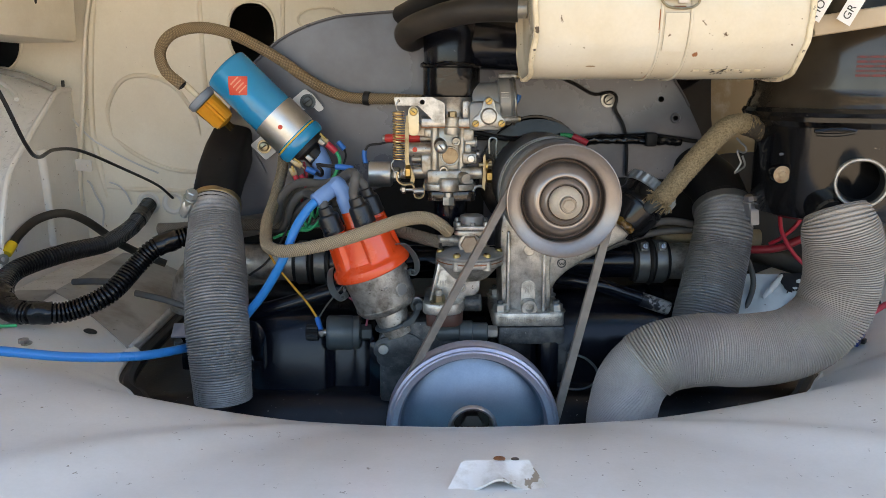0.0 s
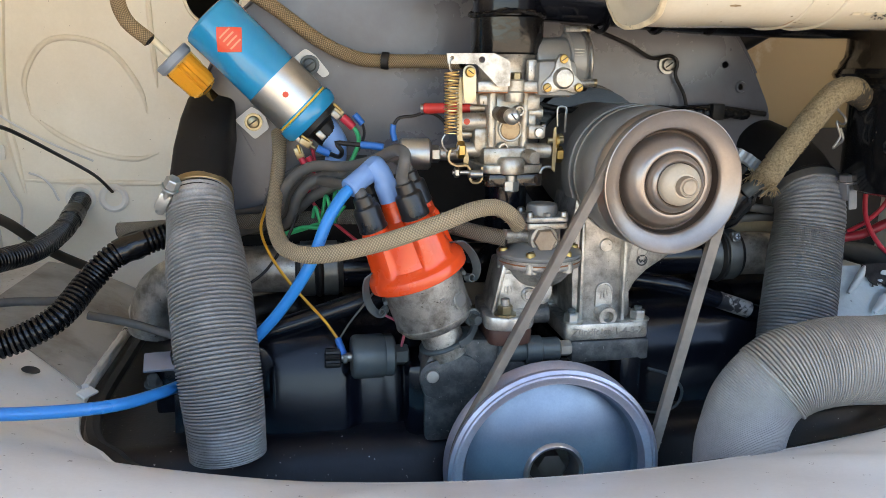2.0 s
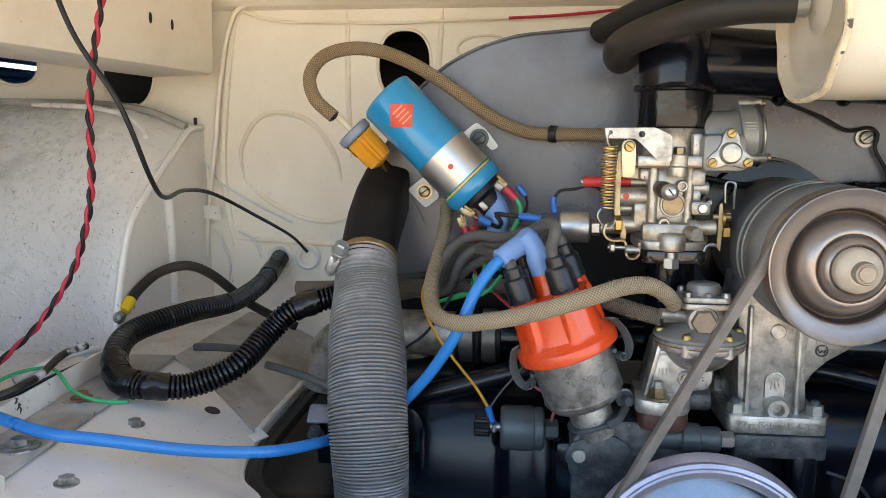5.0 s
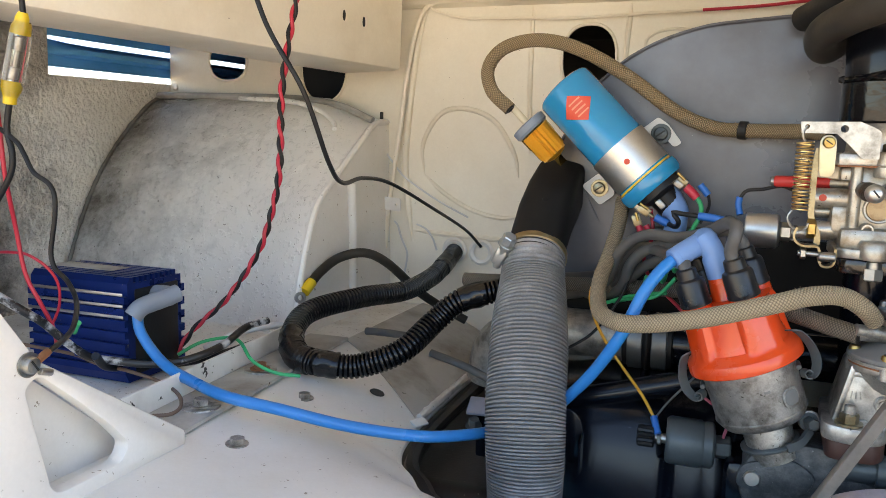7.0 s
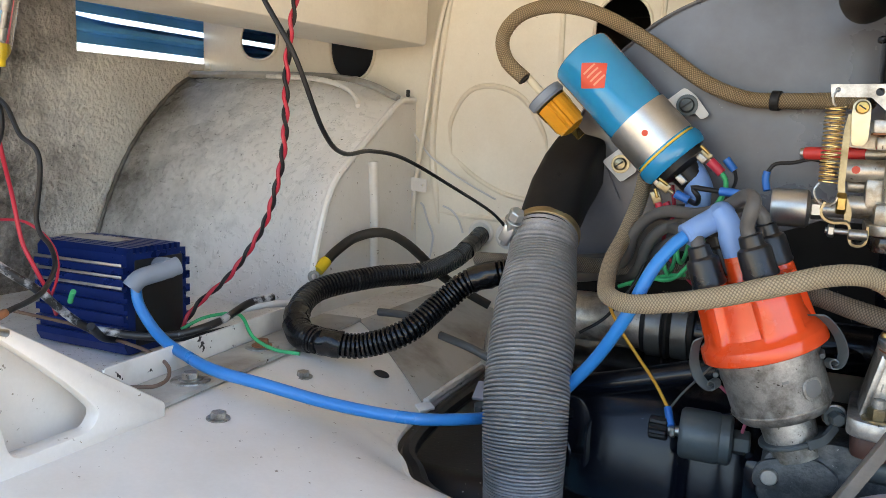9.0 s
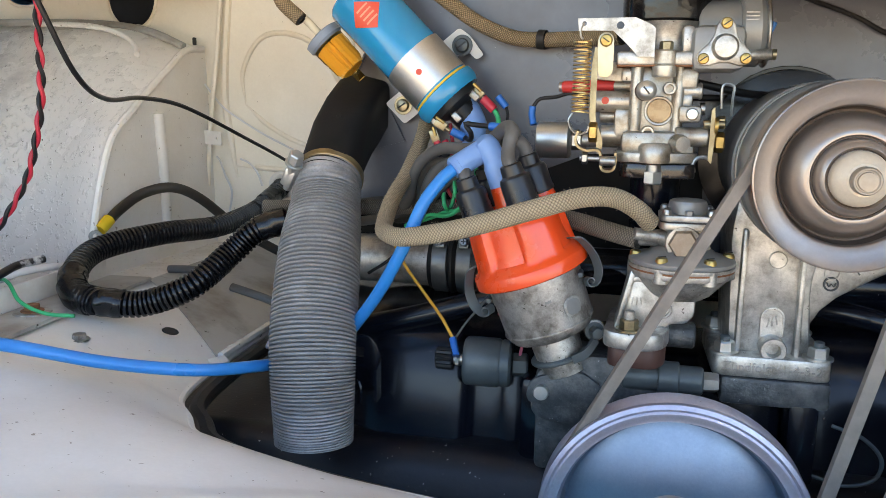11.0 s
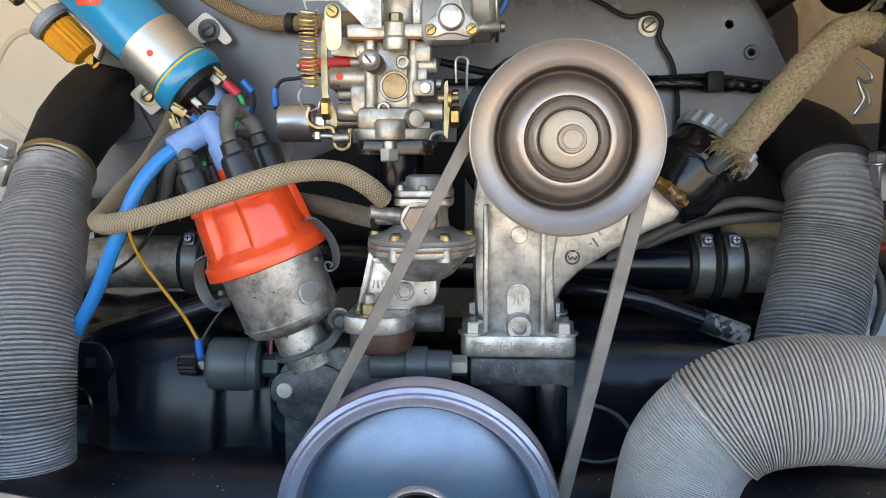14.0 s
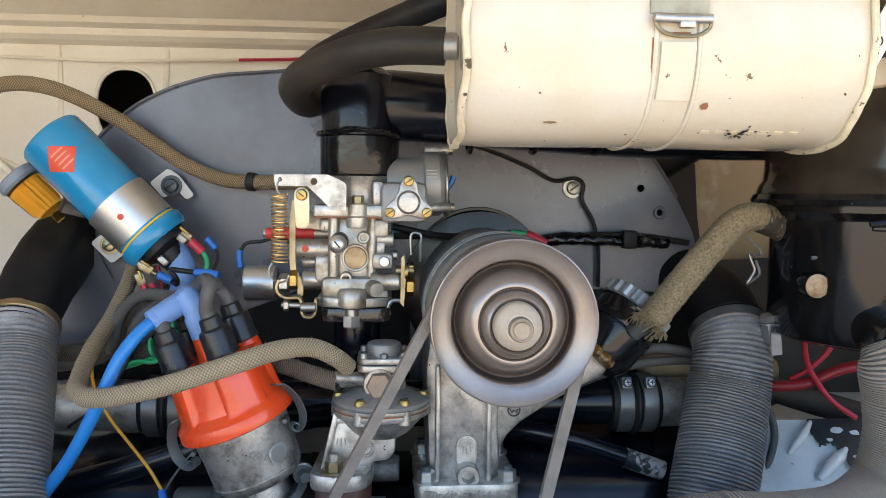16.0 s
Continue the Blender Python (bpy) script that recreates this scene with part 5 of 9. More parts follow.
part("duct_body", tube([(0.3322, 0.8640, 0.6235), (0.3326, 0.8760, 0.6350), (0.3315, 0.900, 0.6500), (0.325, 0.945, 0.662)], 0.0298, 28, 0.006), DUCT, d2)
part("rolled_edge", ring((0.3325, 0.8700, 0.6297), (0.3326, 0.8720, 0.6315), 0.0296, 0.0314, 40), DUCT, d2)

bh = thing("heater_hose", (0.30, 0.70, 0.446), "thick tan corrugated paper hose bending across the opening", "hose")
bend = smooth_line([(0.186, 0.705, 0.422), (0.1875, 0.705, 0.455), (0.1945, 0.7035, 0.4825), (0.2075, 0.7018, 0.5010), (0.228, 0.700, 0.5130), (0.262, 0.698, 0.5180), (0.305, 0.698, 0.5175), (0.345, 0.698, 0.5255), (0.3735, 0.698, 0.5480),
                    (0.3845, 0.698, 0.582), (0.3825, 0.6985, 0.617), (0.3765, 0.6995, 0.640), (0.3740, 0.7035, 0.651)], 0.004)
cut = min(range(len(bend)), key=lambda i: (bend[i] - Vector((0.2075, 0.7018, 0.5010))).length)
part("hose", tube(bend[cut:], 0.0330, 36, rib=(0.0020, 0.0026), hollow=0.002, rough=0.04, lump=22.0, taper=lambda k: 1.0 - 0.22 * max(0, (k - 0.91) / 0.09) ** 2), HOSETAN, bh)
part("squeezed_bend", tube(bend[:cut + 2], 0.0326, 36, rib=(0.0012, 0.0009), rough=0.05, lump=26.0), surface("dusty_grey_paper", (0.40, 0.39, 0.375), 0.7, 0.0, (0.22, 0.215, 0.21), 0.6, 22, 700, 0.35, 0.0006, fine=0.35), bh, "dusty grey bend with its ribs pressed together")
edge = []
for a in range(10, 100, 6):
    n = Vector((-0.66, 0, 0.75)) * math.sin(radians(a)) + Vector((0, -1, 0)) * math.cos(radians(a))
    edge.append(Vector((0.2075, 0.7018, 0.5010)) + n * 0.0336)
part("torn_edge", tube(edge, 0.0009, 6, 0.0012, rough=0.9, lump=300.0), surface("pale_paper", (0.44, 0.42, 0.39), 0.8, 0, (0.24, 0.22, 0.2), 0.6, 60, 400, 0.4, fine=0.4), bh, "pale torn paper edge at the bend")

# ---- ignition coil and fuel filter ----
coil = thing("ignition_coil", (-0.18, 0.90, 0.74), "blue ignition coil with a red diamond label in a zinc clamp", "ignition coil")
c0, c1 = Vector((-0.2220, 0.880, 0.7820)), Vector((-0.1375, 0.882, 0.6965))
ca = (c1 - c0).normalized()
cl = (c1 - c0).length
part("case", lathe([(0, 0), (0.021, 0), (0.0245, 0.0015), (0.0262, 0.004), (0.0262, cl - 0.012)], c0, ca, 48), COILBLUE, coil)
part("foot_ring", lathe([(0.0262, cl - 0.012), (0.0285, cl - 0.011), (0.0292, cl - 0.007), (0.0285, cl - 0.002), (0.0265, cl + 0.001), (0.022, cl + 0.001)], c0, ca, 48), COILBLUE, coil)
part("yellow_line", lathe([(0.0263, cl - 0.0135), (0.02655, cl - 0.0135), (0.02655, cl - 0.0120), (0.0263, cl - 0.0120)], c0, ca, 48), YELLOW, coil)
part("clamp", lathe([(0.0263, cl * 0.60), (0.0270, cl * 0.60), (0.0270, cl - 0.015), (0.0263, cl - 0.015)], c0, ca, 48), ZINC, coil, "zinc steel clamp band")
part("socket", lathe([(0.023, cl - 0.004), (0.0225, cl + 0.006), (0.016, cl + 0.008), (0.0125, cl + 0.010), (0.0115, cl + 0.024), (0, cl + 0.024)], c0, ca, 32), DARKPLASTIC, coil, "black terminal cap")
ca2 = ca.cross(Vector((0, 1, 0))).normalized()
ear = plate(rounded([(-0.158, 0.7460), (-0.1423, 0.7585), (-0.133, 0.7520), (-0.1204, 0.7356), (-0.127, 0.7315), (-0.134, 0.7385), (-0.147, 0.7330)], 0.003), 0.0016, (0, 0.926, 0), (1, 0, 0), (0, 0, 1))
part("clamp_ear", ear, WHITETAG, coil, "white painted clamp ear")
bolt(coil, (-0.1390, 0.9245, 0.7435), TO_EYE, 0.0062, 0.0055, SENSOR, True, "screw", True)
p = c0 + ca * cl * 0.71 - ca2 * 0.0415
ear = plate(rounded([(-0.013, -0.011), (0.012, -0.011), (0.014, 0.006), (0.002, 0.012), (-0.011, 0.009)], 0.003), 0.0016, (p.x, 0.926, p.z), ca, ca2)
part("clamp_ear", ear, WHITETAG, coil, "white painted clamp ear")
bolt(coil, (p.x, 0.9245, p.z), TO_EYE, 0.0056, 0.0055, PALEZINC, True, "screw", True)
lab = bmesh.new()
rot = turn_to(ca)
cen = c0 + ca * 0.028
front = Vector((0, -1, 0))
up = ca.cross(front).normalized()
cols = []
for i in range(9):
    a = (i - 4) / 4 * 0.55
    half = 0.0135 * (1 - abs(i - 4) / 4.0) + 0.0002
    o = (front * math.cos(a) + up * math.sin(a)) * 0.02645
    cols.append([lab.verts.new(cen + o - ca * half), lab.verts.new(cen + o + ca * half)])
for a, b in zip(cols, cols[1:]):
    lab.faces.new((a[0], b[0], b[1], a[1]))
label = part("diamond_label", lab, LABELRED, coil, "orange-red diamond label")
for k in range(4):
    bar = bmesh.new()
    pts = []
    for i in range(5):
        a = -0.22 + 0.11 * i - 0.04
        pts.append(cen + (front * math.cos(a) + up * math.sin(a)) * 0.0266 + ca * (0.004 * (k - 1.5)))
    for a, b in zip(pts, pts[1:]):
        bar.faces.new([bar.verts.new(v) for v in (a - ca * 0.0007, b - ca * 0.0007, b + ca * 0.0007, a + ca * 0.0007)])
    part("print_bar", bar, LABELMARK, label)
part("red_dot", lathe([(0.0, 0.0008), (0.0024, 0.0006), (0.0026, 0)], cen + ca * 0.0615 + front * 0.0268, front, 16), LABELRED, coil)
# terminals
for dx, dy, dz, a in ((0.0195, -0.008, 0.0040, 40), (-0.0135, -0.010, -0.0150, 50), (0.0065, -0.014, -0.0130, 46)):
    p = c1 + Vector((dx, dy, dz))
    t = part("terminal", block((p.x, p.y, p.z), (0.0085, 0.0040, 0.0055), 0.0010, (0, a, 0)), STEEL, coil, "crimped spade connector")
    part("terminal_nut", rod(p + Vector((-0.006, 0.003, 0.006)), p + Vector((-0.0035, 0.003, 0.0035)), 0.0040, 6), BRASS, t)
part("terminal_base", lathe([(0.0225, cl + 0.000), (0.0215, cl + 0.005), (0.0150, cl + 0.0075), (0.0, cl + 0.0085)], c0, ca, 36), surface("brown_bakelite", (0.05, 0.03, 0.02), 0.35, 0, (0.02, 0.014, 0.01), 0.5, 60), coil)
ff = thing("fuel_filter", (-0.235, 0.90, 0.735), "amber plastic in-line fuel filter behind the coil", "fuel filter")
f0, f1 = Vector((-0.2558, 0.893, 0.7500)), Vector((-0.2230, 0.899, 0.7160))
fa = (f1 - f0).normalized()
part("cup", lathe([(0.0, 0.008), (0.0150, 0.008), (0.0148, 0.020), (0.0142, 0.0225), (0.0138, 0.034), (0.0100, 0.040), (0.004, 0.042), (0.004, 0.050), (0, 0.050)], f0, fa, 28), AMBER, ff, "clear amber cup")
pleat = bmesh.new()
rp, ends = turn_to(fa), []
for h in (0.0105, 0.0385):
    ends.append([pleat.verts.new(f0 + fa * h + rp @ Vector((r * math.cos(a), r * math.sin(a), 0))) for r, a in ((0.0122 if i % 2 else 0.0085, math.pi * i / 18) for i in range(36))])
for i in range(36):
    pleat.faces.new((ends[0][i], ends[0][(i + 1) % 36], ends[1][(i + 1) % 36], ends[1][i]))
pleat.faces.new(ends[0])
pleat.faces.new(ends[1])
part("paper", pleat, surface("filter_paper", (0.92, 0.62, 0.20), 0.8), ff, "pleated yellow filter paper", 20)
part("lid", lathe([(0.0, 0.0), (0.0150, 0.0), (0.0168, 0.001), (0.0168, 0.007), (0.0150, 0.009), (0.0, 0.009)], f0, fa, 32), BOOTGREY, ff, "grey filter lid")
part("spout", rod(f0 - fa * 0.020, f0, 0.0034, 14), surface("milky_plastic", (0.65, 0.58, 0.42), 0.4), ff)

def fuel_hose(pts, r, segs, step, material, label, seed, hollow=0.0):
    ob = thing("fuel_hose", pts[0], label, "hose", "fuel hoses")
    part("braid", tube(pts, r, segs, step, hollow=hollow), material, ob)
    for a, b in ((pts[0], pts[1]), (pts[-1], pts[-2])):
        d = (Vector(a) - Vector(b)).normalized()
        part("rubber_core", ring(Vector(a) - d * 0.002, Vector(a) + d * 0.0012, r * 0.42, r * 0.74, 20), RUBBER, ob, "black rubber core at the cut end")
    part("fuzz", fuzz(pts, r, 150, 0.0026, seed), material, ob, "short loose fibres")


fuel_hose([(-0.2698, 0.8840, 0.7620), (-0.2877, 0.8850, 0.7786), (-0.2939, 0.8921, 0.7999), (-0.2812, 0.9000, 0.8185), (-0.2506, 0.9010, 0.8249), (-0.2137, 0.8990, 0.8168), (-0.172, 0.905, 0.7945), (-0.128, 0.914, 0.7635),
                        (-0.096, 0.919, 0.7498), (-0.0702, 0.9185, 0.7474), (-0.035, 0.905, 0.7470), (-0.005, 0.88, 0.746)], 0.0062, 16, 0.003, BRAID, "olive textile-braided fuel hose from filter to carburettor", 1)
hb = thing("hose_clip", (-0.070, 0.922, 0.747), "black clip holding the fuel hose to the shroud", "clip")
part("clip_band", ring((-0.0735, 0.9190, 0.7478), (-0.0665, 0.9175, 0.7472), 0.0062, 0.0080, 20), RUBBER, hb)
part("clip_foot", block((-0.070, 0.931, 0.747), (0.010, 0.014, 0.012), 0.002), RUBBER, hb)
fuel_hose([(-0.1697, 0.9241, 0.682), (-0.1684, 0.903, 0.6648), (-0.1706, 0.8644, 0.6382), (-0.1717, 0.8254, 0.6209), (-0.1656, 0.7853, 0.6085), (-0.1558, 0.7568, 0.6060), (-0.1346, 0.7351, 0.6073), (-0.0921, 0.7220, 0.6177), (-0.0492, 0.7200, 0.6315), (-0.0228, 0.7320, 0.6380),
                        (-0.0029, 0.7470, 0.6369), (0.0117, 0.7580, 0.6285), (0.0200, 0.7690, 0.6190)], 0.0063, 20, 0.003, BRAIDPALE, "pale textile-braided fuel hose looping before the distributor cap", 2)
fuel_hose([(0.0140, 0.779, 0.6060), (-0.006, 0.790, 0.6090), (-0.035, 0.812, 0.6130), (-0.08, 0.855, 0.613), (-0.15, 0.885, 0.608), (-0.235, 0.890, 0.604), (-0.280, 0.888, 0.6022), (-0.3085, 0.8850, 0.6016)], 0.0066, 14, 0.004, BRAIDDARK,
          "dark textile-braided fuel hose behind the distributor", 3, 0.0025)

# ---- distributor ----
dist = thing("distributor", (-0.026, 0.815, 0.515), "alloy distributor with an orange-red cap and black boots", "distributor")
d0 = Vector((-0.0351, 0.7885, 0.5173))
da = Vector((-0.338, -0.066, 0.940)).normalized()
part("neck", lathe([(0, -0.01), (0.0165, -0.01), (0.0175, 0.012), (0.0165, 0.016), (0.0165, 0.022)], d0, da, 32), ALLOYDIRTY, dist)
part("body", lathe([(0.0, 0.018), (0.022, 0.018), (0.0285, 0.0205), (0.0310, 0.0245), (0.0318, 0.028), (0.0322, 0.050), (0.0328, 0.052), (0.0330, 0.066), (0.0, 0.066)], d0, da, 48), ALLOYDIRTY, dist)
part("seam", ring(d0 + da * 0.0265, d0 + da * 0.0280, 0.030, 0.0326, 48), ALLOYDIRTY, dist)
capb = lathe([(0.0, 0.065), (0.0390, 0.065), (0.0402, 0.0658), (0.0404, 0.0670), (0.0400, 0.0735), (0.0394, 0.0745), (0.0368, 0.0765), (0.0360, 0.0785), (0.0358, 0.080), (0.0352, 0.088), (0.0343, 0.099), (0.0336, 0.1065), (0.0322, 0.1100), (0.0300, 0.1125), (0.0150, 0.114), (0.0, 0.114)], d0, da, 120)
side = da.cross(Vector((0, 1, 0))).normalized()
frontd = side.cross(da).normalized()
if frontd.y > 0:
    frontd = -frontd
if side.x < 0:
    side = -side
towers = [(-0.0205, 0.0125), (0.0125, 0.0205), (0.0205, -0.0125), (-0.0125, -0.0205)]
rot = turn_to(da)
inv = rot.transposed()
first = inv @ (side * towers[0][0] + frontd * towers[0][1])
phase = 4 * math.atan2(first.y, first.x)
for v in capb.verts:
    q = inv @ (v.co - d0)
    a, r = math.atan2(q.y, q.x), math.hypot(q.x, q.y)
    if 0.0775 < q.z < 0.1115 and r > 0.02:
        # columns under the towers, set back between them, with a shallow flute down each column
        c = math.cos(4 * a - phase)
        k = 1 - 0.135 * (1 - ease(-0.30, 0.10, c)) * ease(0.0775, 0.082, q.z) - 0.014 * ease(0.80, 1.0, c)
        v.co = d0 + rot @ Vector((q.x * k, q.y * k, q.z))
cap = part("cap", capb, REDCAP, dist, "glossy orange-red plastic cap")
heads = []
for s, f in towers:
    p = d0 + da * 0.1075 + side * s + frontd * f
    part("tower", lathe([(0.0, 0), (0.0112, 0), (0.0108, 0.006), (0.0098, 0.012), (0.0, 0.012)], p, da, 28), REDCAP, cap)
    bt = p + da * 0.0085
    part("boot", lathe([(0.0, 0.0), (0.0104, 0.0), (0.0112, 0.0006), (0.0114, 0.0020), (0.0108, 0.0035), (0.0106, 0.0170), (0.0098, 0.0190), (0.0084, 0.0198), (0.0076, 0.0206), (0.0071, 0.0270), (0.0060, 0.0280), (0.0, 0.0282)], bt, da, 30), BOOTBLACK, dist, "black rubber boot")
    heads.append(bt + da * 0.0275)
pc = d0 + da * 0.112
part("centre_tower", lathe([(0.0, 0), (0.0120, 0), (0.0100, 0.004), (0.0090, 0.018), (0.0, 0.018)], pc, da, 28), REDCAP, cap)
elbow = [pc + da * 0.014, pc + da * 0.028, pc + da * 0.038, pc + da * 0.0450 + Vector((-0.0025, 0.0015, 0)), Vector((-0.0915, 0.7840, 0.6635)), Vector((-0.1020, 0.7765, 0.6570)), Vector((-0.1115, 0.7700, 0.6500))]
cb0 = part("coil_boot", tube(elbow, 0.0080, 24, 0.002, taper=lambda k: 1.12 if k < 0.30 else (1.0 + 0.12 * math.exp(-((k - 0.56) / 0.10) ** 2))), BOOTBLUE, dist, "pale blue silicone elbow boot")
part("boot_collar", ring(Vector((-0.1085, 0.7720, 0.6522)), Vector((-0.1120, 0.7696, 0.6496)), 0.0040, 0.0082, 24), BOOTBLUE, cb0)
pn = (frontd * 0.70 + side * 0.71).normalized()
pb = d0 + da * 0.0400 + pn * 0.0308
bm = plate([(a, b) for a, b in oval(0, 0, 0.0078, 0.0070, 28, 2.6)], 0.0030, pb + pn * 0.0016, da.cross(pn), da, bevel=0.0005)
boss = part("oval_boss", bm, ALLOYDIRTY, dist)
part("boss_face", plate(oval(0, 0, 0.0060, 0.0053, 24, 2.6), 0.001, pb + pn * 0.0018, da.cross(pn), da), GENGREY, boss)
sq = (frontd * 0.96 + side * 0.28).normalized()
part("square_mark", plate([(-0.0022, -0.0022), (0.0022, -0.0022), (0.0022, 0.0022), (-0.0022, 0.0022)], 0.001, d0 + da * 0.0505 + sq * 0.0322, da.cross(sq), da, bevel=0.0003), GENGREY, dist)
for s in (-1, 1):
    e0 = d0 + da * 0.083 + side * s * 0.0335 + frontd * 0.010
    at = lambda h, o: d0 + da * h + side * s * o + frontd * 0.010
    clip = part("spring_clip", ribbon([e0, at(0.0815, 0.0385), at(0.075, 0.0425), at(0.066, 0.0452), at(0.056, 0.0450), at(0.0490, 0.0415), at(0.0465, 0.0380)], frontd + side * s * 1.1, 0.0075, 0.0010), SENSOR, dist, "flat dark spring-steel clip")
    part("clip_curl", ribbon([at(0.0465, 0.0380), at(0.0475, 0.0350), at(0.0515, 0.0345), at(0.0530, 0.0375), at(0.0505, 0.0392), at(0.0490, 0.0375)], frontd + side * s * 0.6, 0.0065, 0.0009, 0.0008), SENSOR, clip)
    part("clip_pin", rod(at(0.0575, 0.033) - frontd * 0.005, at(0.0575, 0.033) + frontd * 0.006, 0.0018, 12), SENSOR, dist)
part("clamp", ring(d0 + da * 0.0005, d0 + da * 0.0035, 0.0170, 0.0215, 40), SENSOR, dist)
part("clamp_ear", ribbon([d0 + da * 0.002 + side * 0.010 + frontd * 0.018, d0 + da * 0.003 + side * 0.020 + frontd * 0.014, d0 + da * 0.009 + side * 0.029 + frontd * 0.008], da, 0.006, 0.0030), SENSOR, dist)
cb = bolt(dist, d0 + da * 0.0135 + side * 0.0285 + frontd * 0.004, frontd * 0.9 + side * 0.3, 0.0046, 0.009, SENSOR, True, "clamp_bolt")
part("bolt_collar", lathe([(0.0, 0), (0.0075, 0), (0.0075, 0.0028), (0.0062, 0.0034), (0.0, 0.0034)], d0 + da * 0.0135 + side * 0.0285 + frontd * 0.0015, frontd * 0.9 + side * 0.3, 22), ALLOYDIRTY, cb)

# ignition leads from the boots
behind = [(-0.1354, 0.842, 0.660), (-0.152, 0.851, 0.652), (-0.163, 0.858, 0.638), (-0.172, 0.870, 0.615), (-0.200, 0.920, 0.600), (-0.260, 0.970, 0.590)]
leads = [
    [heads[1] - da * 0.004, heads[1] + da * 0.005, (-0.0712, 0.7545, 0.6705), (-0.0708, 0.7590, 0.6775), (-0.0770, 0.7720, 0.6785), (-0.0920, 0.7970, 0.6680), (-0.1120, 0.8220, 0.6610)] + behind,
    [heads[2] - da * 0.004, heads[2] + da * 0.006, heads[2] + da * 0.0125 + Vector((-0.005, 0.001, 0)), (-0.0740, 0.7830, 0.6745), (-0.0950, 0.8080, 0.6640), (-0.1180, 0.8340, 0.6530)] + [(x + 0.010, y + 0.006, z - 0.0085) for x, y, z in behind],
    [heads[0] - da * 0.004, heads[0] + da * 0.003 + Vector((0, 0.002, 0)), heads[0] + da * 0.006 + Vector((-0.002, 0.016, 0)), (-0.1180, 0.8200, 0.6470), (-0.1300, 0.8480, 0.6470)] + [(x + 0.004, y + 0.016, z - 0.006) for x, y, z in behind[1:]],
    [heads[3] - da * 0.004, heads[3] + da * 0.006, heads[3] + Vector((-0.010, 0.020, 0.006)), (-0.1250, 0.8500, 0.6400), (-0.1400, 0.8680, 0.6300), (-0.1600, 0.8850, 0.6120), (-0.1900, 0.9200, 0.5950), (-0.250, 0.970, 0.580)],
]
for pts in leads:
    solo("ignition_lead", tube(pts, 0.0046, 16, 0.003), GREYCABLE, "dark grey rubber ignition lead", "cable", "ignition leads")
tip = elbow[-1]
solo("coil_lead", tube([tip + Vector((0.006, 0.004, 0.004)), tip, (-0.1195, 0.7635, 0.6420), (-0.1300, 0.7560, 0.6255), (-0.1429, 0.7523, 0.5954), (-0.1648, 0.7657, 0.5596), (-0.1900, 0.7830, 0.5280), (-0.205, 0.8000, 0.510), (-0.226, 0.802, 0.500), (-0.2420, 0.785, 0.497), (-0.2560, 0.755, 0.501), (-0.2828, 0.7156, 0.509), (-0.3317, 0.690, 0.5182), (-0.3777, 0.6666, 0.5321),
                       (-0.4192, 0.6671, 0.5347), (-0.4597, 0.6817, 0.5356), (-0.5057, 0.6982, 0.5423), (-0.5337, 0.7037, 0.5648), (-0.5375, 0.7050, 0.5880)], 0.0045, 18, 0.004), LEADBLUE, "bright blue silicone coil lead", "cable")

# ---- oil pressure sender ----
SY, SZ = 0.819, 0.4982
snd = thing("oil_sender", (-0.092, SY, SZ), "dark grey oil pressure sender with a black knurled terminal", "sensor")
part("can", lathe([(0, 0), (0.0165, 0), (0.0186, 0.002), (0.0190, 0.004), (0.0190, 0.0265), (0.0176, 0.0285), (0.0182, 0.0300), (0.0182, 0.035), (0.016, 0.037), (0.0, 0.037)], (-0.1112, SY, SZ), (1, 0.06, -0.02), 44), SENSOR, snd)
part("hexagon", rod((-0.0745, SY + 0.002, SZ - 0.001), (-0.0620, SY + 0.003, SZ - 0.001), 0.0092, 6), SENSOR, snd)
part("stem", rod((-0.120, SY, SZ), (-0.1105, SY, SZ), 0.0040, 12), STEEL, snd)
part("stem_nut", rod((-0.1180, SY, SZ), (-0.1145, SY, SZ), 0.0058, 6), STEEL, snd)
kb = bmesh.new()
ends = []
for x, r in ((-0.1335, 0.0078), (-0.1325, 0.0088), (-0.1210, 0.0088), (-0.1200, 0.0078)):
    ends.append([kb.verts.new((x, SY + r * (1.0 if i % 2 else 0.88) * math.cos(math.pi * i / 16), SZ + r * (1.0 if i % 2 else 0.88) * math.sin(math.pi * i / 16))) for i in range(32)])
for a, b in zip(ends, ends[1:]):
    for i in range(32):
        kb.faces.new((a[i], a[(i + 1) % 32], b[(i + 1) % 32], b[i]))
kb.faces.new(ends[0])
kb.faces.new(ends[-1])
part("knob", kb, DARKPLASTIC, snd, "black knurled knob", 20)
part("lug", rod((-0.1175, SY - 0.003, SZ + 0.004), (-0.1222, SY + 0.006, SZ + 0.0150), 0.0030, 12), BLUELUG, snd, "blue crimp lug")
solo("sender_wire", tube([(-0.1222, 0.825, 0.5130), (-0.133, 0.8298, 0.5285), (-0.1484, 0.8354, 0.5456), (-0.166, 0.8395, 0.5671), (-0.1790, 0.848, 0.5880), (-0.185, 0.865, 0.605), (-0.178, 0.89, 0.625)], 0.0013, 8, 0.005), AMBERWIRE, "amber wire to the oil sender", "wire")
solo("thin_wire", tube([(-0.1205, 0.8265, 0.5125), (-0.112, 0.826, 0.526), (-0.1, 0.826, 0.541), (-0.088, 0.83, 0.555), (-0.080, 0.84, 0.565)], 0.0009, 6, 0.005), GREYCABLE, "thin grey wire beside the sender", "wire")
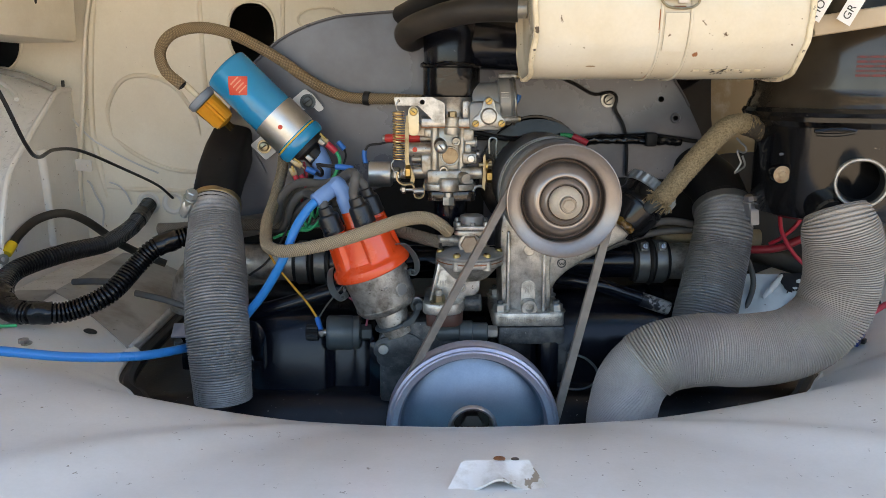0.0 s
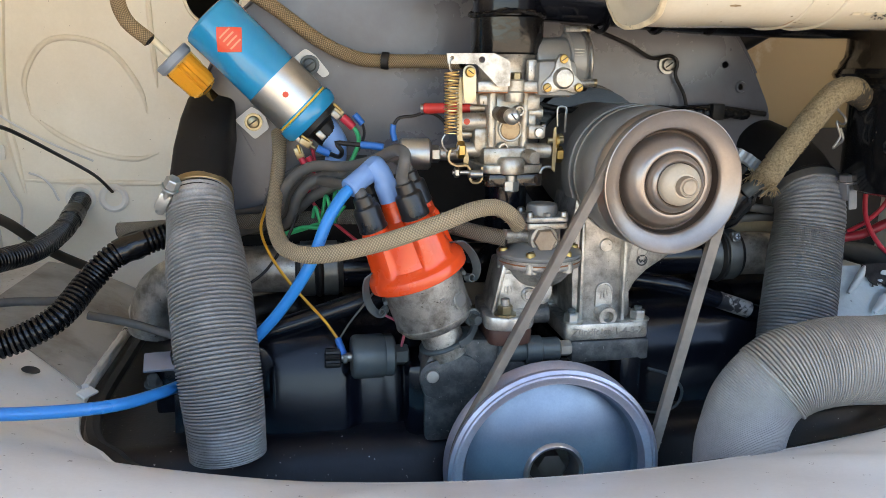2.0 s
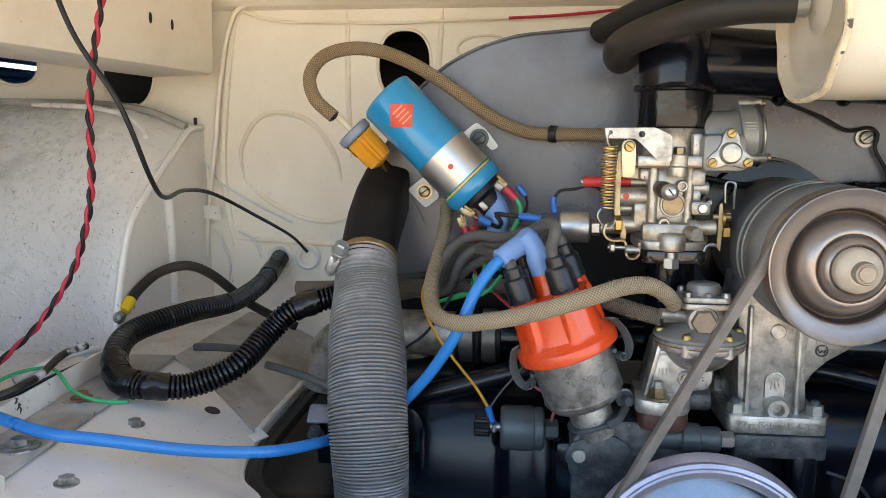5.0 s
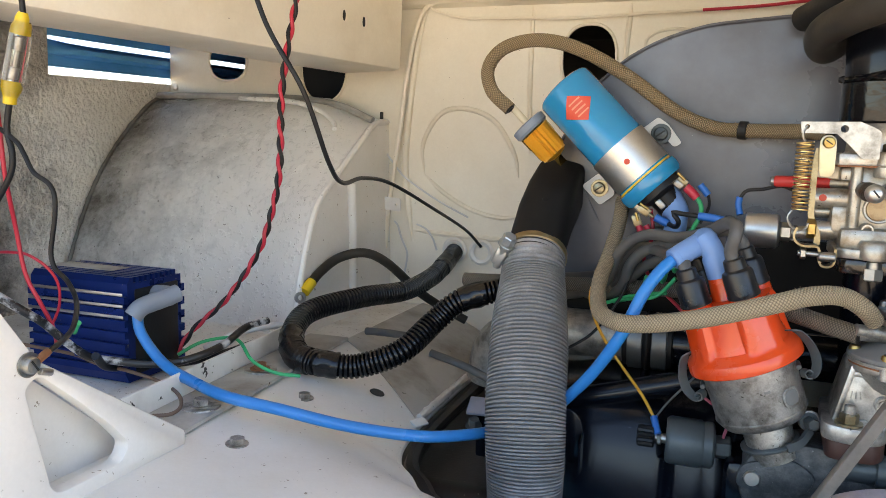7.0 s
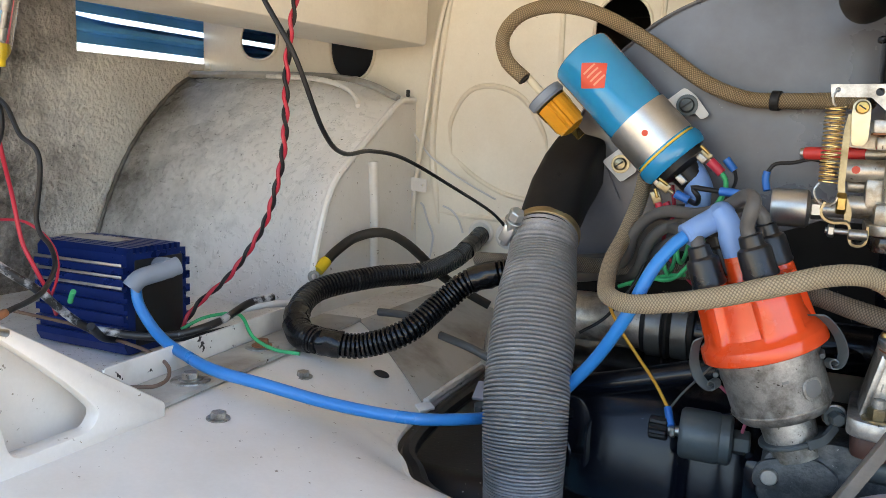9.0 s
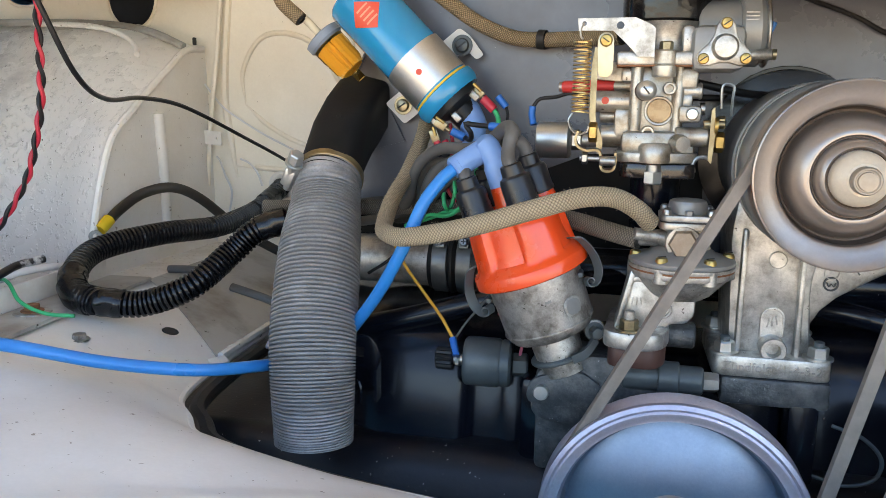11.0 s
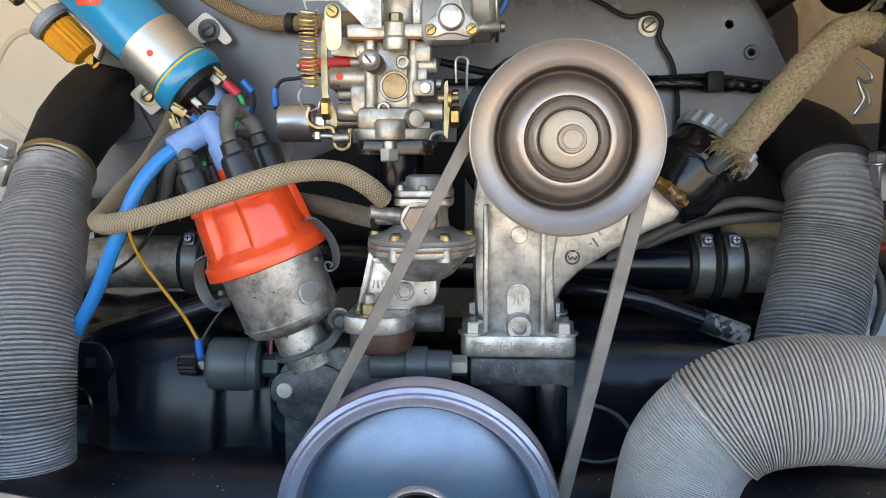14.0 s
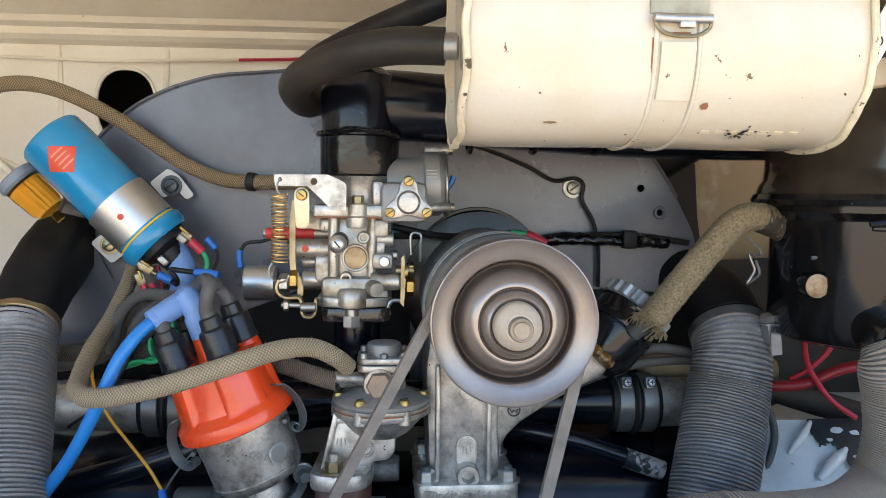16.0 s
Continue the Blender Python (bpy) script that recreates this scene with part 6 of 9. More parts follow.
solo("pink_wire", tube([(-0.068, 0.818, 0.506), (-0.066, 0.814, 0.520), (-0.072, 0.812, 0.530), (-0.080, 0.816, 0.534), (-0.086, 0.824, 0.536)], 0.0012, 6, 0.004), surface("pink_wire", (0.5, 0.12, 0.18), 0.4), "pink wire under the distributor", "wire")

# ---- fuel pump ----
pump = thing("fuel_pump", (0.022, 0.80, 0.512), "mechanical alloy fuel pump on a brown spacer", "fuel pump")
PX, pv = 0.0425, 0.786
part("spacer", plate(rounded([(-0.003, 0.762), (0.028, 0.760), (0.036, 0.775), (0.036, 0.830), (0.0, 0.830)], 0.009, 5), 0.0135, (0, 0, 0.5350), (1, 0, 0), (0, 1, 0), bevel=0.0015), GASKET, pump, "dark red-brown spacer")
part("base_flange", plate(rounded([(-0.0065, 0.762), (0.012, 0.755), (0.030, 0.758), (0.0375, 0.775), (0.038, 0.832), (-0.002, 0.832)], 0.009, 6), 0.0115, (0, 0, 0.5465), (1, 0, 0), (0, 1, 0), bevel=0.0018), ALLOY, pump)
part("lower_body", plate(rounded([(0.0020, 0.5450), (0.0355, 0.5450), (0.0370, 0.5490), (0.0490, 0.5505), (0.0530, 0.5570), (0.0530, 0.5820), (0.0110, 0.5850)], 0.0035), 0.046, (0, 0.7765, 0), (1, 0, 0), (0, 0, 1), bevel=0.003), ALLOY, pump)
part("edge_rib", plate([(0.0005, 0.5450), (0.0042, 0.5450), (0.0136, 0.5860), (0.0098, 0.5860)], 0.030, (0, 0.7730, 0), (1, 0, 0), (0, 0, 1), bevel=0.0010), ALLOY, pump)
part("top_rib", block((0.0190, 0.7765, 0.5800), (0.018, 0.006, 0.0040), 0.001), ALLOY, pump)
bolt(pump, (0.0150, 0.7745, 0.5835), (0, 0, 1), 0.0042, 0.0050, ALLOYDIRTY, False, "screw")
for k in range(3):
    part("cast_stroke", block((0.0120 + 0.0028 * k, 0.7763, 0.5645), (0.0008, 0.0010, 0.0052), 0.0002, (0, 8 - 8 * k, 0)), ALLOYDIRTY, pump)
part("pivot", lathe([(0.0062, 0), (0.0062, 0.0022), (0.0052, 0.0030), (0.0044, 0.0030), (0.0040, 0.0012), (0.0032, 0.0012), (0.0030, 0.0026), (0, 0.0028)], (0.0320, 0.7765, 0.5600), TO_EYE, 26), ALLOYDIRTY, pump)
part("rear_boss", rod((0.034, 0.800, 0.5370), (0.056, 0.800, 0.5370), 0.0095, 20), LUGDARK, pump)
part("cone", lathe([(0.0, 0.5660), (0.0150, 0.5670), (0.0200, 0.5700), (0.0290, 0.5800), (0.0315, 0.5840)], (PX, pv, 0), (0, 0, 1), 44), ALLOYDIRTY, pump)
part("lower_ring", lathe([(0.0, 0.5835), (0.0338, 0.5835), (0.0345, 0.5848), (0.0345, 0.5872), (0.0, 0.5872)], (PX, pv, 0), (0, 0, 1), 52), ALLOY, pump)
part("diaphragm", lathe([(0.0, 0.5870), (0.0342, 0.5870), (0.0342, 0.5886), (0.0, 0.5886)], (PX, pv, 0), (0, 0, 1), 52), COPPERY, pump, "coppery diaphragm edge")
part("middle_ring", lathe([(0.0, 0.5885), (0.0345, 0.5885), (0.0349, 0.5895), (0.0349, 0.5908), (0.0, 0.5908)], (PX, pv, 0), (0, 0, 1), 52), ALLOY, pump)
part("upper_ring", lathe([(0.0, 0.5910), (0.0340, 0.5910), (0.0346, 0.5922), (0.0346, 0.5938), (0.0335, 0.5950), (0.0240, 0.5975), (0.0170, 0.6020), (0.0, 0.6020)], (PX, pv, 0), (0, 0, 1), 52), GENGREY, pump)
DULLBRASS = surface("dull_brass", (0.42, 0.32, 0.12), 0.4, 0.9, (0.2, 0.14, 0.06), 0.6, 90)
for k in range(6):
    a = radians(60 * k + 2)
    bx, by = PX + 0.0300 * math.cos(a), pv + 0.0300 * math.sin(a)
    part("screw_boss", lathe([(0.0, 0), (0.0052, 0), (0.0050, 0.0090), (0.0, 0.0090)], (bx, by, 0.5815), (0, 0, 1), 18), ALLOYDIRTY, pump)
    bolt(pump, (bx, by, 0.5940), (0, 0, 1), 0.0040, 0.0056, DULLBRASS, False, "screw", True)
part("valve_body", lathe([(0.0, 0.600), (0.0165, 0.600), (0.0150, 0.606), (0.0152, 0.6120), (0.0175, 0.6155), (0.0, 0.6155)], (PX + 0.002, pv, 0), (0, 0, 1), 40), CARB, pump)
plug = part("plug_boss", lathe([(0.0, 0), (0.0118, 0), (0.0118, 0.014), (0.0108, 0.016), (0.0, 0.016)], (0.0425, 0.7840, 0.6065), (-0.05, -1, 0), 32), ALLOYDIRTY, pump)
part("plug_hexagon", lathe([(0.0, 0.0045), (0.0085, 0.0045), (0.0096, 0.0030), (0.0096, 0.0)], (0.0418, 0.7682, 0.6065), (-0.05, -1, 0), 6), surface("stained_plug", (0.36, 0.29, 0.22), 0.5, 0.5, (0.20, 0.13, 0.08), 0.7, 90, 500, 0.2), plug, "rusty hexagon plug")
flange = rounded([(PX - 0.0165, pv - 0.0175), (PX + 0.0205, pv - 0.0175), (PX + 0.0205, pv + 0.0185), (PX - 0.0165, pv + 0.0185)], 0.008, 5)
fcx = PX + 0.002
part("valve_flange", plate(flange, 0.0046, (0, 0, 0.6195), (1, 0, 0), (0, 1, 0), bevel=0.0008), CARB, pump)
part("valve_gasket", plate([(fcx + (x - fcx) * 0.97, pv + (y - pv) * 0.97) for x, y in flange], 0.0010, (0, 0, 0.6204), (1, 0, 0), (0, 1, 0)), INK, pump)
part("valve_cover", plate(flange, 0.0042, (0, 0, 0.6245), (1, 0, 0), (0, 1, 0), bevel=0.0008), ALLOY, pump)
part("cover_dome", lathe([(0.0128, 0.6245), (0.0126, 0.6300), (0.0118, 0.6325), (0.0100, 0.6335), (0.0, 0.6338)], (fcx, pv + 0.001, 0), (0, 0, 1), 40), GENGREY, pump, "blue-grey cover dome")
for sx, sy in ((-1, -1), (1, -1), (1, 1), (-1, 1)):
    bolt(pump, (fcx + sx * 0.0140, pv + sy * 0.0136, 0.6245), (0, 0, 1), 0.0033, 0.0050, STEEL, False, "screw", True)
bolt(pump, (fcx, pv - 0.0145, 0.6245), (0, 0, 1), 0.0030, 0.0034, GENGREY, False, "screw")
part("inlet", lathe([(0.0066, 0.0), (0.0050, 0.010), (0.0042, 0.014), (0.0042, 0.026), (0.0, 0.026)], (0.0350, 0.7830, 0.6070), (-0.94, -0.30, 0.14), 20), ALLOYDIRTY, pump)
part("outlet", lathe([(0.0064, 0.0), (0.0048, 0.009), (0.0042, 0.012), (0.0042, 0.028), (0.0, 0.028)], (0.0370, 0.7900, 0.6055), (-0.93, -0.38, 0.02), 20), ALLOYDIRTY, pump)
hn = bolt(pump, (0.0105, 0.7665, 0.5465), (0, 0, 1), 0.0062, 0.0072, PALEZINC, True, "nut")
part("stud", rod((0.0105, 0.7665, 0.5530), (0.0105, 0.7665, 0.5600), 0.0036, 12), ALLOYDIRTY, hn)

# ---- carburettor ----
carb = thing("carburettor", (0.022, 0.83, 0.65), "alloy downdraught carburettor with brass fittings and rusty stains", "carburettor")
part("heel_spacer", plate(rounded([(-0.0015, 0.797), (0.0490, 0.797), (0.0490, 0.856), (-0.0015, 0.856)], 0.010, 5), 0.0100, (0, 0, 0.6555), (1, 0, 0), (0, 1, 0), bevel=0.0012), OILYBLACK, carb)
part("heel_flange", plate(rounded([(-0.0045, 0.803), (0.010, 0.796), (0.034, 0.796), (0.0500, 0.803), (0.0500, 0.855), (-0.0045, 0.855)], 0.008, 5), 0.0070, (0, 0, 0.6630), (1, 0, 0), (0, 1, 0), bevel=0.0010), CARB, carb)
part("heel_boss", lathe([(0.0, 0.6560), (0.0110, 0.6560), (0.0116, 0.6580), (0.0112, 0.6665), (0.0092, 0.6690), (0.0, 0.6695)], (0.0215, 0.8020, 0), (0, 0, 1), 32), CARB, carb)
hb0 = part("heel_stud", rod((0.0210, 0.7985, 0.6555), (0.0210, 0.7985, 0.6490), 0.0052, 14), STEEL, carb)
part("heel_nut", lathe([(0.0, 0), (0.0066, 0), (0.0066, 0.0075), (0.0055, 0.0085), (0.0, 0.0085)], (0.0210, 0.7985, 0.6500), (0, 0, -1), 6), ZINC, hb0)
part("throttle_body", block((0.0195, 0.826, 0.6690), (0.042, 0.044, 0.016), 0.004), CARB, carb)
part("float_bowl", plate(rounded([(0.0045, 0.6640), (0.0340, 0.6640), (0.0360, 0.6800), (0.0370, 0.7220), (0.0030, 0.7220), (0.0035, 0.6850)], 0.004), 0.046, (0, 0.8150, 0), (1, 0, 0), (0, 0, 1), bevel=0.003), CARB, carb)
part("left_column", rod((0.0068, 0.8125, 0.6660), (0.0072, 0.8125, 0.7225), 0.0042, 18), CARB, carb)
part("right_column", rod((0.0350, 0.8140, 0.6680), (0.0352, 0.8140, 0.7210), 0.0040, 18), CARB, carb)
part("plug_rim", lathe([(0.0102, 0), (0.0102, 0.0020), (0.0096, 0.0026), (0.0086, 0.0024), (0.0084, 0.0010), (0, 0.0010)], (0.0230, 0.8142, 0.6908), TO_EYE, 40), CARB, carb)
part("round_plug", lathe([(0.0084, 0.0), (0.0078, 0.0016), (0, 0.0018)], (0.0230, 0.8135, 0.6908), TO_EYE, 36), surface("rust_stained_brass", (0.46, 0.34, 0.20), 0.5, 0.5, (0.20, 0.10, 0.04), 0.8, 130, 700, 0.2), carb, "rust-stained round plug")
for x, z, r in ((0.0290, 0.7060, 0.0045), (0.0162, 0.6762, 0.0046)):
    part("jet_boss", lathe([(r, 0), (r, 0.0075), (r * 0.85, 0.0085), (r * 0.60, 0.0085), (r * 0.55, 0.003), (0, 0.003)], (x, 0.8145, z), TO_EYE, 26), CARB, carb)
shaft = part("pump_arm_shaft", lathe([(0.0056, 0.0), (0.0058, 0.018), (0.0066, 0.022), (0.0066, 0.030), (0.0050, 0.034), (0.0050, 0.046), (0.0, 0.046)], (0.0118, 0.8160, 0.7042), (0.025, -1, -0.015), 24), surface("oily_dark_steel", (0.05, 0.036, 0.024), 0.4, 0.5, (0.14, 0.10, 0.06), 0.7, 160, 700, 0.3), carb, "oily dark shaft")
part("ball_screw", lathe([(0.0, 0.0075), (0.0030, 0.0070), (0.0054, 0.0050), (0.0064, 0.0018), (0.0060, -0.002)], (0.0129, 0.7690, 0.7036), TO_EYE, 30), ZINC, shaft, "bright slotted screw head")
part("screw_cross", block((0.0129, 0.7615, 0.7036), (0.0060, 0.0010, 0.0011), 0.0002, (0, 50, 0)), INK, shaft)
part("cross_bore", rod((0.0330, 0.8180, 0.7045), (0.0500, 0.8180, 0.7045), 0.0052, 20), CARB, carb)
part("bore_lip", ring((0.0485, 0.8180, 0.7045), (0.0510, 0.8180, 0.7045), 0.0030, 0.0056, 20), CARB, carb)
part("upper_bore", rod((-0.0215, 0.8200, 0.6970), (0.0055, 0.8200, 0.6970), 0.0074, 22), CARB, carb)
part("middle_bore", rod((-0.0170, 0.8290, 0.6865), (0.0055, 0.8270, 0.6865), 0.0045, 18), CARB, carb)
part("lower_bore", rod((-0.0165, 0.8200, 0.6740), (0.0060, 0.8200, 0.6740), 0.0064, 22), CARB, carb)
part("red_seal", lathe([(0.0, 0.0), (0.0026, 0.0), (0.0026, 0.0008), (0.0, 0.0008)], (-0.0135, 0.8128, 0.6975), TO_EYE, 12), LABELRED, carb)
part("vacuum_pipe", rod((-0.0090, 0.8290, 0.7078), (0.0070, 0.8240, 0.7080), 0.0036, 16), CARB, carb)
part("red_sleeve", rod((-0.0450, 0.8400, 0.7072), (-0.0070, 0.8290, 0.7080), 0.0044, 18), surface("red_rubber", (0.55, 0.035, 0.03), 0.5), carb, "red rubber sleeve")
part("sleeve_end", rod((-0.0475, 0.8407, 0.7071), (-0.0448, 0.8400, 0.7072), 0.0038, 14), STEEL, carb)
part("side_wing", plate(rounded([(-0.0210, 0.7120), (0.0050, 0.7100), (0.0050, 0.7240), (-0.0210, 0.7240)], 0.002), 0.030, (0, 0.8220, 0), (1, 0, 0), (0, 0, 1), bevel=0.0010), CARB, carb)
part("lid", block((0.0190, 0.832, 0.7255), (0.052, 0.060, 0.0090), 0.002), ALLOY, carb)
part("lid_gasket", block((0.0190, 0.832, 0.7208), (0.0515, 0.0595, 0.0012), 0.0002), COPPERY, carb)
part("lid_boss", lathe([(0, 0.7135), (0.0076, 0.7135), (0.0080, 0.7150), (0.0080, 0.7205), (0.0070, 0.7212), (0.0080, 0.7220), (0.0080, 0.7300), (0.0070, 0.7312), (0, 0.7312)], (0.0245, 0.8060, 0), (0, 0, 1), 28), CARB, carb)
bolt(carb, (0.0250, 0.8050, 0.7312), (0, 0, 1), 0.0046, 0.0062, PALEZINC, False, "screw")
part("horn", lathe([(0.0265, 0.7270), (0.0240, 0.7320), (0.0232, 0.7380), (0.0250, 0.7480), (0.0285, 0.7530), (0.0, 0.7530)], (0.0250, 0.8380, 0), (0, 0, 1), 48), ALLOY, carb)
part("horn_rib", block((0.0395, 0.8120, 0.7375), (0.0085, 0.010, 0.0200), 0.003), ALLOY, carb)
armb = plate([(-0.0335, 0.7508), (0.0040, 0.7512), (0.0115, 0.7480), (0.0150, 0.7462), (0.0172, 0.7440), (0.0172, 0.7260), (0.0070, 0.7260), (-0.0005, 0.7340), (-0.0100, 0.7428), (-0.0325, 0.7430)], 0.0018, (0, 0.7930, 0), (1, 0, 0), (0, 0, 1),
             [oval(-0.0055, 0.7462, 0.0026, 0.0026, 12), oval(-0.0290, 0.7475, 0.0016, 0.0016, 10)])
part("cable_arm", armb, ALLOY, carb, "bent zinc bracket arm")
part("arm_bend", block((0.0120, 0.8020, 0.7355), (0.0100, 0.0160, 0.0180), 0.002), ALLOY, carb)
sp = [(-0.0295 + 0.0056 * math.cos(2 * math.pi * i / 10), 0.7930 + 0.0056 * math.sin(2 * math.pi * i / 10), 0.7370 - 0.0480 * i / 190) for i in range(191)]
spring = part("return_spring", tube(sp, 0.00052, 6, 0.0014), GOLDWIRE, carb, "brass-coloured coil spring")
part("hook", tube([(-0.0290, 0.7930, 0.7480), (-0.0312, 0.7925, 0.7440), (-0.0310, 0.7930, 0.7395), (-0.0290, 0.7930, 0.7370)], 0.0008, 6, 0.002), STEEL, spring)
part("hook", tube([(-0.0345, 0.7930, 0.6885), (-0.0370, 0.7930, 0.6835), (-0.0345, 0.7930, 0.6775), (-0.0295, 0.7930, 0.6745), (-0.0245, 0.7930, 0.6765), (-0.0235, 0.7930, 0.6800)], 0.0008, 6, 0.002), STEEL, spring)
lever = part("lever", plate(rounded([(-0.0200, 0.7330), (-0.0195, 0.7400), (-0.0145, 0.7430), (-0.0095, 0.7400), (-0.0090, 0.7330), (-0.0092, 0.7160), (-0.0120, 0.7125), (-0.0180, 0.7130), (-0.0188, 0.7160)], 0.003), 0.0018, (0, 0.7970, 0), (1, 0, 0), (0, 0, 1), bevel=0.0003), surface("cream_zinc_lever", (0.62, 0.56, 0.40), 0.36, 0.6, (0.42, 0.33, 0.18), 0.5, 60, 600, 0.05), carb, "pale yellow-zinc lever")
part("lever_screw", lathe([(0, 0.0030), (0.0034, 0.0024), (0.0042, 0)], (-0.0143, 0.7952, 0.7368), TO_EYE, 20), BRASS, lever)
part("lever_slot", block((-0.0143, 0.7922, 0.7368), (0.0050, 0.0006, 0.0008), 0.0001, (0, 35, 0)), INK, lever)
part("throttle_link", ribbon([(-0.0195, 0.802, 0.7330), (-0.0212, 0.802, 0.7200), (-0.0215, 0.802, 0.7000), (-0.0212, 0.802, 0.6850), (-0.0185, 0.802, 0.6775), (-0.0160, 0.802, 0.6700), (-0.0162, 0.802, 0.6640)], (1, 0, 0.15), 0.0042, 0.0020), PALEZINC, carb, "long pale zinc link")
part("link_nut", rod((-0.0235, 0.8000, 0.6758), (-0.0175, 0.8000, 0.6758), 0.0070, 6), BRASS, carb)
hk = part("throttle_hook", ribbon([(-0.0300, 0.796, 0.6770), (-0.0318, 0.796, 0.6720), (-0.0305, 0.796, 0.6672), (-0.0250, 0.796, 0.6640), (-0.0170, 0.796, 0.6642), (-0.0145, 0.796, 0.6610), (-0.0142, 0.796, 0.6540), (-0.0120, 0.796, 0.6505), (-0.0070, 0.796, 0.6505), (-0.0045, 0.796, 0.6540), (-0.0044, 0.796, 0.6630)], (0, 1, 0.1), 0.0075, 0.0016), PALEZINC, carb, "bent throttle hook")
part("roller", rod((-0.0150, 0.7925, 0.6570), (-0.0040, 0.7925, 0.6570), 0.0034, 14), STEEL, hk)
part("stop_screw", rod((-0.0285, 0.7940, 0.6585), (-0.0140, 0.7940, 0.6582), 0.0019, 10), STEEL, hk)
part("stop_nut", rod((-0.0270, 0.7940, 0.6585), (-0.0230, 0.7940, 0.6585), 0.0044, 6), STEEL, hk)
sol = part("idle_solenoid", lathe([(0, 0), (0.0125, 0), (0.0136, 0.0015), (0.0136, 0.0235), (0.0118, 0.0255), (0.005, 0.0260), (0, 0.0260)], (-0.0640, 0.8500, 0.6680), (1, 0, 0), 40), ZINC, carb, "bright zinc solenoid")
part("solenoid_hex", rod((-0.0382, 0.8500, 0.6680), (-0.0300, 0.8500, 0.6680), 0.0074, 6), ZINC, sol)
part("solenoid_stem", rod((-0.0305, 0.8500, 0.6680), (0.004, 0.8440, 0.6690), 0.0052, 14), CARB, sol)
for x, y, z, a, b, c in ((0.0430, 0.8150, 0.6890, 0.015, 0.026, 0.011), (0.0415, 0.8200, 0.7130, 0.012, 0.020, 0.014), (0.0410, 0.8220, 0.6980, 0.008, 0.020, 0.010), (-0.0010, 0.8240, 0.6820, 0.012, 0.022, 0.020),
                         (0.0025, 0.8200, 0.7150, 0.012, 0.016, 0.010), (0.0405, 0.8150, 0.6640, 0.014, 0.020, 0.008)):
    part("cast_lug", block((x, y, z), (a, b, c), 0.0026), CARB, carb)
part("idle_screw", lathe([(0.0, 0.0028), (0.0034, 0.0022), (0.0042, 0.0)], (0.0442, 0.8015, 0.6890), TO_EYE, 18), ZINC, carb)
part("low_bore_right", rod((0.0340, 0.8080, 0.6738), (0.0560, 0.8080, 0.6738), 0.0064, 22), CARB, carb)
part("mixture_screw", lathe([(0.0056, 0.0), (0.0060, 0.006), (0.0050, 0.011), (0.0, 0.0115)], (0.0355, 0.8040, 0.6702), (0.35, -1, -0.10), 22), CARB, carb)
part("red_collar", lathe([(0.0040, 0.0), (0.0040, 0.0030), (0.0, 0.0030)], (0.0505, 0.8180, 0.6925), (1, 0, 0), 16), STEEL, carb)
# automatic choke on the right
ch = Vector((0.0720, 0.8330, 0.7455))
part("choke_body", lathe([(0.0, -0.026), (0.0185, -0.026), (0.0200, -0.024), (0.0205, -0.018), (0.0205, 0.0015), (0.0, 0.0015)], ch, (1, 0, 0.04), 44), GENGREY, carb)
cc = part("choke_cover", lathe([(0.0, 0.0010), (0.0232, 0.0010), (0.0245, 0.0025), (0.0245, 0.0130), (0.0225, 0.0150), (0.0218, 0.0170), (0.0, 0.0175)], ch, (1, 0, 0.04), 44), GENGREY, carb, "grey choke cover with pale ribs")
for k in range(3):
    part("cover_rib", block((ch.x + 0.0068, ch.y - 0.0246 * math.cos(radians(18)), ch.z + 0.0246 * math.sin(radians(18)) - 0.0024 + 0.0024 * k), (0.0085, 0.0012, 0.0010), 0.0003), ALLOY, cc)
part("retaining_ring", ring(ch + Vector((0.0165, 0, 0.0006)), ch + Vector((0.0190, 0, 0.0007)), 0.0175, 0.0252, 44), STEEL, carb)
for a in (98, 205, 318):
    q = ch + Vector((0.0020, -0.0262 * math.cos(radians(a)), 0.0262 * math.sin(radians(a))))
    lug = part("ring_lug", rod(q, q + Vector((0.0190, 0, 0.0006)), 0.0036, 14), ALLOYDIRTY, carb)
    part("lug_screw", lathe([(0.0034, 0.0), (0.0034, 0.0025), (0.0, 0.0028)], q + Vector((0.0190, 0, 0.0006)), (1, 0, 0), 14), PALEZINC, lug)
arms = []
for k in range(60):
    a = 2 * math.pi * k / 60
    arms.append((0.0613 + (0.0098 + 0.0092 * (0.5 + 0.5 * math.cos(3 * (a - math.pi / 2))) ** 1.7) * math.cos(a) * 1.02, 0.7322 + (0.0098 + 0.0092 * (0.5 + 0.5 * math.cos(3 * (a - math.pi / 2))) ** 1.7) * math.sin(a)))
vac = plate(arms, 0.0045, (0, 0.7955, 0), (1, 0, 0), (0, 0, 1), bevel=0.0012)
vb = part("vacuum_cover", vac, ALLOY, carb, "triangular alloy vacuum cover")
part("cover_seat", plate(rounded([(0.0610, 0.7540), (0.0770, 0.7290), (0.0740, 0.7185), (0.0480, 0.7185), (0.0445, 0.7290)], 0.006, 5), 0.0040, (0, 0.7985, 0), (1, 0, 0), (0, 0, 1), bevel=0.0008), GENGREY, vb)
part("dome", lathe([(0.0086, 0.0), (0.0084, 0.0022), (0.0068, 0.0048), (0.0, 0.0056)], (0.0613, 0.7957, 0.7322), TO_EYE, 36), ALLOY, vb)
for x, z in ((0.0613, 0.7472), (0.0482, 0.7248), (0.0744, 0.7248)):
    bolt(carb, (x, 0.7953, z), TO_EYE, 0.0036, 0.0028, BRASS, False, "screw", True)
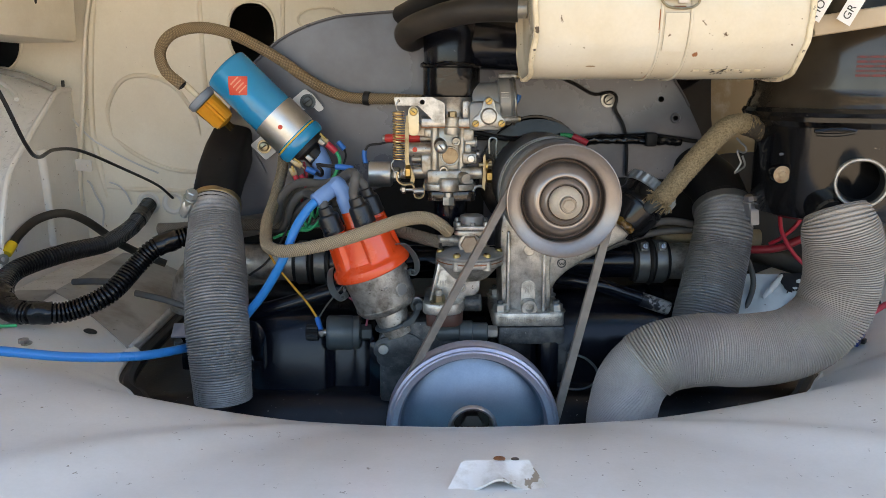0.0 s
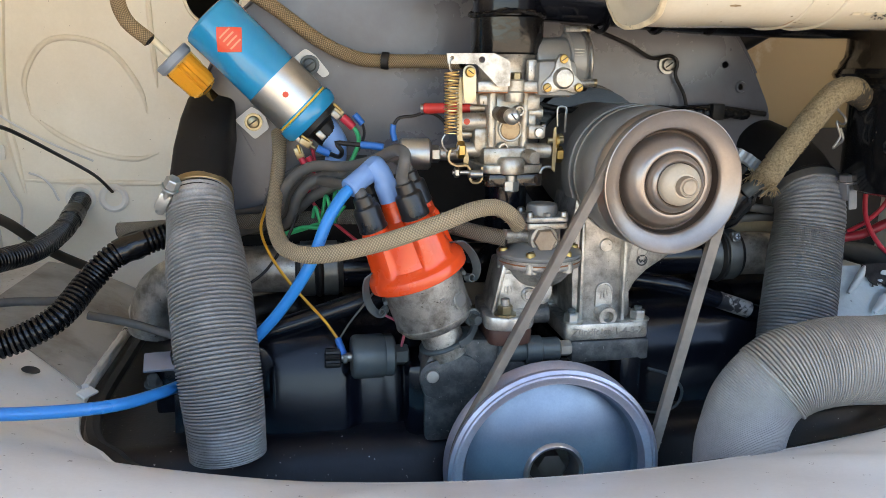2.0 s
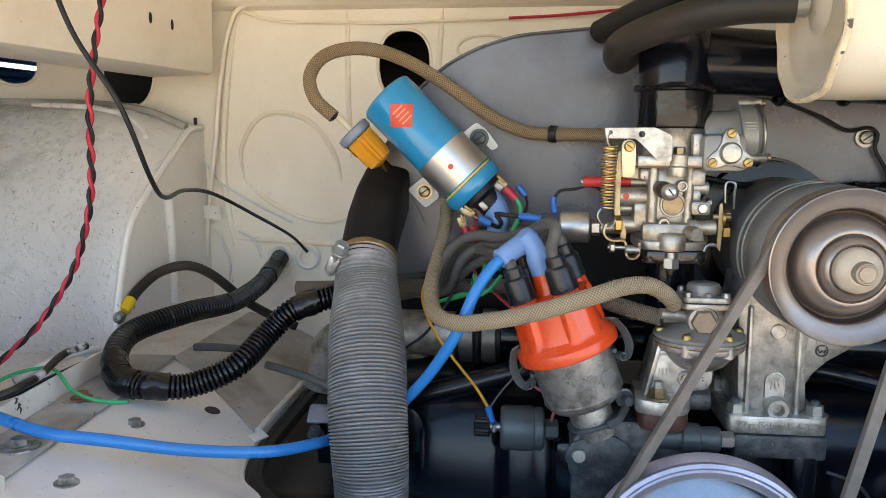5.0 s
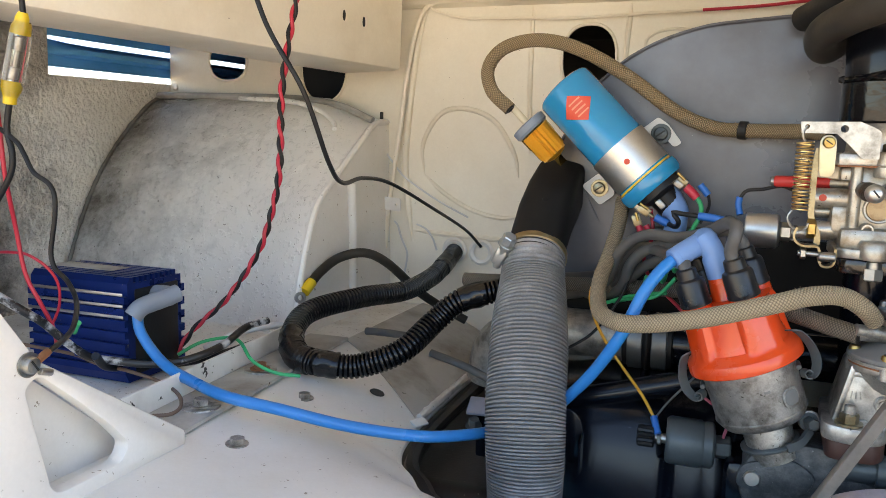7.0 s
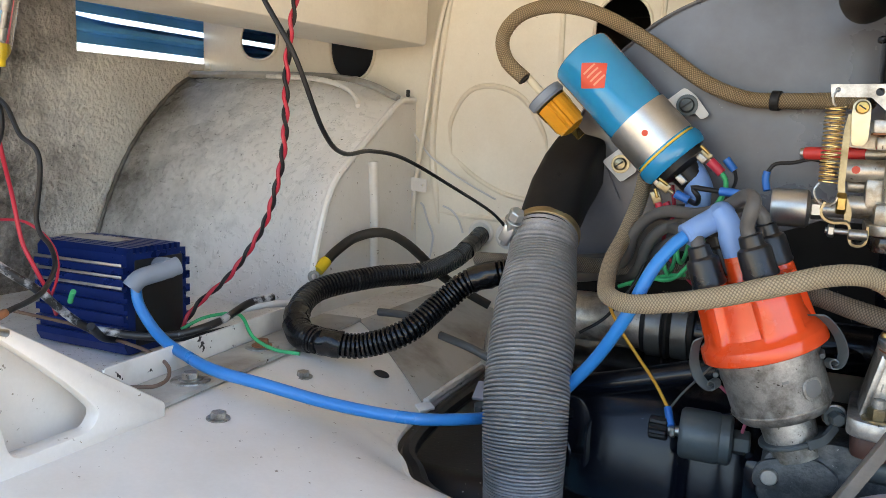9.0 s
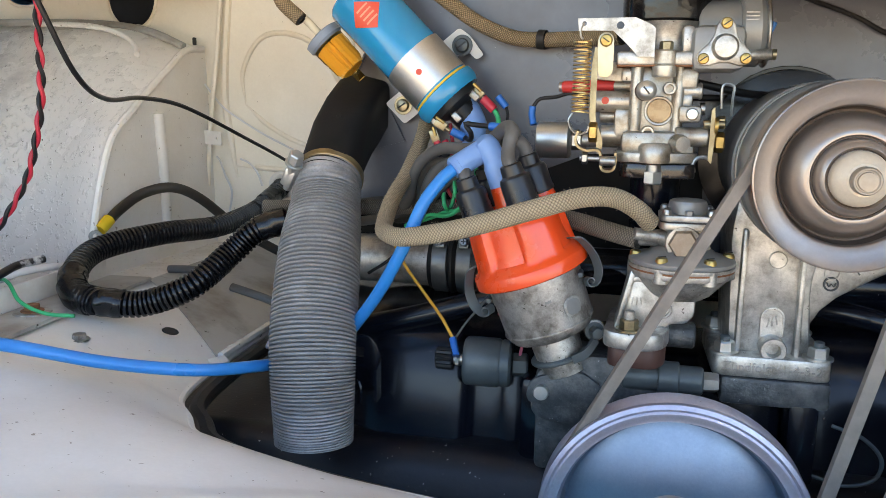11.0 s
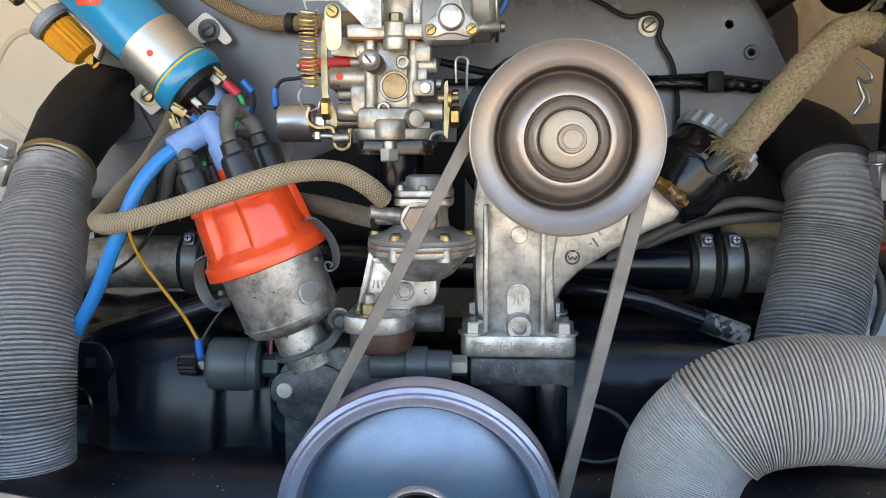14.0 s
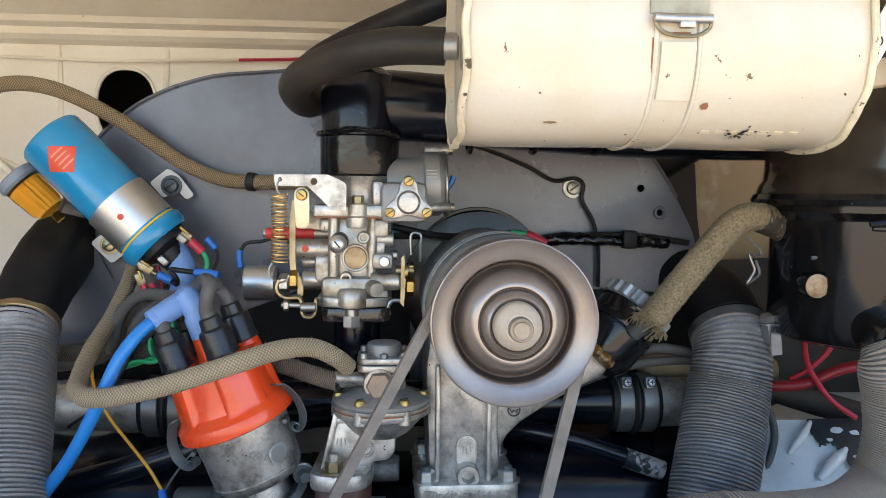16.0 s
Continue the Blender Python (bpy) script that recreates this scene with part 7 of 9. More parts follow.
part("vacuum_body", block((0.0580, 0.8120, 0.7320), (0.034, 0.028, 0.030), 0.006), GENGREY, carb)
part("adjuster", rod((0.0520, 0.8040, 0.6825), (0.0660, 0.8040, 0.6825), 0.0030, 12), PALEZINC, carb)
part("adjuster_gear", lathe([(0.0, 0), (0.0058, 0), (0.0058, 0.0022), (0, 0.0022)], (0.0590, 0.8040, 0.6815), (1, 0, 0), 14), BRASS, carb)
part("adjuster_nut", rod((0.0600, 0.8080, 0.6705), (0.0665, 0.8080, 0.6705), 0.0070, 6), BRASS, carb)
part("upper_nut", rod((0.0615, 0.8060, 0.6840), (0.0660, 0.8060, 0.6840), 0.0042, 6), PALEZINC, carb)
part("cam_plate", plate(rounded([(0.0566, 0.6920), (0.0586, 0.6940), (0.0600, 0.6760), (0.0585, 0.6560), (0.0560, 0.6590)], 0.0008), 0.0030, (0, 0.8010, 0), (1, 0, 0), (0, 0, 1)), PALEZINC, carb)
part("wire_clip", tube([(0.0640, 0.8150, 0.6930), (0.0640, 0.8150, 0.7080), (0.0708, 0.8150, 0.7080), (0.0708, 0.8150, 0.7000), (0.0706, 0.8150, 0.6880)], 0.0010, 6, 0.0008), STEEL, carb)
part("hook_clip", tube([(0.0480, 0.804, 0.6500), (0.0472, 0.804, 0.6560), (0.0500, 0.804, 0.6600), (0.0545, 0.804, 0.6605), (0.0580, 0.804, 0.6590)], 0.0015, 8, 0.002), STEEL, carb)

# ---- intake: elbow, breather tube, cream canister ----
thr = thing("intake_elbow", (0.027, 0.83, 0.75), "glossy black rubber and metal intake elbow on the carburettor", "air intake")
part("cuff", lathe([(0.0275, 0.7510), (0.0296, 0.7525), (0.0300, 0.7600), (0.0302, 0.7800), (0.0280, 0.7815)], (0.0250, 0.8380, 0), (0, 0, 1), 48), TAPE, thr, "wrinkled black tape cuff")
part("tape_edge", tube([(0.0250 + 0.0306 * math.cos(a), 0.8380 + 0.0306 * math.sin(a), 0.7832 + 0.0012 * math.sin(3 * a)) for a in (radians(d) for d in range(0, 361, 12))], 0.0022, 8, 0.002, rough=0.7, lump=260.0), TAPE, thr, "ragged tape edge")
part("body", lathe([(0.0290, 0.7810), (0.0300, 0.815), (0.027, 0.826), (0.018, 0.832), (0.0, 0.833)], (0.0255, 0.8390, 0), (0, 0, 1), 48), BLACKTIN, thr)
part("trunk", tube([(0.025, 0.842, 0.805), (0.07, 0.845, 0.805), (0.14, 0.852, 0.801), (0.22, 0.86, 0.797), (0.31, 0.86, 0.795), (0.37, 0.85, 0.795)], 0.0265, 32, 0.012), BLACKTIN, thr)
for x in (0.108, 0.158, 0.208):
    part("trunk_hoop", ring((x, 0.848, 0.799), (x + 0.004, 0.848, 0.799), 0.026, 0.0295, 36), BLACKTIN, thr)
can = thing("cream_canister", (0.19, 0.717, 0.767), "cream painted sheet-metal canister with a clip strap and a rust spot", "canister")
CY, CZ, CR, CX0, CX1 = 0.717, 0.832, 0.0640, 0.0875, 0.312


def squared(bm, power=2.5):
    """Flattens a round body about the canister's axis towards a rounded square."""
    for v in bm.verts:
        y, z = v.co.y - CY, v.co.z - CZ
        r = math.hypot(y, z)
        if r > 1e-6:
            k = (abs(y / r) ** power + abs(z / r) ** power) ** (-1 / power)
            v.co.y, v.co.z = CY + y * k, CZ + z * k
    return bm


def on_can(x, a, o):
    return Vector((x, CY - (CR + o) * math.cos(radians(a)), CZ + (CR + o) * math.sin(radians(a))))


def can_patch(x0, x1, a0, a1, lift, n=10, slant=0.0):
    """A thin plate bent round the canister, between two angles."""
    bm = bmesh.new()
    rows = []
    for k in range(n + 1):
        a = a0 + (a1 - a0) * k / n
        dx = slant * k / n
        rows.append([bm.verts.new(on_can(x + dx, a, o)) for x, o in ((x0, 0.0), (x0, lift * 0.8), (x0 + 0.0008, lift), (x1 - 0.0008, lift), (x1, lift * 0.8), (x1, 0.0))])
    for a, b in zip(rows, rows[1:]):
        for i in range(5):
            bm.faces.new((a[i], a[i + 1], b[i + 1], b[i]))
    bm.faces.new(rows[0])
    bm.faces.new(rows[-1])
    return squared(bm)


drum = lathe([(CR - 0.002, 0.0), (CR, 0.003), (CR, 0.03), (CR, 0.06), (CR, 0.09), (CR, 0.12), (CR, 0.15), (CR, 0.18), (CR, CX1 - CX0 - 0.003), (CR - 0.002, CX1 - CX0)], (CX0, CY, CZ), (1, 0, 0), 96)
for v in drum.verts:
    # shallow dents
    d = 0.0011 * noise.noise(v.co * 17.0) + 0.0006 * noise.noise(v.co * 45.0)
    out = Vector((0, v.co.y - CY, v.co.z - CZ)).normalized()
    v.co += out * d
part("drum", squared(drum), CANPAINT, can)
for x, s in ((CX0, -1), (CX1, 1)):
    part("end_cap", squared(lathe([(0, -0.004), (0.018, -0.004), (0.020, -0.0055), (0.024, -0.0055), (0.026, -0.004), (CR - 0.010, -0.004), (CR - 0.006, -0.003), (CR - 0.002, 0.001), (CR + 0.0012, 0.0015), (CR + 0.0012, -0.0015), (CR - 0.002, -0.002)], (x, CY, CZ), (s, 0, 0), 72)), CANPAINT, can)
    lip = ring((x - 0.0022, CY, CZ), (x + 0.0022, CY, CZ), CR - 0.0005, CR + 0.0022, 96)
    for v in lip.verts:
        v.co.x += 0.0022 * noise.noise(v.co * 60.0)
    part("end_lip", squared(lip), CANEDGE, can, "bent and chipped rim")
for x in (0.1900, 0.2140):
    part("bead", squared(ring((x - 0.0014, CY, CZ), (x + 0.0014, CY, CZ), CR - 0.001, CR + 0.0014, 96)), CANPAINT, can)
part("rust_line", can_patch(0.1878, 0.1890, -75, -8, 0.0004, 24), COPPERY, can, "thin rust line along the strap's bead")
clipp = part("clip_plate", can_patch(0.1925, 0.2118, -36, -10, 0.0026), CANPAINT, can)
part("rust_oval", can_patch(0.1985, 0.2085, -7.6, -5.4, 0.0016, 6), COPPERY, clipp, "rusty rivet")
DULLSTRAP = surface("olive_zinc_strap", (0.44, 0.40, 0.29), 0.38, 0.5, (0.20, 0.17, 0.10), 0.7, 50, 500, 0.1)
strap = part("upper_strap", can_patch(0.1860, 0.2180, 3, 70, 0.0022, 16), DULLSTRAP, can, "dull zinc clasp strap")
part("clasp_roll", tube([on_can(0.1870, 0.5, 0.0042), on_can(0.2020, 0.2, 0.0046), on_can(0.2185, 0.5, 0.0042)], 0.0026, 12, 0.002), SCRATCHED, strap, "bright rolled clasp edge")
part("clasp_hook", block(on_can(0.2050, -1.5, 0.0044), (0.0090, 0.0040, 0.0060), 0.0012), SCRATCHED, strap)
part("clasp_wire", tube([on_can(0.2185, 1.0, 0.0040), on_can(0.2175, -4, 0.0030), on_can(0.2100, -7, 0.0026), on_can(0.1960, -6.5, 0.0026), on_can(0.1890, -3, 0.0030), on_can(0.1870, 1.0, 0.0040)], 0.0011, 8, 0.002), PALEZINC, strap)
def can_blob(x, a, wide, high, seed):
    """A thin uneven spot on the canister's skin."""
    r = random.Random(seed)
    bm = bmesh.new()
    bm.faces.new([bm.verts.new(on_can(x + wide * r.uniform(0.6, 1.1) * math.cos(k * math.pi / 8), a + high * r.uniform(0.6, 1.1) * math.sin(k * math.pi / 8), 0.0006)) for k in range(16)])
    return squared(bm)


part("rust_spot", can_blob(0.2220, -39.5, 0.0028, 2.3, 4), COPPERY, can)
part("brown_stain", can_blob(0.1365, -50.6, 0.0048, 1.1, 5), surface("brown_stain", (0.20, 0.13, 0.06), 0.6, 0, (0.45, 0.38, 0.25), 0.8, 200, 500, 0.1), can)
rnd = random.Random(11)
fleck = bmesh.new()
for k in range(34):
    x, a = 0.2500 + rnd.gauss(0, 0.0055), -58 + rnd.gauss(0, 3.2)
    w = rnd.uniform(0.0004, 0.0014)
    vs = [fleck.verts.new(on_can(x + dx * w, a + da_ * w * 900, 0.0006)) for dx, da_ in ((-1, -0.4), (0.2, -0.9), (1, 0.1), (0.3, 0.8), (-0.6, 0.6))]
    fleck.faces.new(vs)
part("paint_flecks", squared(fleck), INK, can, "dark flecks where the paint has worn")
STAMP = surface("stamped_cream", (0.58, 0.50, 0.34), 0.45, 0, (0.72, 0.65, 0.5), 0.7, 120, 400, 0.1)
for k in range(7):
    part("stamp_mark", can_patch(0.2260 + 0.0088 * k, 0.2312 + 0.0088 * k, -57, -55, 0.0006, 3), STAMP, can)
part("spigot", rod((CX0 - 0.016, CY + 0.012, CZ - 0.002), (CX0 + 0.002, CY + 0.012, CZ - 0.002), 0.0085, 20), STEEL, can)
solo("breather_tube", tube([(CX0 - 0.006, CY + 0.012, CZ - 0.002), (0.05, 0.735, 0.8305), (0.02, 0.752, 0.827), (-0.008, 0.782, 0.820), (-0.022, 0.82, 0.814), (-0.015, 0.87, 0.81), (0.01, 0.90, 0.83)], 0.0118, 20, 0.006), RUBBERDUST,
     "black rubber breather tube from the canister", "hose")
solo("upper_tube", tube([(0.18, 0.78, 0.905), (0.11, 0.80, 0.885), (0.05, 0.83, 0.866), (0.0, 0.87, 0.85), (-0.03, 0.92, 0.84)], 0.0105, 16, 0.008), RUBBER, "black rubber tube behind the canister", "hose")


# ---- oil-bath air cleaner on the right ----
ac = thing("air_cleaner", (0.435, 0.80, 0.60), "glossy black oil-bath air cleaner with red print", "air cleaner")
AC = (0.432, 0.815)
part("bowl", lathe([(0.0, 0.630), (0.074, 0.630), (0.081, 0.633), (0.084, 0.645), (0.084, 0.722), (0.090, 0.728), (0.090, 0.733), (0.0, 0.733)], (*AC, 0), (0, 0, 1), 64), BLACKGLOSS, ac)
part("rim", lathe([(0.084, 0.732), (0.098, 0.733), (0.100, 0.737), (0.098, 0.741), (0.086, 0.743)], (*AC, 0), (0, 0, 1), 64), BLACKGLOSS, ac)
# black enamel; the brown in its colour stands in for warm reflections
cover = part("cover", lathe([(0.096, 0.741), (0.094, 0.748), (0.091, 0.752), (0.090, 0.760), (0.089, 0.870), (0.080, 0.890), (0.0, 0.900)], (*AC, 0), (0, 0, 1), 64), surface("reflection_brown_enamel", (0.085, 0.072, 0.056), 0.15, 0.6, (0.03, 0.024, 0.018), 0.8, 12, 300, 0.05, chips=0.4, chip_size=120), ac)
RED = surface("red_print", (0.13, 0.015, 0.013), 0.5, 0, (0.04, 0.02, 0.015), 0.8, 150, 300, 0.05, cover=(0.45, 0.6))
for k in range(5):
    rows = bmesh.new()
    z = 0.7705 + 0.0042 * k
    pts = [(AC[0] + 0.0903 * math.cos(radians(a)), AC[1] + 0.0903 * math.sin(radians(a))) for a in range(246, 292, 4)]
    for (ax, ay), (bx, by) in zip(pts, pts[1:]):
        rows.faces.new([rows.verts.new(v) for v in ((ax, ay, z), (bx, by, z), (bx, by, z + 0.0022), (ax, ay, z + 0.0022))])
    part("print_line", rows, RED, cover)
stub = part("stub", lathe([(0.0200, 0.0), (0.0210, 0.057), (0.0222, 0.061), (0.0228, 0.0635), (0.0220, 0.0650), (0.0206, 0.0650), (0.0196, 0.0630), (0.0192, 0.050), (0.0190, 0.004)], (0.4178, 0.752, 0.6745), (-0.42, -0.90, 0.03), 40), surface("worn_dark_steel", (0.48, 0.46, 0.42), 0.45, 0.6, (0.16, 0.145, 0.125), 0.7, 60, 600, 0.1), ac, "open metal inlet stub")
# black lining that puts the bore's shade into its colour
part("stub_bore", lathe([(0.0192, 0.058), (0.0187, 0.002), (0.0, 0.002)], (0.4178, 0.752, 0.6745), (-0.42, -0.90, 0.03), 36), INK, stub)
part("stub_flange", plate(rounded([(0.382, 0.640), (0.47, 0.625), (0.48, 0.712), (0.374, 0.712)], 0.010), 0.02, (0, 0.757, 0), (1, 0, 0), (0, 0, 1), bevel=0.004), BLACKGLOSS, ac)
part("hose_spigot", rod((0.362, 0.826, 0.709), (0.338, 0.817, 0.722), 0.0095, 20), BLACKTIN, ac)
kn = part("knob", lathe([(0, 0), (0.0085, 0), (0.009, 0.001), (0.009, 0.012), (0.0085, 0.0135), (0.004, 0.0135), (0.0035, 0.0125), (0, 0.0125)], (0.3536, 0.786, 0.6754), TO_EYE, 28), BLACKGLOSS, ac)
part("knob_face", lathe([(0.0086, 0.0), (0.0086, 0.0008), (0.0062, 0.0016), (0.0058, 0.0010), (0.0036, 0.0012), (0.0030, 0.0022), (0, 0.0022)], (0.3536, 0.7725, 0.6754), TO_EYE, 28), surface("rusty_cream", (0.55, 0.40, 0.24), 0.6, 0.2, (0.28, 0.12, 0.05), 0.9, 90, 400, 0.3), kn, "rust-stained cream face")
part("knob_wire", tube([(0.3530, 0.780, 0.695), (0.3640, 0.780, 0.695), (0.3665, 0.780, 0.686), (0.3670, 0.780, 0.676)], 0.0014, 8, 0.003), STEEL, ac)
part("rim_clip", tube([(0.352, 0.712, 0.722), (0.372, 0.708, 0.724), (0.388, 0.706, 0.722), (0.372, 0.707, 0.719), (0.354, 0.712, 0.719)], 0.0018, 8, 0.003), BLACKGLOSS, ac)
part("neck", rod((0.3745, 0.7040, 0.6435), (0.3900, 0.7620, 0.6480), 0.0175, 28), BLACKGLOSS, ac)
# paper tags on the strap above
tagbar = thing("wire_tags", (0.345, 0.68, 0.815), "two white paper tags tied above the air cleaner", "tag")
for (x, z, s, txt) in ((0.3330, 0.8330, 62, "HO"), (0.3595, 0.8300, 62, "GR")):
    m = pose(x, 0.680, z, 90, 0, 0) @ pose(0, 0, 0, 0, 0, s)
    t = bmesh.new()
    block((0, 0, 0), (0.034, 0.0135, 0.0006), 0.0002, bm=t)
    bmesh.ops.transform(t, matrix=m, verts=t.verts)
    tg = part("tag", t, WHITETAG, tagbar)
    words(txt, 0.0095, m @ pose(-0.0075, 0, 0.0005), INK, tg, "tag_lettering", 0.0001)
part("tag_wire", tube([(0.30, 0.70, 0.86), (0.33, 0.69, 0.852), (0.36, 0.688, 0.848), (0.42, 0.69, 0.855)], 0.0016, 8, 0.004), BLACKWIRE, tagbar)

# brace behind the canister to the right wall
# cream paint made darker, the brace's shade put into its colour
setting("cross_brace", block((0.500, 0.700, 0.8375), (0.34, 0.02, 0.017), 0.003, (0, -8.5, 0)), surface("shaded_cream", (0.50, 0.41, 0.29), 0.6, 0, (0.3, 0.22, 0.14), 0.6, 20), "cream cross brace above the air cleaner", "beam")

# cables and flaking floor at the right
solo("battery_cable", tube([(0.345, 0.90, 0.577), (0.375, 0.89, 0.574), (0.41, 0.885, 0.577), (0.445, 0.88, 0.592), (0.50, 0.87, 0.60)], 0.0048, 12, 0.004), surface("battery_red", (0.30, 0.014, 0.026), 0.4, 0, (0.18, 0.01, 0.016), 0.5, 40), "thick red battery cable beside the hose", "cable")
solo("red_wire", tube([(0.400, 0.87, 0.635), (0.402, 0.872, 0.610), (0.410, 0.875, 0.590), (0.428, 0.875, 0.566), (0.45, 0.87, 0.55)], 0.0024, 10, 0.004), REDWIRE, "thin red wire under the air cleaner", "wire")
solo("red_wire", tube([(0.43, 0.87, 0.64), (0.425, 0.872, 0.612), (0.412, 0.88, 0.592), (0.40, 0.89, 0.58)], 0.0024, 10, 0.004), REDWIRE, "thin red wire under the air cleaner", "wire")
solo("grey_wire", tube([(0.352, 0.87, 0.585), (0.366, 0.865, 0.565), (0.372, 0.86, 0.54), (0.364, 0.855, 0.515), (0.352, 0.85, 0.50)], 0.0032, 10, 0.004), GREYCABLE, "grey cable behind the hose", "wire")
FLAKED = surface("flaking_white_paint", (0.62, 0.67, 0.68), 0.36, 0, (0.42, 0.45, 0.45), 0.6, 30, 200, 0.3, 0.002, chips=0.45, chip_size=60, chip_colour=(0.03, 0.03, 0.032))
RAGGED = surface("bare_black_steel", (0.010, 0.010, 0.012), 0.35, 0, (0.03, 0.03, 0.032), 0.6, 60, 300, 0.4, 0.001, chips=0.55, chip_size=70, chip_colour=(0.55, 0.60, 0.60))
SLOPE = (0, 0.60, 0.80)
NEAR = Vector((0, -0.80, 0.60))
flo = thing("dented_bracket", (0.40, 0.86, 0.47), "dented floor bracket with white paint flaking off black steel", "bracket")
slab = bmesh.new()
rows = []
for i in range(19):
    u = -0.050 + 0.17 * i / 18
    rows.append([slab.verts.new(Vector((0.40 + u, 0.86, 0.525)) + Vector(SLOPE) * v - NEAR * (0.007 * math.exp(-((u - 0.02) / 0.018) ** 2 - ((v + 0.034) / 0.02) ** 2) + 0.0012 * math.sin(70 * u + 40 * v))) for v in [-0.075 + 0.103 * k / 14 for k in range(15)]])
for a, b in zip(rows, rows[1:]):
    for i in range(14):
        slab.faces.new((a[i], b[i], b[i + 1], a[i + 1]))
low = bmesh.ops.extrude_face_region(slab, geom=list(slab.faces), use_keep_orig=True)["geom"]
bmesh.ops.translate(slab, verts=[g for g in low if isinstance(g, bmesh.types.BMVert)], vec=-NEAR * 0.004)
part("slab", slab, FLAKED, flo)
rnd = random.Random(8)
torn = [(0.010, 0.028), (0.006, 0.021), (0.010, 0.012), (0.013, 0.003), (0.021, 0.006), (0.027, 0.004), (0.033, -0.003), (0.034, -0.018), (0.041, -0.014), (0.047, -0.020), (0.056, -0.016), (0.064, -0.028), (0.080, -0.020), (0.118, -0.030), (0.118, 0.028)]
jag = []
for (ax, ay), (bx, by) in zip(torn, torn[1:] + torn[:1]):
    for k in range(6):
        u = k / 6
        free = 0.0016 if ax < 0.1 and bx < 0.1 and k else 0.0
        jag.append((ax + (bx - ax) * u + rnd.uniform(-free, free), ay + (by - ay) * u + rnd.uniform(-free, free)))
part("bare_patch", plate(jag, 0.0009, Vector((0.40, 0.86, 0.525)) + NEAR * 0.0024, (1, 0, 0), SLOPE), RAGGED, flo, "bare black steel where the paint is gone")
for (ax, ay), (bx, by), wide in (((-0.017, -0.003), (0.010, 0.025), 0.0080), ((0.003, -0.024), (0.034, 0.001), 0.0110), ((0.025, -0.038), (0.048, -0.024), 0.0080)):
    o = Vector((0.40, 0.86, 0.525))
    at = [o + Vector((1, 0, 0)) * (ax + (bx - ax) * k) + Vector(SLOPE) * (ay + (by - ay) * k) + NEAR * (0.0030 + 0.0035 * math.sin(math.pi * k)) for k in (0, 0.25, 0.5, 0.75, 1)]
    part("curled_strip", tube(at, wide * 0.45, 12, 0.0015, rough=0.25, lump=160.0, taper=lambda k: 0.22 + 0.78 * math.sin(math.pi * (0.1 + 0.8 * k))), WHITETAG, flo, "curled strip of white paint")
for u, v, a in ((0.030, 0.017, 0.0065), (0.046, 0.015, 0.005), (0.022, 0.009, 0.003), (0.060, 0.004, 0.004), (0.040, -0.006, 0.0028)):
    part("paint_flake", plate([(u + a * rnd.uniform(0.6, 1.1) * math.cos(k * 0.9), v + a * 0.55 * rnd.uniform(0.5, 1.1) * math.sin(k * 0.9)) for k in range(7)], 0.0008, Vector((0.40, 0.86, 0.525)) + NEAR * 0.0036, (1, 0, 0), SLOPE), FLAKED, flo)
solo("chassis_rail", tube([(0.34, 0.945, 0.585), (0.40, 0.945, 0.562), (0.47, 0.945, 0.540), (0.56, 0.945, 0.515)], 0.0125, 12, 0.02), CAVITY, "black rail behind the floor bracket", "rail")
solo("black_wire", tube([(0.150, 0.890, 0.540), (0.180, 0.886, 0.566), (0.207, 0.885, 0.5805), (0.238, 0.885, 0.5965), (0.273, 0.885, 0.6085), (0.308, 0.885, 0.6045), (0.36, 0.90, 0.590)], 0.0043, 12, 0.006), GREYCABLE, "dark grey cable over the intake pipe", "cable")
solo("black_wire", tube([(0.165, 0.900, 0.545), (0.195, 0.893, 0.568), (0.224, 0.890, 0.5825), (0.263, 0.890, 0.5940), (0.311, 0.890, 0.5970), (0.36, 0.905, 0.588)], 0.0040, 12, 0.006), GREYCABLE, "dark grey cable over the intake pipe", "cable")
solo("grey_pipe", tube([(0.276, 0.935, 0.583), (0.31, 0.93, 0.583), (0.40, 0.92, 0.580)], 0.0120, 20, 0.002, taper=lambda k: math.sqrt(min(1.0, 0.15 + k / 0.07)), rough=0.06), surface("dusty_tan", (0.36, 0.30, 0.20), 0.6, 0, (0.20, 0.16, 0.10), 0.6, 60, 500, 0.2), "tan pipe behind the intake sleeve", "pipe")
solo("wire_loop", tube([(0.150, 0.80, 0.480), (0.170, 0.798, 0.4735), (0.182, 0.796, 0.4600), (0.178, 0.796, 0.4450), (0.160, 0.796, 0.4390), (0.140, 0.798, 0.4430)], 0.0014, 8, 0.003), SENSOR, "thin looped wire low in the bay", "wire")
solo("black_pipe", tube([(0.30, 1.02, 0.752), (0.345, 0.99, 0.785), (0.39, 0.97, 0.815)], 0.012, 16, 0.008), RUBBER, "black hose above the shroud", "hose")

# loom across the shroud
solo("shroud_loom", tube([(0.05, 0.925, 0.7015), (0.10, 0.925, 0.701), (0.165, 0.925, 0.698), (0.205, 0.925, 0.7015), (0.26, 0.926, 0.704), (0.32, 0.928, 0.697)], 0.0028, 10, 0.005), BLACKWIRE, "black cable across the shroud", "cable")
solo("taped_loom", tube([(0.170, 0.926, 0.693), (0.195, 0.925, 0.6995), (0.225, 0.925, 0.700), (0.262, 0.926, 0.699), (0.300, 0.93, 0.697)], 0.0058, 14, 0.0016, rough=0.22, lump=190.0), LOOM, "shiny taped cable loom on the shroud", "cable")
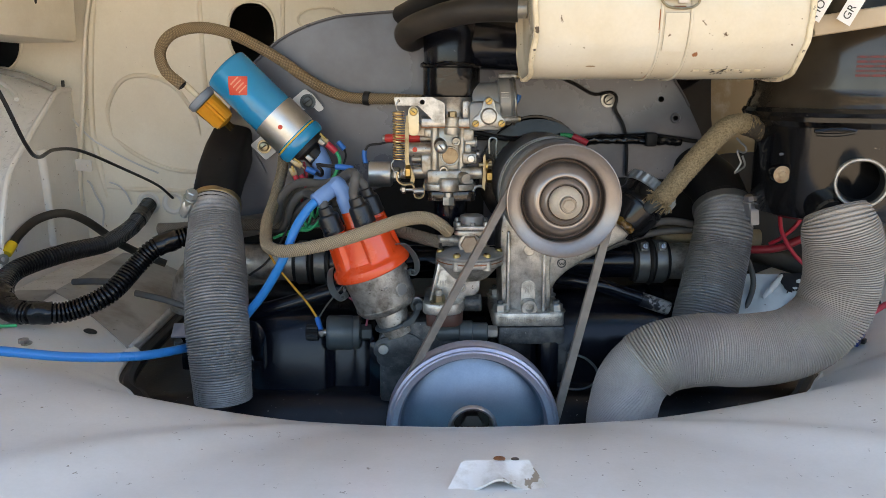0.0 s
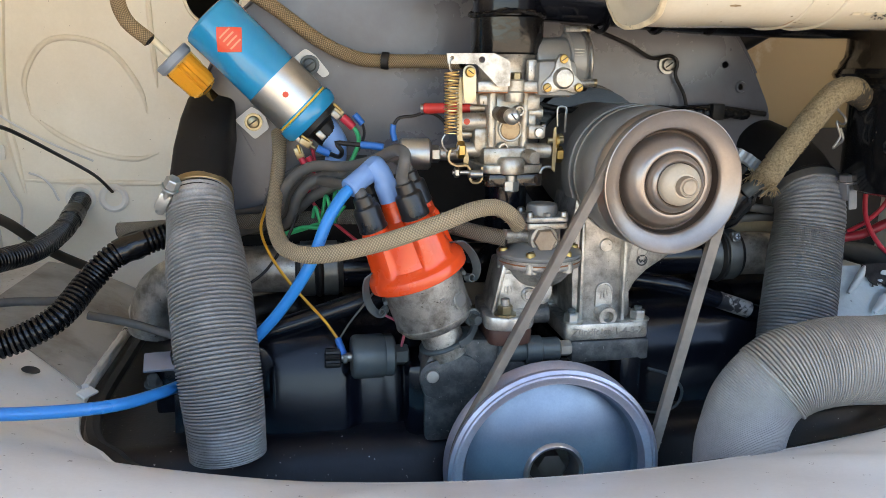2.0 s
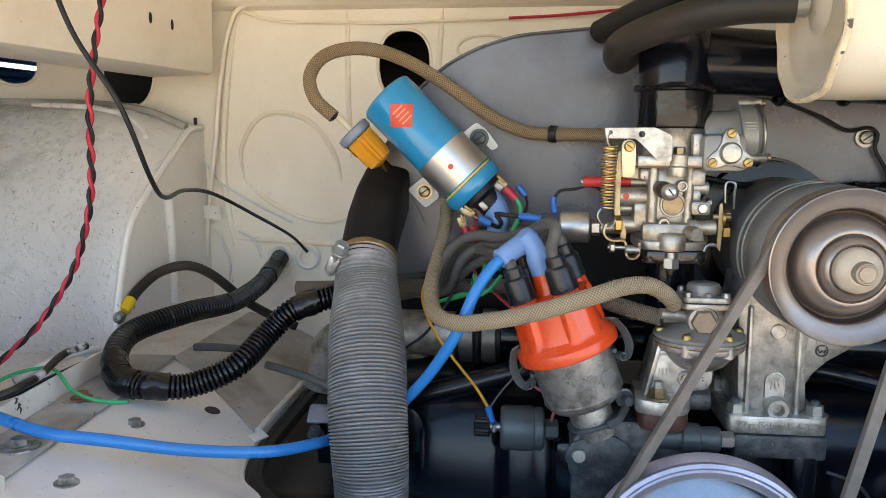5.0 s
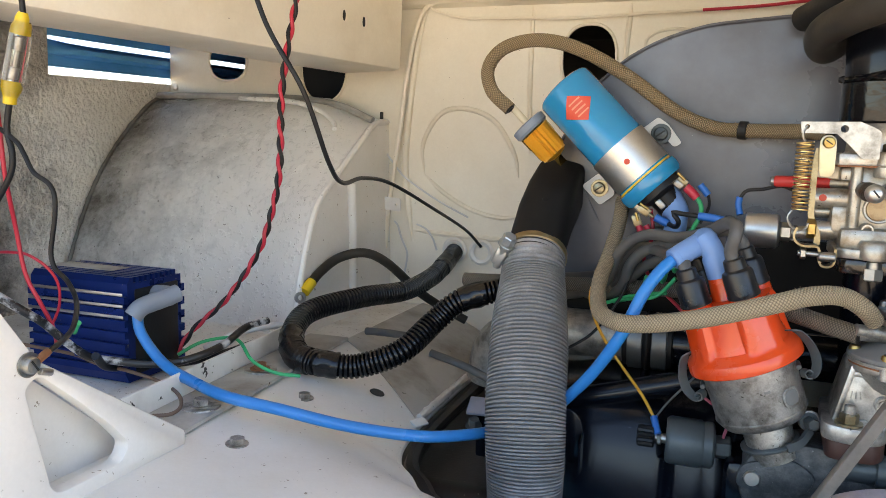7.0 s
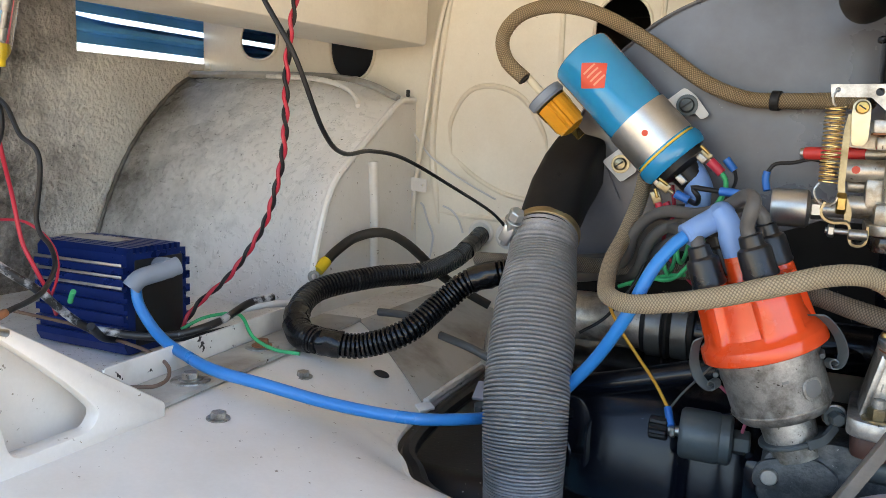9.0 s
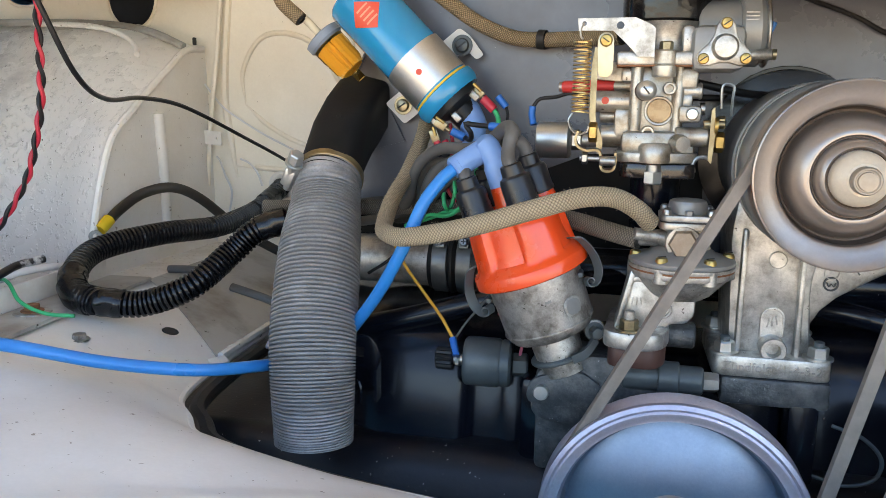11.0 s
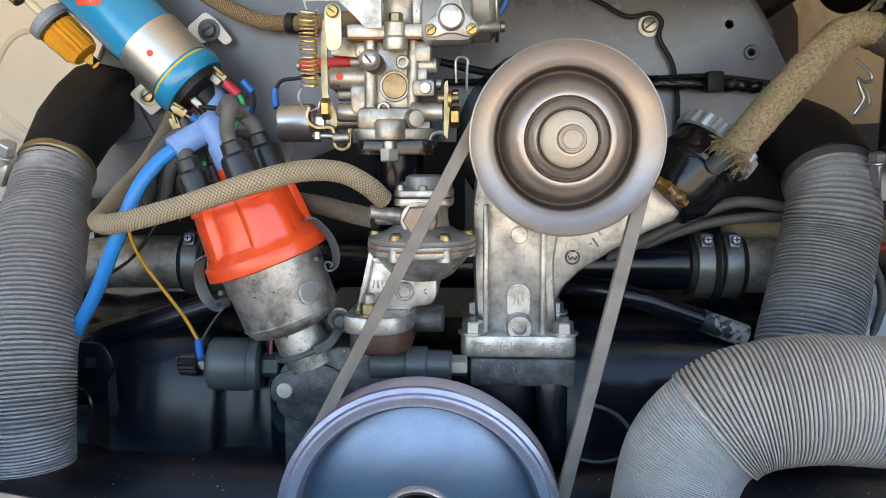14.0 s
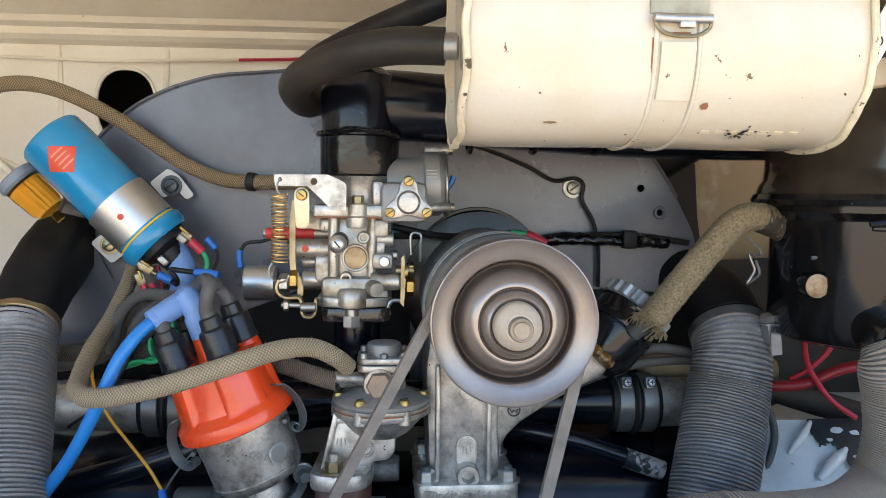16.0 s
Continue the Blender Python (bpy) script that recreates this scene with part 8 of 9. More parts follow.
solo("loom_clip", block((0.262, 0.922, 0.700), (0.013, 0.014, 0.016), 0.002), RUBBER, "black clip on the cable loom", "clip")
solo("screw_wire", tube([(0.10, 0.93, 0.785), (0.13, 0.932, 0.780), (0.17, 0.932, 0.765), (0.195, 0.932, 0.752), (0.214, 0.932, 0.7545), (0.2225, 0.932, 0.748), (0.221, 0.932, 0.735), (0.232, 0.932, 0.715), (0.237, 0.932, 0.69), (0.238, 0.932, 0.655)],
                        0.0018, 8, 0.004), BLACKWIRE, "black wire bending round a screw on the shroud", "wire")
solo("red_lug", tube([(0.1680, 0.913, 0.7045), (0.1750, 0.912, 0.7015), (0.1850, 0.911, 0.6965)], 0.0040, 10, 0.002), REDWIRE, "red crimp sleeve behind the generator", "lug")
solo("green_lug", tube([(0.1540, 0.914, 0.7060), (0.1610, 0.914, 0.7055), (0.1685, 0.913, 0.7045)], 0.0026, 10, 0.002), GREENWIRE, "green wire end behind the generator", "wire")

# ---- wires round coil and distributor ----
wires = [
    (REDWIRE, 0.0038, [(-0.1120, 0.878, 0.6985), (-0.1075, 0.878, 0.6945), (-0.1025, 0.878, 0.6895)], "red crimp sleeve on the coil terminal", "red_crimp"),
    (BLUELUG, 0.0030, [(-0.1010, 0.886, 0.7005), (-0.0977, 0.886, 0.6965), (-0.0940, 0.886, 0.6920)], "blue crimp sleeve on the coil terminal", "blue_crimp"),
    (BLUELUG, 0.0034, [(-0.1345, 0.866, 0.6725), (-0.1292, 0.866, 0.6700), (-0.1235, 0.865, 0.6675)], "blue crimp sleeve under the coil", "blue_crimp"),
    (BLUELUG, 0.0032, [(-0.0985, 0.836, 0.6775), (-0.0895, 0.834, 0.6770), (-0.0800, 0.832, 0.6755)], "blue crimp sleeve beside the boots", "blue_crimp"),
    (REDWIRE, 0.0030, [(-0.1485, 0.873, 0.6640), (-0.1468, 0.873, 0.6600), (-0.1450, 0.873, 0.6560)], "red crimp sleeve under the coil", "red_crimp"),
    (REDWIRE, 0.0028, [(-0.1425, 0.875, 0.6645), (-0.1405, 0.875, 0.6610), (-0.1390, 0.875, 0.6575)], "red crimp sleeve under the coil", "red_crimp"),
    (GREENWIRE, 0.0020, [(-0.1025, 0.878, 0.6895), (-0.0990, 0.876, 0.6840), (-0.0985, 0.872, 0.6760), (-0.1030, 0.866, 0.6660), (-0.1085, 0.862, 0.6560), (-0.1130, 0.860, 0.6450)], "green wire from the coil", "green_wire"),
    (GREENWIRE, 0.0017, [(-0.1130, 0.840, 0.6260), (-0.1250, 0.846, 0.6110), (-0.1348, 0.849, 0.6060), (-0.1480, 0.856, 0.6055), (-0.1568, 0.864, 0.6015), (-0.176, 0.878, 0.592)], "green wire behind the leads", "green_wire"),
    (GREENWIRE, 0.0016, [(-0.1200, 0.846, 0.6120), (-0.1360, 0.853, 0.6085), (-0.1500, 0.862, 0.6020), (-0.166, 0.872, 0.596)], "green wire behind the leads", "green_wire"),
    (REDWIRE, 0.0016, [(-0.140, 0.885, 0.678), (-0.137, 0.883, 0.655), (-0.143, 0.880, 0.635), (-0.136, 0.878, 0.618), (-0.115, 0.872, 0.60), (-0.10, 0.865, 0.588)], "red wire behind the leads", "red_wire"),
    (BLACKWIRE, 0.0020, [(-0.1235, 0.865, 0.6675), (-0.1165, 0.852, 0.6665), (-0.1140, 0.842, 0.6720), (-0.1190, 0.842, 0.6790), (-0.1120, 0.840, 0.6785), (-0.0985, 0.836, 0.6775)], "black link wire at the coil", "black_wire"),
    (BLACKWIRE, 0.0013, [(-0.143, 0.87, 0.66), (-0.150, 0.868, 0.63), (-0.160, 0.862, 0.60), (-0.18, 0.856, 0.57), (-0.20, 0.85, 0.555)], "thin black wire down to the tin", "black_wire"),
    (BLACKWIRE, 0.0014, [(-0.0690, 0.858, 0.6920), (-0.0640, 0.858, 0.6985), (-0.052, 0.858, 0.7000), (-0.040, 0.856, 0.7030), (-0.030, 0.853, 0.6995), (-0.022, 0.850, 0.690)], "black wire to the solenoid", "black_wire"),
    (BLUELUG, 0.0026, [(-0.0690, 0.858, 0.6930), (-0.0697, 0.858, 0.6870), (-0.0680, 0.856, 0.6790)], "blue crimp sleeve on the solenoid", "blue_crimp"),
    (BLUELUG, 0.0024, [(0.0920, 0.845, 0.7420), (0.0955, 0.845, 0.7470), (0.0975, 0.845, 0.7525)], "blue crimp sleeve on the choke", "blue_crimp"),
    (BLACKWIRE, 0.0030, [(0.05, 0.87, 0.712), (0.09, 0.88, 0.704), (0.13, 0.91, 0.703)], "black wire behind the carburettor", "black_wire"),
    (GREYCABLE, 0.0046, [(-0.12, 0.90, 0.660), (-0.150, 0.885, 0.652), (-0.175, 0.89, 0.630), (-0.19, 0.90, 0.60), (-0.24, 0.93, 0.585), (-0.30, 0.96, 0.575)], "dark grey rubber cable behind the hose", "grey_cable"),
    (GREYCABLE, 0.0042, [(-0.09, 0.89, 0.660), (-0.135, 0.895, 0.658), (-0.165, 0.90, 0.640), (-0.18, 0.91, 0.615), (-0.25, 0.94, 0.60)], "dark grey rubber cable behind the hose", "grey_cable"),
]
for material, r, pts, label, name in wires:
    solo(name, tube(pts, r, 10, 0.003), material, label, "wire")
spiral = [(-0.140 + 0.038 * k / 60, 0.856 - 0.014 * k / 60 + 0.009 * math.cos(k * 0.42), 0.612 + 0.040 * k / 60 + 0.0085 * math.sin(k * 0.42)) for k in range(61)]
solo("green_wire", tube(spiral, 0.0016, 8, 0.002), GREENWIRE, "coiled green wire behind the leads", "wire")
solo("coil_cable_boot", tube([(-0.1290, 0.885, 0.6920), (-0.1225, 0.882, 0.6830), (-0.1180, 0.878, 0.6720), (-0.1190, 0.876, 0.6600), (-0.1230, 0.876, 0.6500)], 0.0112, 20, 0.003, taper=lambda k: 1.0 if k < 0.45 else 0.82), BOOTBLUE, "blue-grey rubber boot on the coil", "boot")

# ---- left side: ignition box, loom, wires ----
ib = thing("ignition_module", (-0.62, 0.735, 0.518), "finned blue anodised ignition module on the side floor", "ignition module")
bx0, bx1, by0, by1, bz0, bz1 = -0.654, -0.547, 0.704, 0.772, 0.5185, 0.604
def comb(n, a, b, deep):
    pts = []
    for i in range(n):
        s = a + (b - a) * i / n
        w = (b - a) / n
        pts += [(s, deep), (s + w * 0.55, deep), (s + w * 0.55, 0.0), (s + w, 0.0)]
    return pts
prof = [(by0, bz0)] + [(by1, bz0)] + [(by1 + d, s) for s, d in comb(6, bz0 + 0.006, bz1 - 0.004, 0.005)] + [(by1, bz1)] + [(s, bz1 + d) for s, d in reversed(comb(9, by0 + 0.004, by1 - 0.004, 0.005))] + [(by0, bz1)] \
    + [(by0 - d, s) for s, d in reversed(comb(7, bz0 + 0.008, bz1 - 0.006, 0.004))]
bm = plate([(y, z) for y, z in prof], bx1 - bx0, (bx1, 0, 0), (0, 1, 0), (0, 0, 1))
part("finned_case", bm, BOX_BLUE, ib, "", 20)
face = part("end_plate", block((bx1 - 0.002, (by0 + by1) / 2 + 0.002, (bz0 + bz1) / 2), (0.006, by1 - by0 - 0.012, bz1 - bz0 - 0.010), 0.002), DARKPLASTIC, ib, "black end plate")
for z in (0.5955, 0.5855, 0.5762):
    part("white_stripe", block(((bx0 + bx1) / 2, by0 - 0.0046, z), (bx1 - bx0 - 0.002, 0.0008, 0.0026), 0.0003), SCRATCHED, ib)
part("socket", tube([(bx1 + 0.001, 0.738, 0.590), (bx1 + 0.016, 0.732, 0.592), (bx1 + 0.024, 0.728, 0.592)], 0.0085, 18, 0.003), BOOTGREY, ib)
part("socket_boot", tube([(bx1 + 0.026, 0.736, 0.594), (bx1 + 0.020, 0.722, 0.590), (bx1 + 0.014, 0.705, 0.586), (bx1 + 0.010, 0.698, 0.578)], 0.0078, 18, 0.003), BOOTGREY, ib, "grey silicone boot")
part("top_bars", block((-0.62, 0.738, 0.6095), (0.07, 0.022, 0.0008), 0.0003), GREYTIN, ib)

# strip and flange on the side floor, with its bolts
strip = thing("floor_strip", (-0.455, 0.75, 0.517), "painted steel strip bolted to the side floor", "strip")
part("strip_plate", block((-0.461, 0.76, 0.5195), (0.046, 0.32, 0.004), 0.0012, (0, 0, 4)), GREYTIN, strip)
part("upright", block((-0.486, 0.765, 0.529), (0.003, 0.30, 0.024), 0.001, (0, 0, 4)), SCUFFED, strip, "scuffed white upright edge")
for x, y in ((-0.4640, 0.776), (-0.4490, 0.672)):
    hd = bolt(strip, (x, y, 0.5225), (0, 0, 1), 0.0062, 0.0055, COPPERY if y > 0.7 else ALLOYDIRTY, True, "bolt")
    part("big_washer", lathe([(0, 0), (0.0150, 0), (0.0145, 0.0012), (0, 0.0014)], (x, y, 0.5214), (0, 0, 1), 28), ALLOYDIRTY, hd)
for x, y, z in ((-0.4090, 0.7600, 0.5075), (-0.3895, 0.6340, 0.5148)):
    s = thing("floor_screw", (x, y, z), "dull hexagon screw in the side floor", "screw", "floor screws")
    bolt(s, (x, y, z), (0.05, 0, 1), 0.0056, 0.0046, ALLOYDIRTY, True, "head")
solo("drain_hole", lathe([(0, 0), (0.0072, 0), (0.0066, 0.0006), (0, 0.0006)], (-0.3701, 0.8250, 0.4990), (0.33, 0, 1), 20), INK, "small dark drain hole in the side floor", "hole")
def tray_point(u, v):
    x = -0.3400 - 0.112 * (1 - u)
    y0 = 0.8465 + 0.66 * (-0.3400 - x)
    f = 1 - (1 - (-0.338 - x) / 0.118) ** 1.5
    return Vector((x, y0 + (1.141 - y0) * v, 0.4695 + 0.0475 * f + 0.0022))


tray = solo("tray_plate", sheet(16, 16, tray_point, 0.0015), GREYTIN, "grey steel tray plate with rusty stains beside the engine", "tray")
part("flaked_edge", tube([(-0.3372, 0.850, 0.4712), (-0.3376, 0.90, 0.4720), (-0.3376, 0.96, 0.4725), (-0.3378, 1.05, 0.4735)], 0.0040, 8, 0.004, rough=0.3, lump=120), SCUFFED, tray, "flaking pale edge")
part("lip_tab", block((-0.3325, 0.838, 0.4715), (0.010, 0.016, 0.0025), 0.0008, (0, 20, -30)), SCUFFED, tray)

def loom(pts, r, label):
    ob = solo("loom_conduit", tube(pts, r, 20, rib=(0.0042, 0.0020)), LOOM, label, "conduit", "loom conduits")
    line = smooth_line(pts, 0.004)
    for a in (0.08, 0.93):
        k = int(a * (len(line) - 8))
        part("tape_wrap", tube(line[k:k + 7], r + 0.0016, 18, 0.002, rough=0.10, lump=160.0), TAPE, ob, "shiny black tape wrap")
    return ob
loom([(-0.4085, 1.141, 0.5915), (-0.4088, 1.10, 0.578), (-0.4092, 1.0571, 0.5689), (-0.4154, 0.9914, 0.5632), (-0.4367, 0.9216, 0.5655), (-0.4630, 0.8605, 0.5590), (-0.4580, 0.8200, 0.5440), (-0.4380, 0.8000, 0.5320), (-0.4180, 0.7960, 0.5280)], 0.0104, "black ribbed plastic loom conduit from the firewall")
loom([(-0.4360, 0.8020, 0.5300), (-0.4100, 0.8030, 0.5270), (-0.3829, 0.8123, 0.5262), (-0.3477, 0.8276, 0.5405), (-0.3270, 0.8581, 0.5647), (-0.3056, 0.8700, 0.5844), (-0.2659, 0.8850, 0.5969)], 0.0104, "black ribbed plastic loom conduit curling on the floor")
solo("conduit_tape", tube([(-0.4520, 0.8090, 0.5380), (-0.4400, 0.8010, 0.5310), (-0.4260, 0.7990, 0.5285)], 0.0128, 18, 0.003, rough=0.06), LOOM, "black tape round the conduits' ends", "tape")
solo("ground_cable", tube([(-0.5000, 0.925, 0.5720), (-0.5000, 0.950, 0.584), (-0.489, 0.974, 0.5978), (-0.4664, 0.9939, 0.6025), (-0.4463, 1.0154, 0.5884), (-0.4203, 1.0461, 0.5532), (-0.3950, 1.07, 0.5300), (-0.370, 1.08, 0.516)], 0.0054, 14, 0.004), RUBBERDUST,
     "dark grey earth cable arching over the loom", "cable")
lug = thing("ring_terminal", (-0.512, 0.935, 0.557), "yellow crimped ring terminal on the wheel housing", "terminal")
part("sleeve", tube([(-0.5015, 0.917, 0.5665), (-0.5003, 0.923, 0.5710), (-0.4998, 0.930, 0.5755)], 0.0062, 14, 0.003), YELLOW, lug, "yellow crimp sleeve")
part("ring", ring((-0.5045, 0.913, 0.5605), (-0.5020, 0.911, 0.5610), 0.0030, 0.0066, 18), STEEL, lug)
solo("rubber_offcut", tube([(-0.425, 0.915, 0.532), (-0.400, 0.91, 0.534), (-0.370, 0.90, 0.536), (-0.352, 0.897, 0.540)], 0.0040, 12, 0.005), GREYCABLE, "dark rubber cable with faint print", "cable")
solo("grey_lead", tube([(-0.335, 0.87, 0.530), (-0.30, 0.865, 0.523), (-0.265, 0.86, 0.512), (-0.235, 0.86, 0.505)], 0.0038, 12, 0.005), GREYCABLE, "dark grey cable on the tray", "cable")
solo("roof_wire", tube([(-0.445, 0.680, 0.940), (-0.4179, 0.680, 0.8712), (-0.3970, 0.682, 0.812), (-0.3700, 0.690, 0.763), (-0.3650, 0.720, 0.7111), (-0.3800, 0.772, 0.6942), (-0.3970, 0.8434, 0.6955), (-0.4, 0.9131, 0.6881), (-0.3903, 1.0055, 0.6582), (-0.3810, 1.10, 0.6250), (-0.3740, 1.143, 0.600)], 0.0019, 10, 0.005), BLACKWIRE, "black wire hanging from the roof to the firewall", "wire")
ra, rb, axis_pts = [], [], smooth_line([(-0.424, 0.80, 0.92), (-0.442, 0.80, 0.850), (-0.456, 0.80, 0.777), (-0.459, 0.80, 0.702), (-0.468, 0.80, 0.66), (-0.483, 0.80, 0.623), (-0.510, 0.79, 0.580), (-0.534, 0.775, 0.553), (-0.547, 0.765, 0.530)], 0.003)
for i, p in enumerate(axis_pts):
    a = i * 0.58
    o = Vector((math.cos(a), math.sin(a), 0)) * 0.0018
    ra.append(p + o)
    rb.append(p - o)
tw = thing("twisted_wires", (-0.536, 0.77, 0.522), "twisted pair of red and black wires hanging to the ignition module", "wire")
part("red_strand", tube(ra, 0.0018, 8, 0.002), REDWIRE, tw)
part("black_strand", tube(rb, 0.0018, 8, 0.002), BLACKWIRE, tw)
solo("green_wire", tube([(-0.540, 0.758, 0.531), (-0.528, 0.775, 0.540), (-0.505, 0.785, 0.545), (-0.485, 0.776, 0.545), (-0.465, 0.765, 0.533), (-0.440, 0.762, 0.526), (-0.418, 0.768, 0.524)], 0.0016, 8, 0.004), GREENWIRE, "thin green wire on the side floor", "wire")
solo("white_wire", tube([(-0.535, 0.790, 0.530), (-0.520, 0.815, 0.540), (-0.508, 0.838, 0.543), (-0.500, 0.87, 0.540)], 0.0034, 10, 0.004), WHITEWIRE, "white taped wire on the side floor", "wire")
solo("black_wire", tube([(-0.545, 0.665, 0.552), (-0.556, 0.690, 0.535), (-0.552, 0.7301, 0.527), (-0.5277, 0.7568, 0.526), (-0.517, 0.8041, 0.526), (-0.512, 0.8609, 0.527)], 0.0034, 10, 0.004), BLACKWIRE, "black wire along the ignition module", "wire")
solo("brown_wire", tube([(-0.63, 0.66, 0.555), (-0.605, 0.70, 0.538), (-0.5795, 0.700, 0.533), (-0.540, 0.696, 0.532), (-0.5007, 0.6863, 0.531), (-0.4679, 0.6681, 0.531), (-0.4500, 0.6500, 0.529), (-0.4486, 0.6371, 0.527), (-0.4591, 0.6313, 0.526), (-0.480, 0.625, 0.524)], 0.0015, 8, 0.003), BROWNWIRE, "thin brown wire looping on the side floor", "wire")
fuse = thing("fuse_connector", (-0.544, 0.60, 0.75), "clear in-line fuse holder with yellow ends, hanging", "fuse holder")
fm = bmesh.new()
lathe([(0.0052, 0), (0.0068, 0.004), (0.0072, 0.010), (0.0072, 0.040), (0.0068, 0.047), (0.0050, 0.052)], (-0.5352, 0.600, 0.8030), (-0.0150, 0, -0.052), 24, fm)
part("sleeve", fm, CLEARPLASTIC, fuse)
part("upper_end", lathe([(0, 0), (0.0030, 0), (0.0046, 0.004), (0.0046, 0.015), (0.0, 0.015)], (-0.5345, 0.600, 0.8090), (-0.0040, 0, -0.0140), 18), YELLOW, fuse)
part("lower_end", lathe([(0, 0), (0.0040, 0), (0.0050, 0.004), (0.0044, 0.016), (0, 0.017)], (-0.5480, 0.600, 0.7635), (-0.0025, 0, -0.0160), 18), YELLOW, fuse)
for a, b in (((-0.5385, 0.600, 0.793), (-0.5410, 0.600, 0.784)), ((-0.5445, 0.600, 0.773), (-0.5470, 0.600, 0.765))):
    part("contact", rod(a, b, 0.0024, 12), STEEL, fuse)
part("fuse_link", rod((-0.5405, 0.600, 0.786), (-0.5450, 0.600, 0.771), 0.0011, 8), STEEL, fuse)
solo("fuse_wire", tube([(-0.5505, 0.600, 0.749), (-0.554, 0.600, 0.730), (-0.550, 0.60, 0.714), (-0.552, 0.60, 0.700), (-0.566, 0.60, 0.680), (-0.590, 0.60, 0.653), (-0.615, 0.60, 0.628), (-0.647, 0.605, 0.603), (-0.680, 0.615, 0.575)], 0.0022, 10, 0.004), BLACKWIRE, "black wire below the fuse holder", "wire")
solo("fuse_wire", tube([(-0.5348, 0.600, 0.808), (-0.533, 0.60, 0.84), (-0.52, 0.62, 0.92)], 0.0020, 10, 0.006), BLACKWIRE, "black wire above the fuse holder", "wire")
solo("red_wire", tube([(-0.612, 0.62, 0.88), (-0.606, 0.62, 0.830), (-0.6028, 0.62, 0.8054), (-0.5966, 0.62, 0.7809), (-0.5866, 0.62, 0.7482), (-0.5815, 0.62, 0.6987), (-0.590, 0.635, 0.655), (-0.5877, 0.64, 0.619), (-0.580, 0.645, 0.597), (-0.578, 0.655, 0.575), (-0.590, 0.67, 0.555)], 0.0017, 10, 0.004), REDWIRE, "red wire hanging beside the fuse holder", "wire")
solo("red_wire", tube([(-0.640, 0.62, 0.765), (-0.6143, 0.62, 0.7853), (-0.606, 0.62, 0.800), (-0.604, 0.62, 0.820), (-0.608, 0.62, 0.87)], 0.0017, 10, 0.004), REDWIRE, "red wire bending back beside the fuse holder", "wire")
solo("earth_wire", tube([(-0.640, 0.60, 0.772), (-0.600, 0.60, 0.752), (-0.5655, 0.60, 0.733), (-0.546, 0.60, 0.722), (-0.539, 0.60, 0.713), (-0.531, 0.60, 0.701), (-0.518, 0.60, 0.694), (-0.513, 0.60, 0.686), (-0.513, 0.60, 0.673), (-0.516, 0.60, 0.657), (-0.518, 0.60, 0.645), (-0.515, 0.60, 0.635), (-0.499, 0.595, 0.628),
                         (-0.482, 0.585, 0.620), (-0.466, 0.570, 0.615), (-0.449, 0.550, 0.610), (-0.435, 0.530, 0.609), (-0.425, 0.513, 0.609), (-0.4205, 0.500, 0.6075)], 0.0017, 10, 0.003), BLACKWIRE, "black wire to the gusset's screw", "wire")
lg = thing("wire_lug", (-0.4170, 0.4915, 0.605), "small bright ring lug under the gusset's screw", "lug")
part("lug_barrel", rod((-0.4225, 0.5065, 0.6085), (-0.4185, 0.4955, 0.6065), 0.0023, 12), COPPERY, lg, "copper-coloured crimp barrel")
part("lug_tail", rod((-0.4170, 0.4955, 0.6010), (-0.4165, 0.5030, 0.5985), 0.0020, 12), STEEL, lg)
solo("red_wire", tube([(-0.80, 0.665, 0.600), (-0.70, 0.66, 0.622), (-0.62, 0.655, 0.632), (-0.592, 0.655, 0.628), (-0.580, 0.662, 0.612), (-0.584, 0.668, 0.590), (-0.60, 0.672, 0.565)], 0.0012, 8, 0.004), REDWIRE, "thin red wire above the ignition module", "wire")
solo("green_sleeve", tube([(-0.551, 0.655, 0.581), (-0.556, 0.657, 0.576), (-0.561, 0.66, 0.571)], 0.0022, 10, 0.002), GREENWIRE, "green sleeve on the module's wires", "wire")
solo("black_conduit", tube([(-0.66, 0.575, 0.665), (-0.615, 0.600, 0.628), (-0.602, 0.615, 0.611), (-0.583, 0.630, 0.593), (-0.577, 0.645, 0.580), (-0.570, 0.660, 0.562), (-0.561, 0.675, 0.547), (-0.550, 0.688, 0.542), (-0.522, 0.698, 0.540), (-0.498, 0.712, 0.542), (-0.482, 0.742, 0.549), (-0.485, 0.785, 0.557), (-0.478, 0.810, 0.559)], 0.0034, 12, 0.004),
     surface("scuffed_sleeve", (0.012, 0.012, 0.013), 0.35, 0, (0.55, 0.56, 0.57), 0.8, 45, 400, 0.1, cover=(0.50, 0.58)), "scuffed black cable sleeve with white paint behind the gusset", "conduit")
solo("firewall_wire", tube([(-0.455, 1.139, 0.905), (-0.44, 1.138, 0.895), (-0.40, 1.138, 0.886), (-0.33, 1.137, 0.884), (-0.26, 1.136, 0.882), (-0.20, 1.134, 0.884), (-0.12, 1.132, 0.886)], 0.0018, 8, 0.008), INNER, "painted-over wire along the firewall", "wire")
solo("red_wire", tube([(-0.12, 1.132, 0.886), (-0.06, 1.13, 0.888), (0.0, 1.125, 0.892), (0.06, 1.12, 0.896)], 0.0018, 8, 0.008), REDWIRE, "thin red wire along the firewall", "wire")
for x, z in ((-0.4095, 0.5930), (-0.3730, 0.5925)):
    solo("grommet", lathe([(0.010, 0), (0.016, 0.0005), (0.017, 0.002), (0.014, 0.004), (0.010, 0.003)], (x, FW - 0.001, z), TO_EYE, 24), BODY, "pale round grommet in the firewall", "grommet", "grommets")

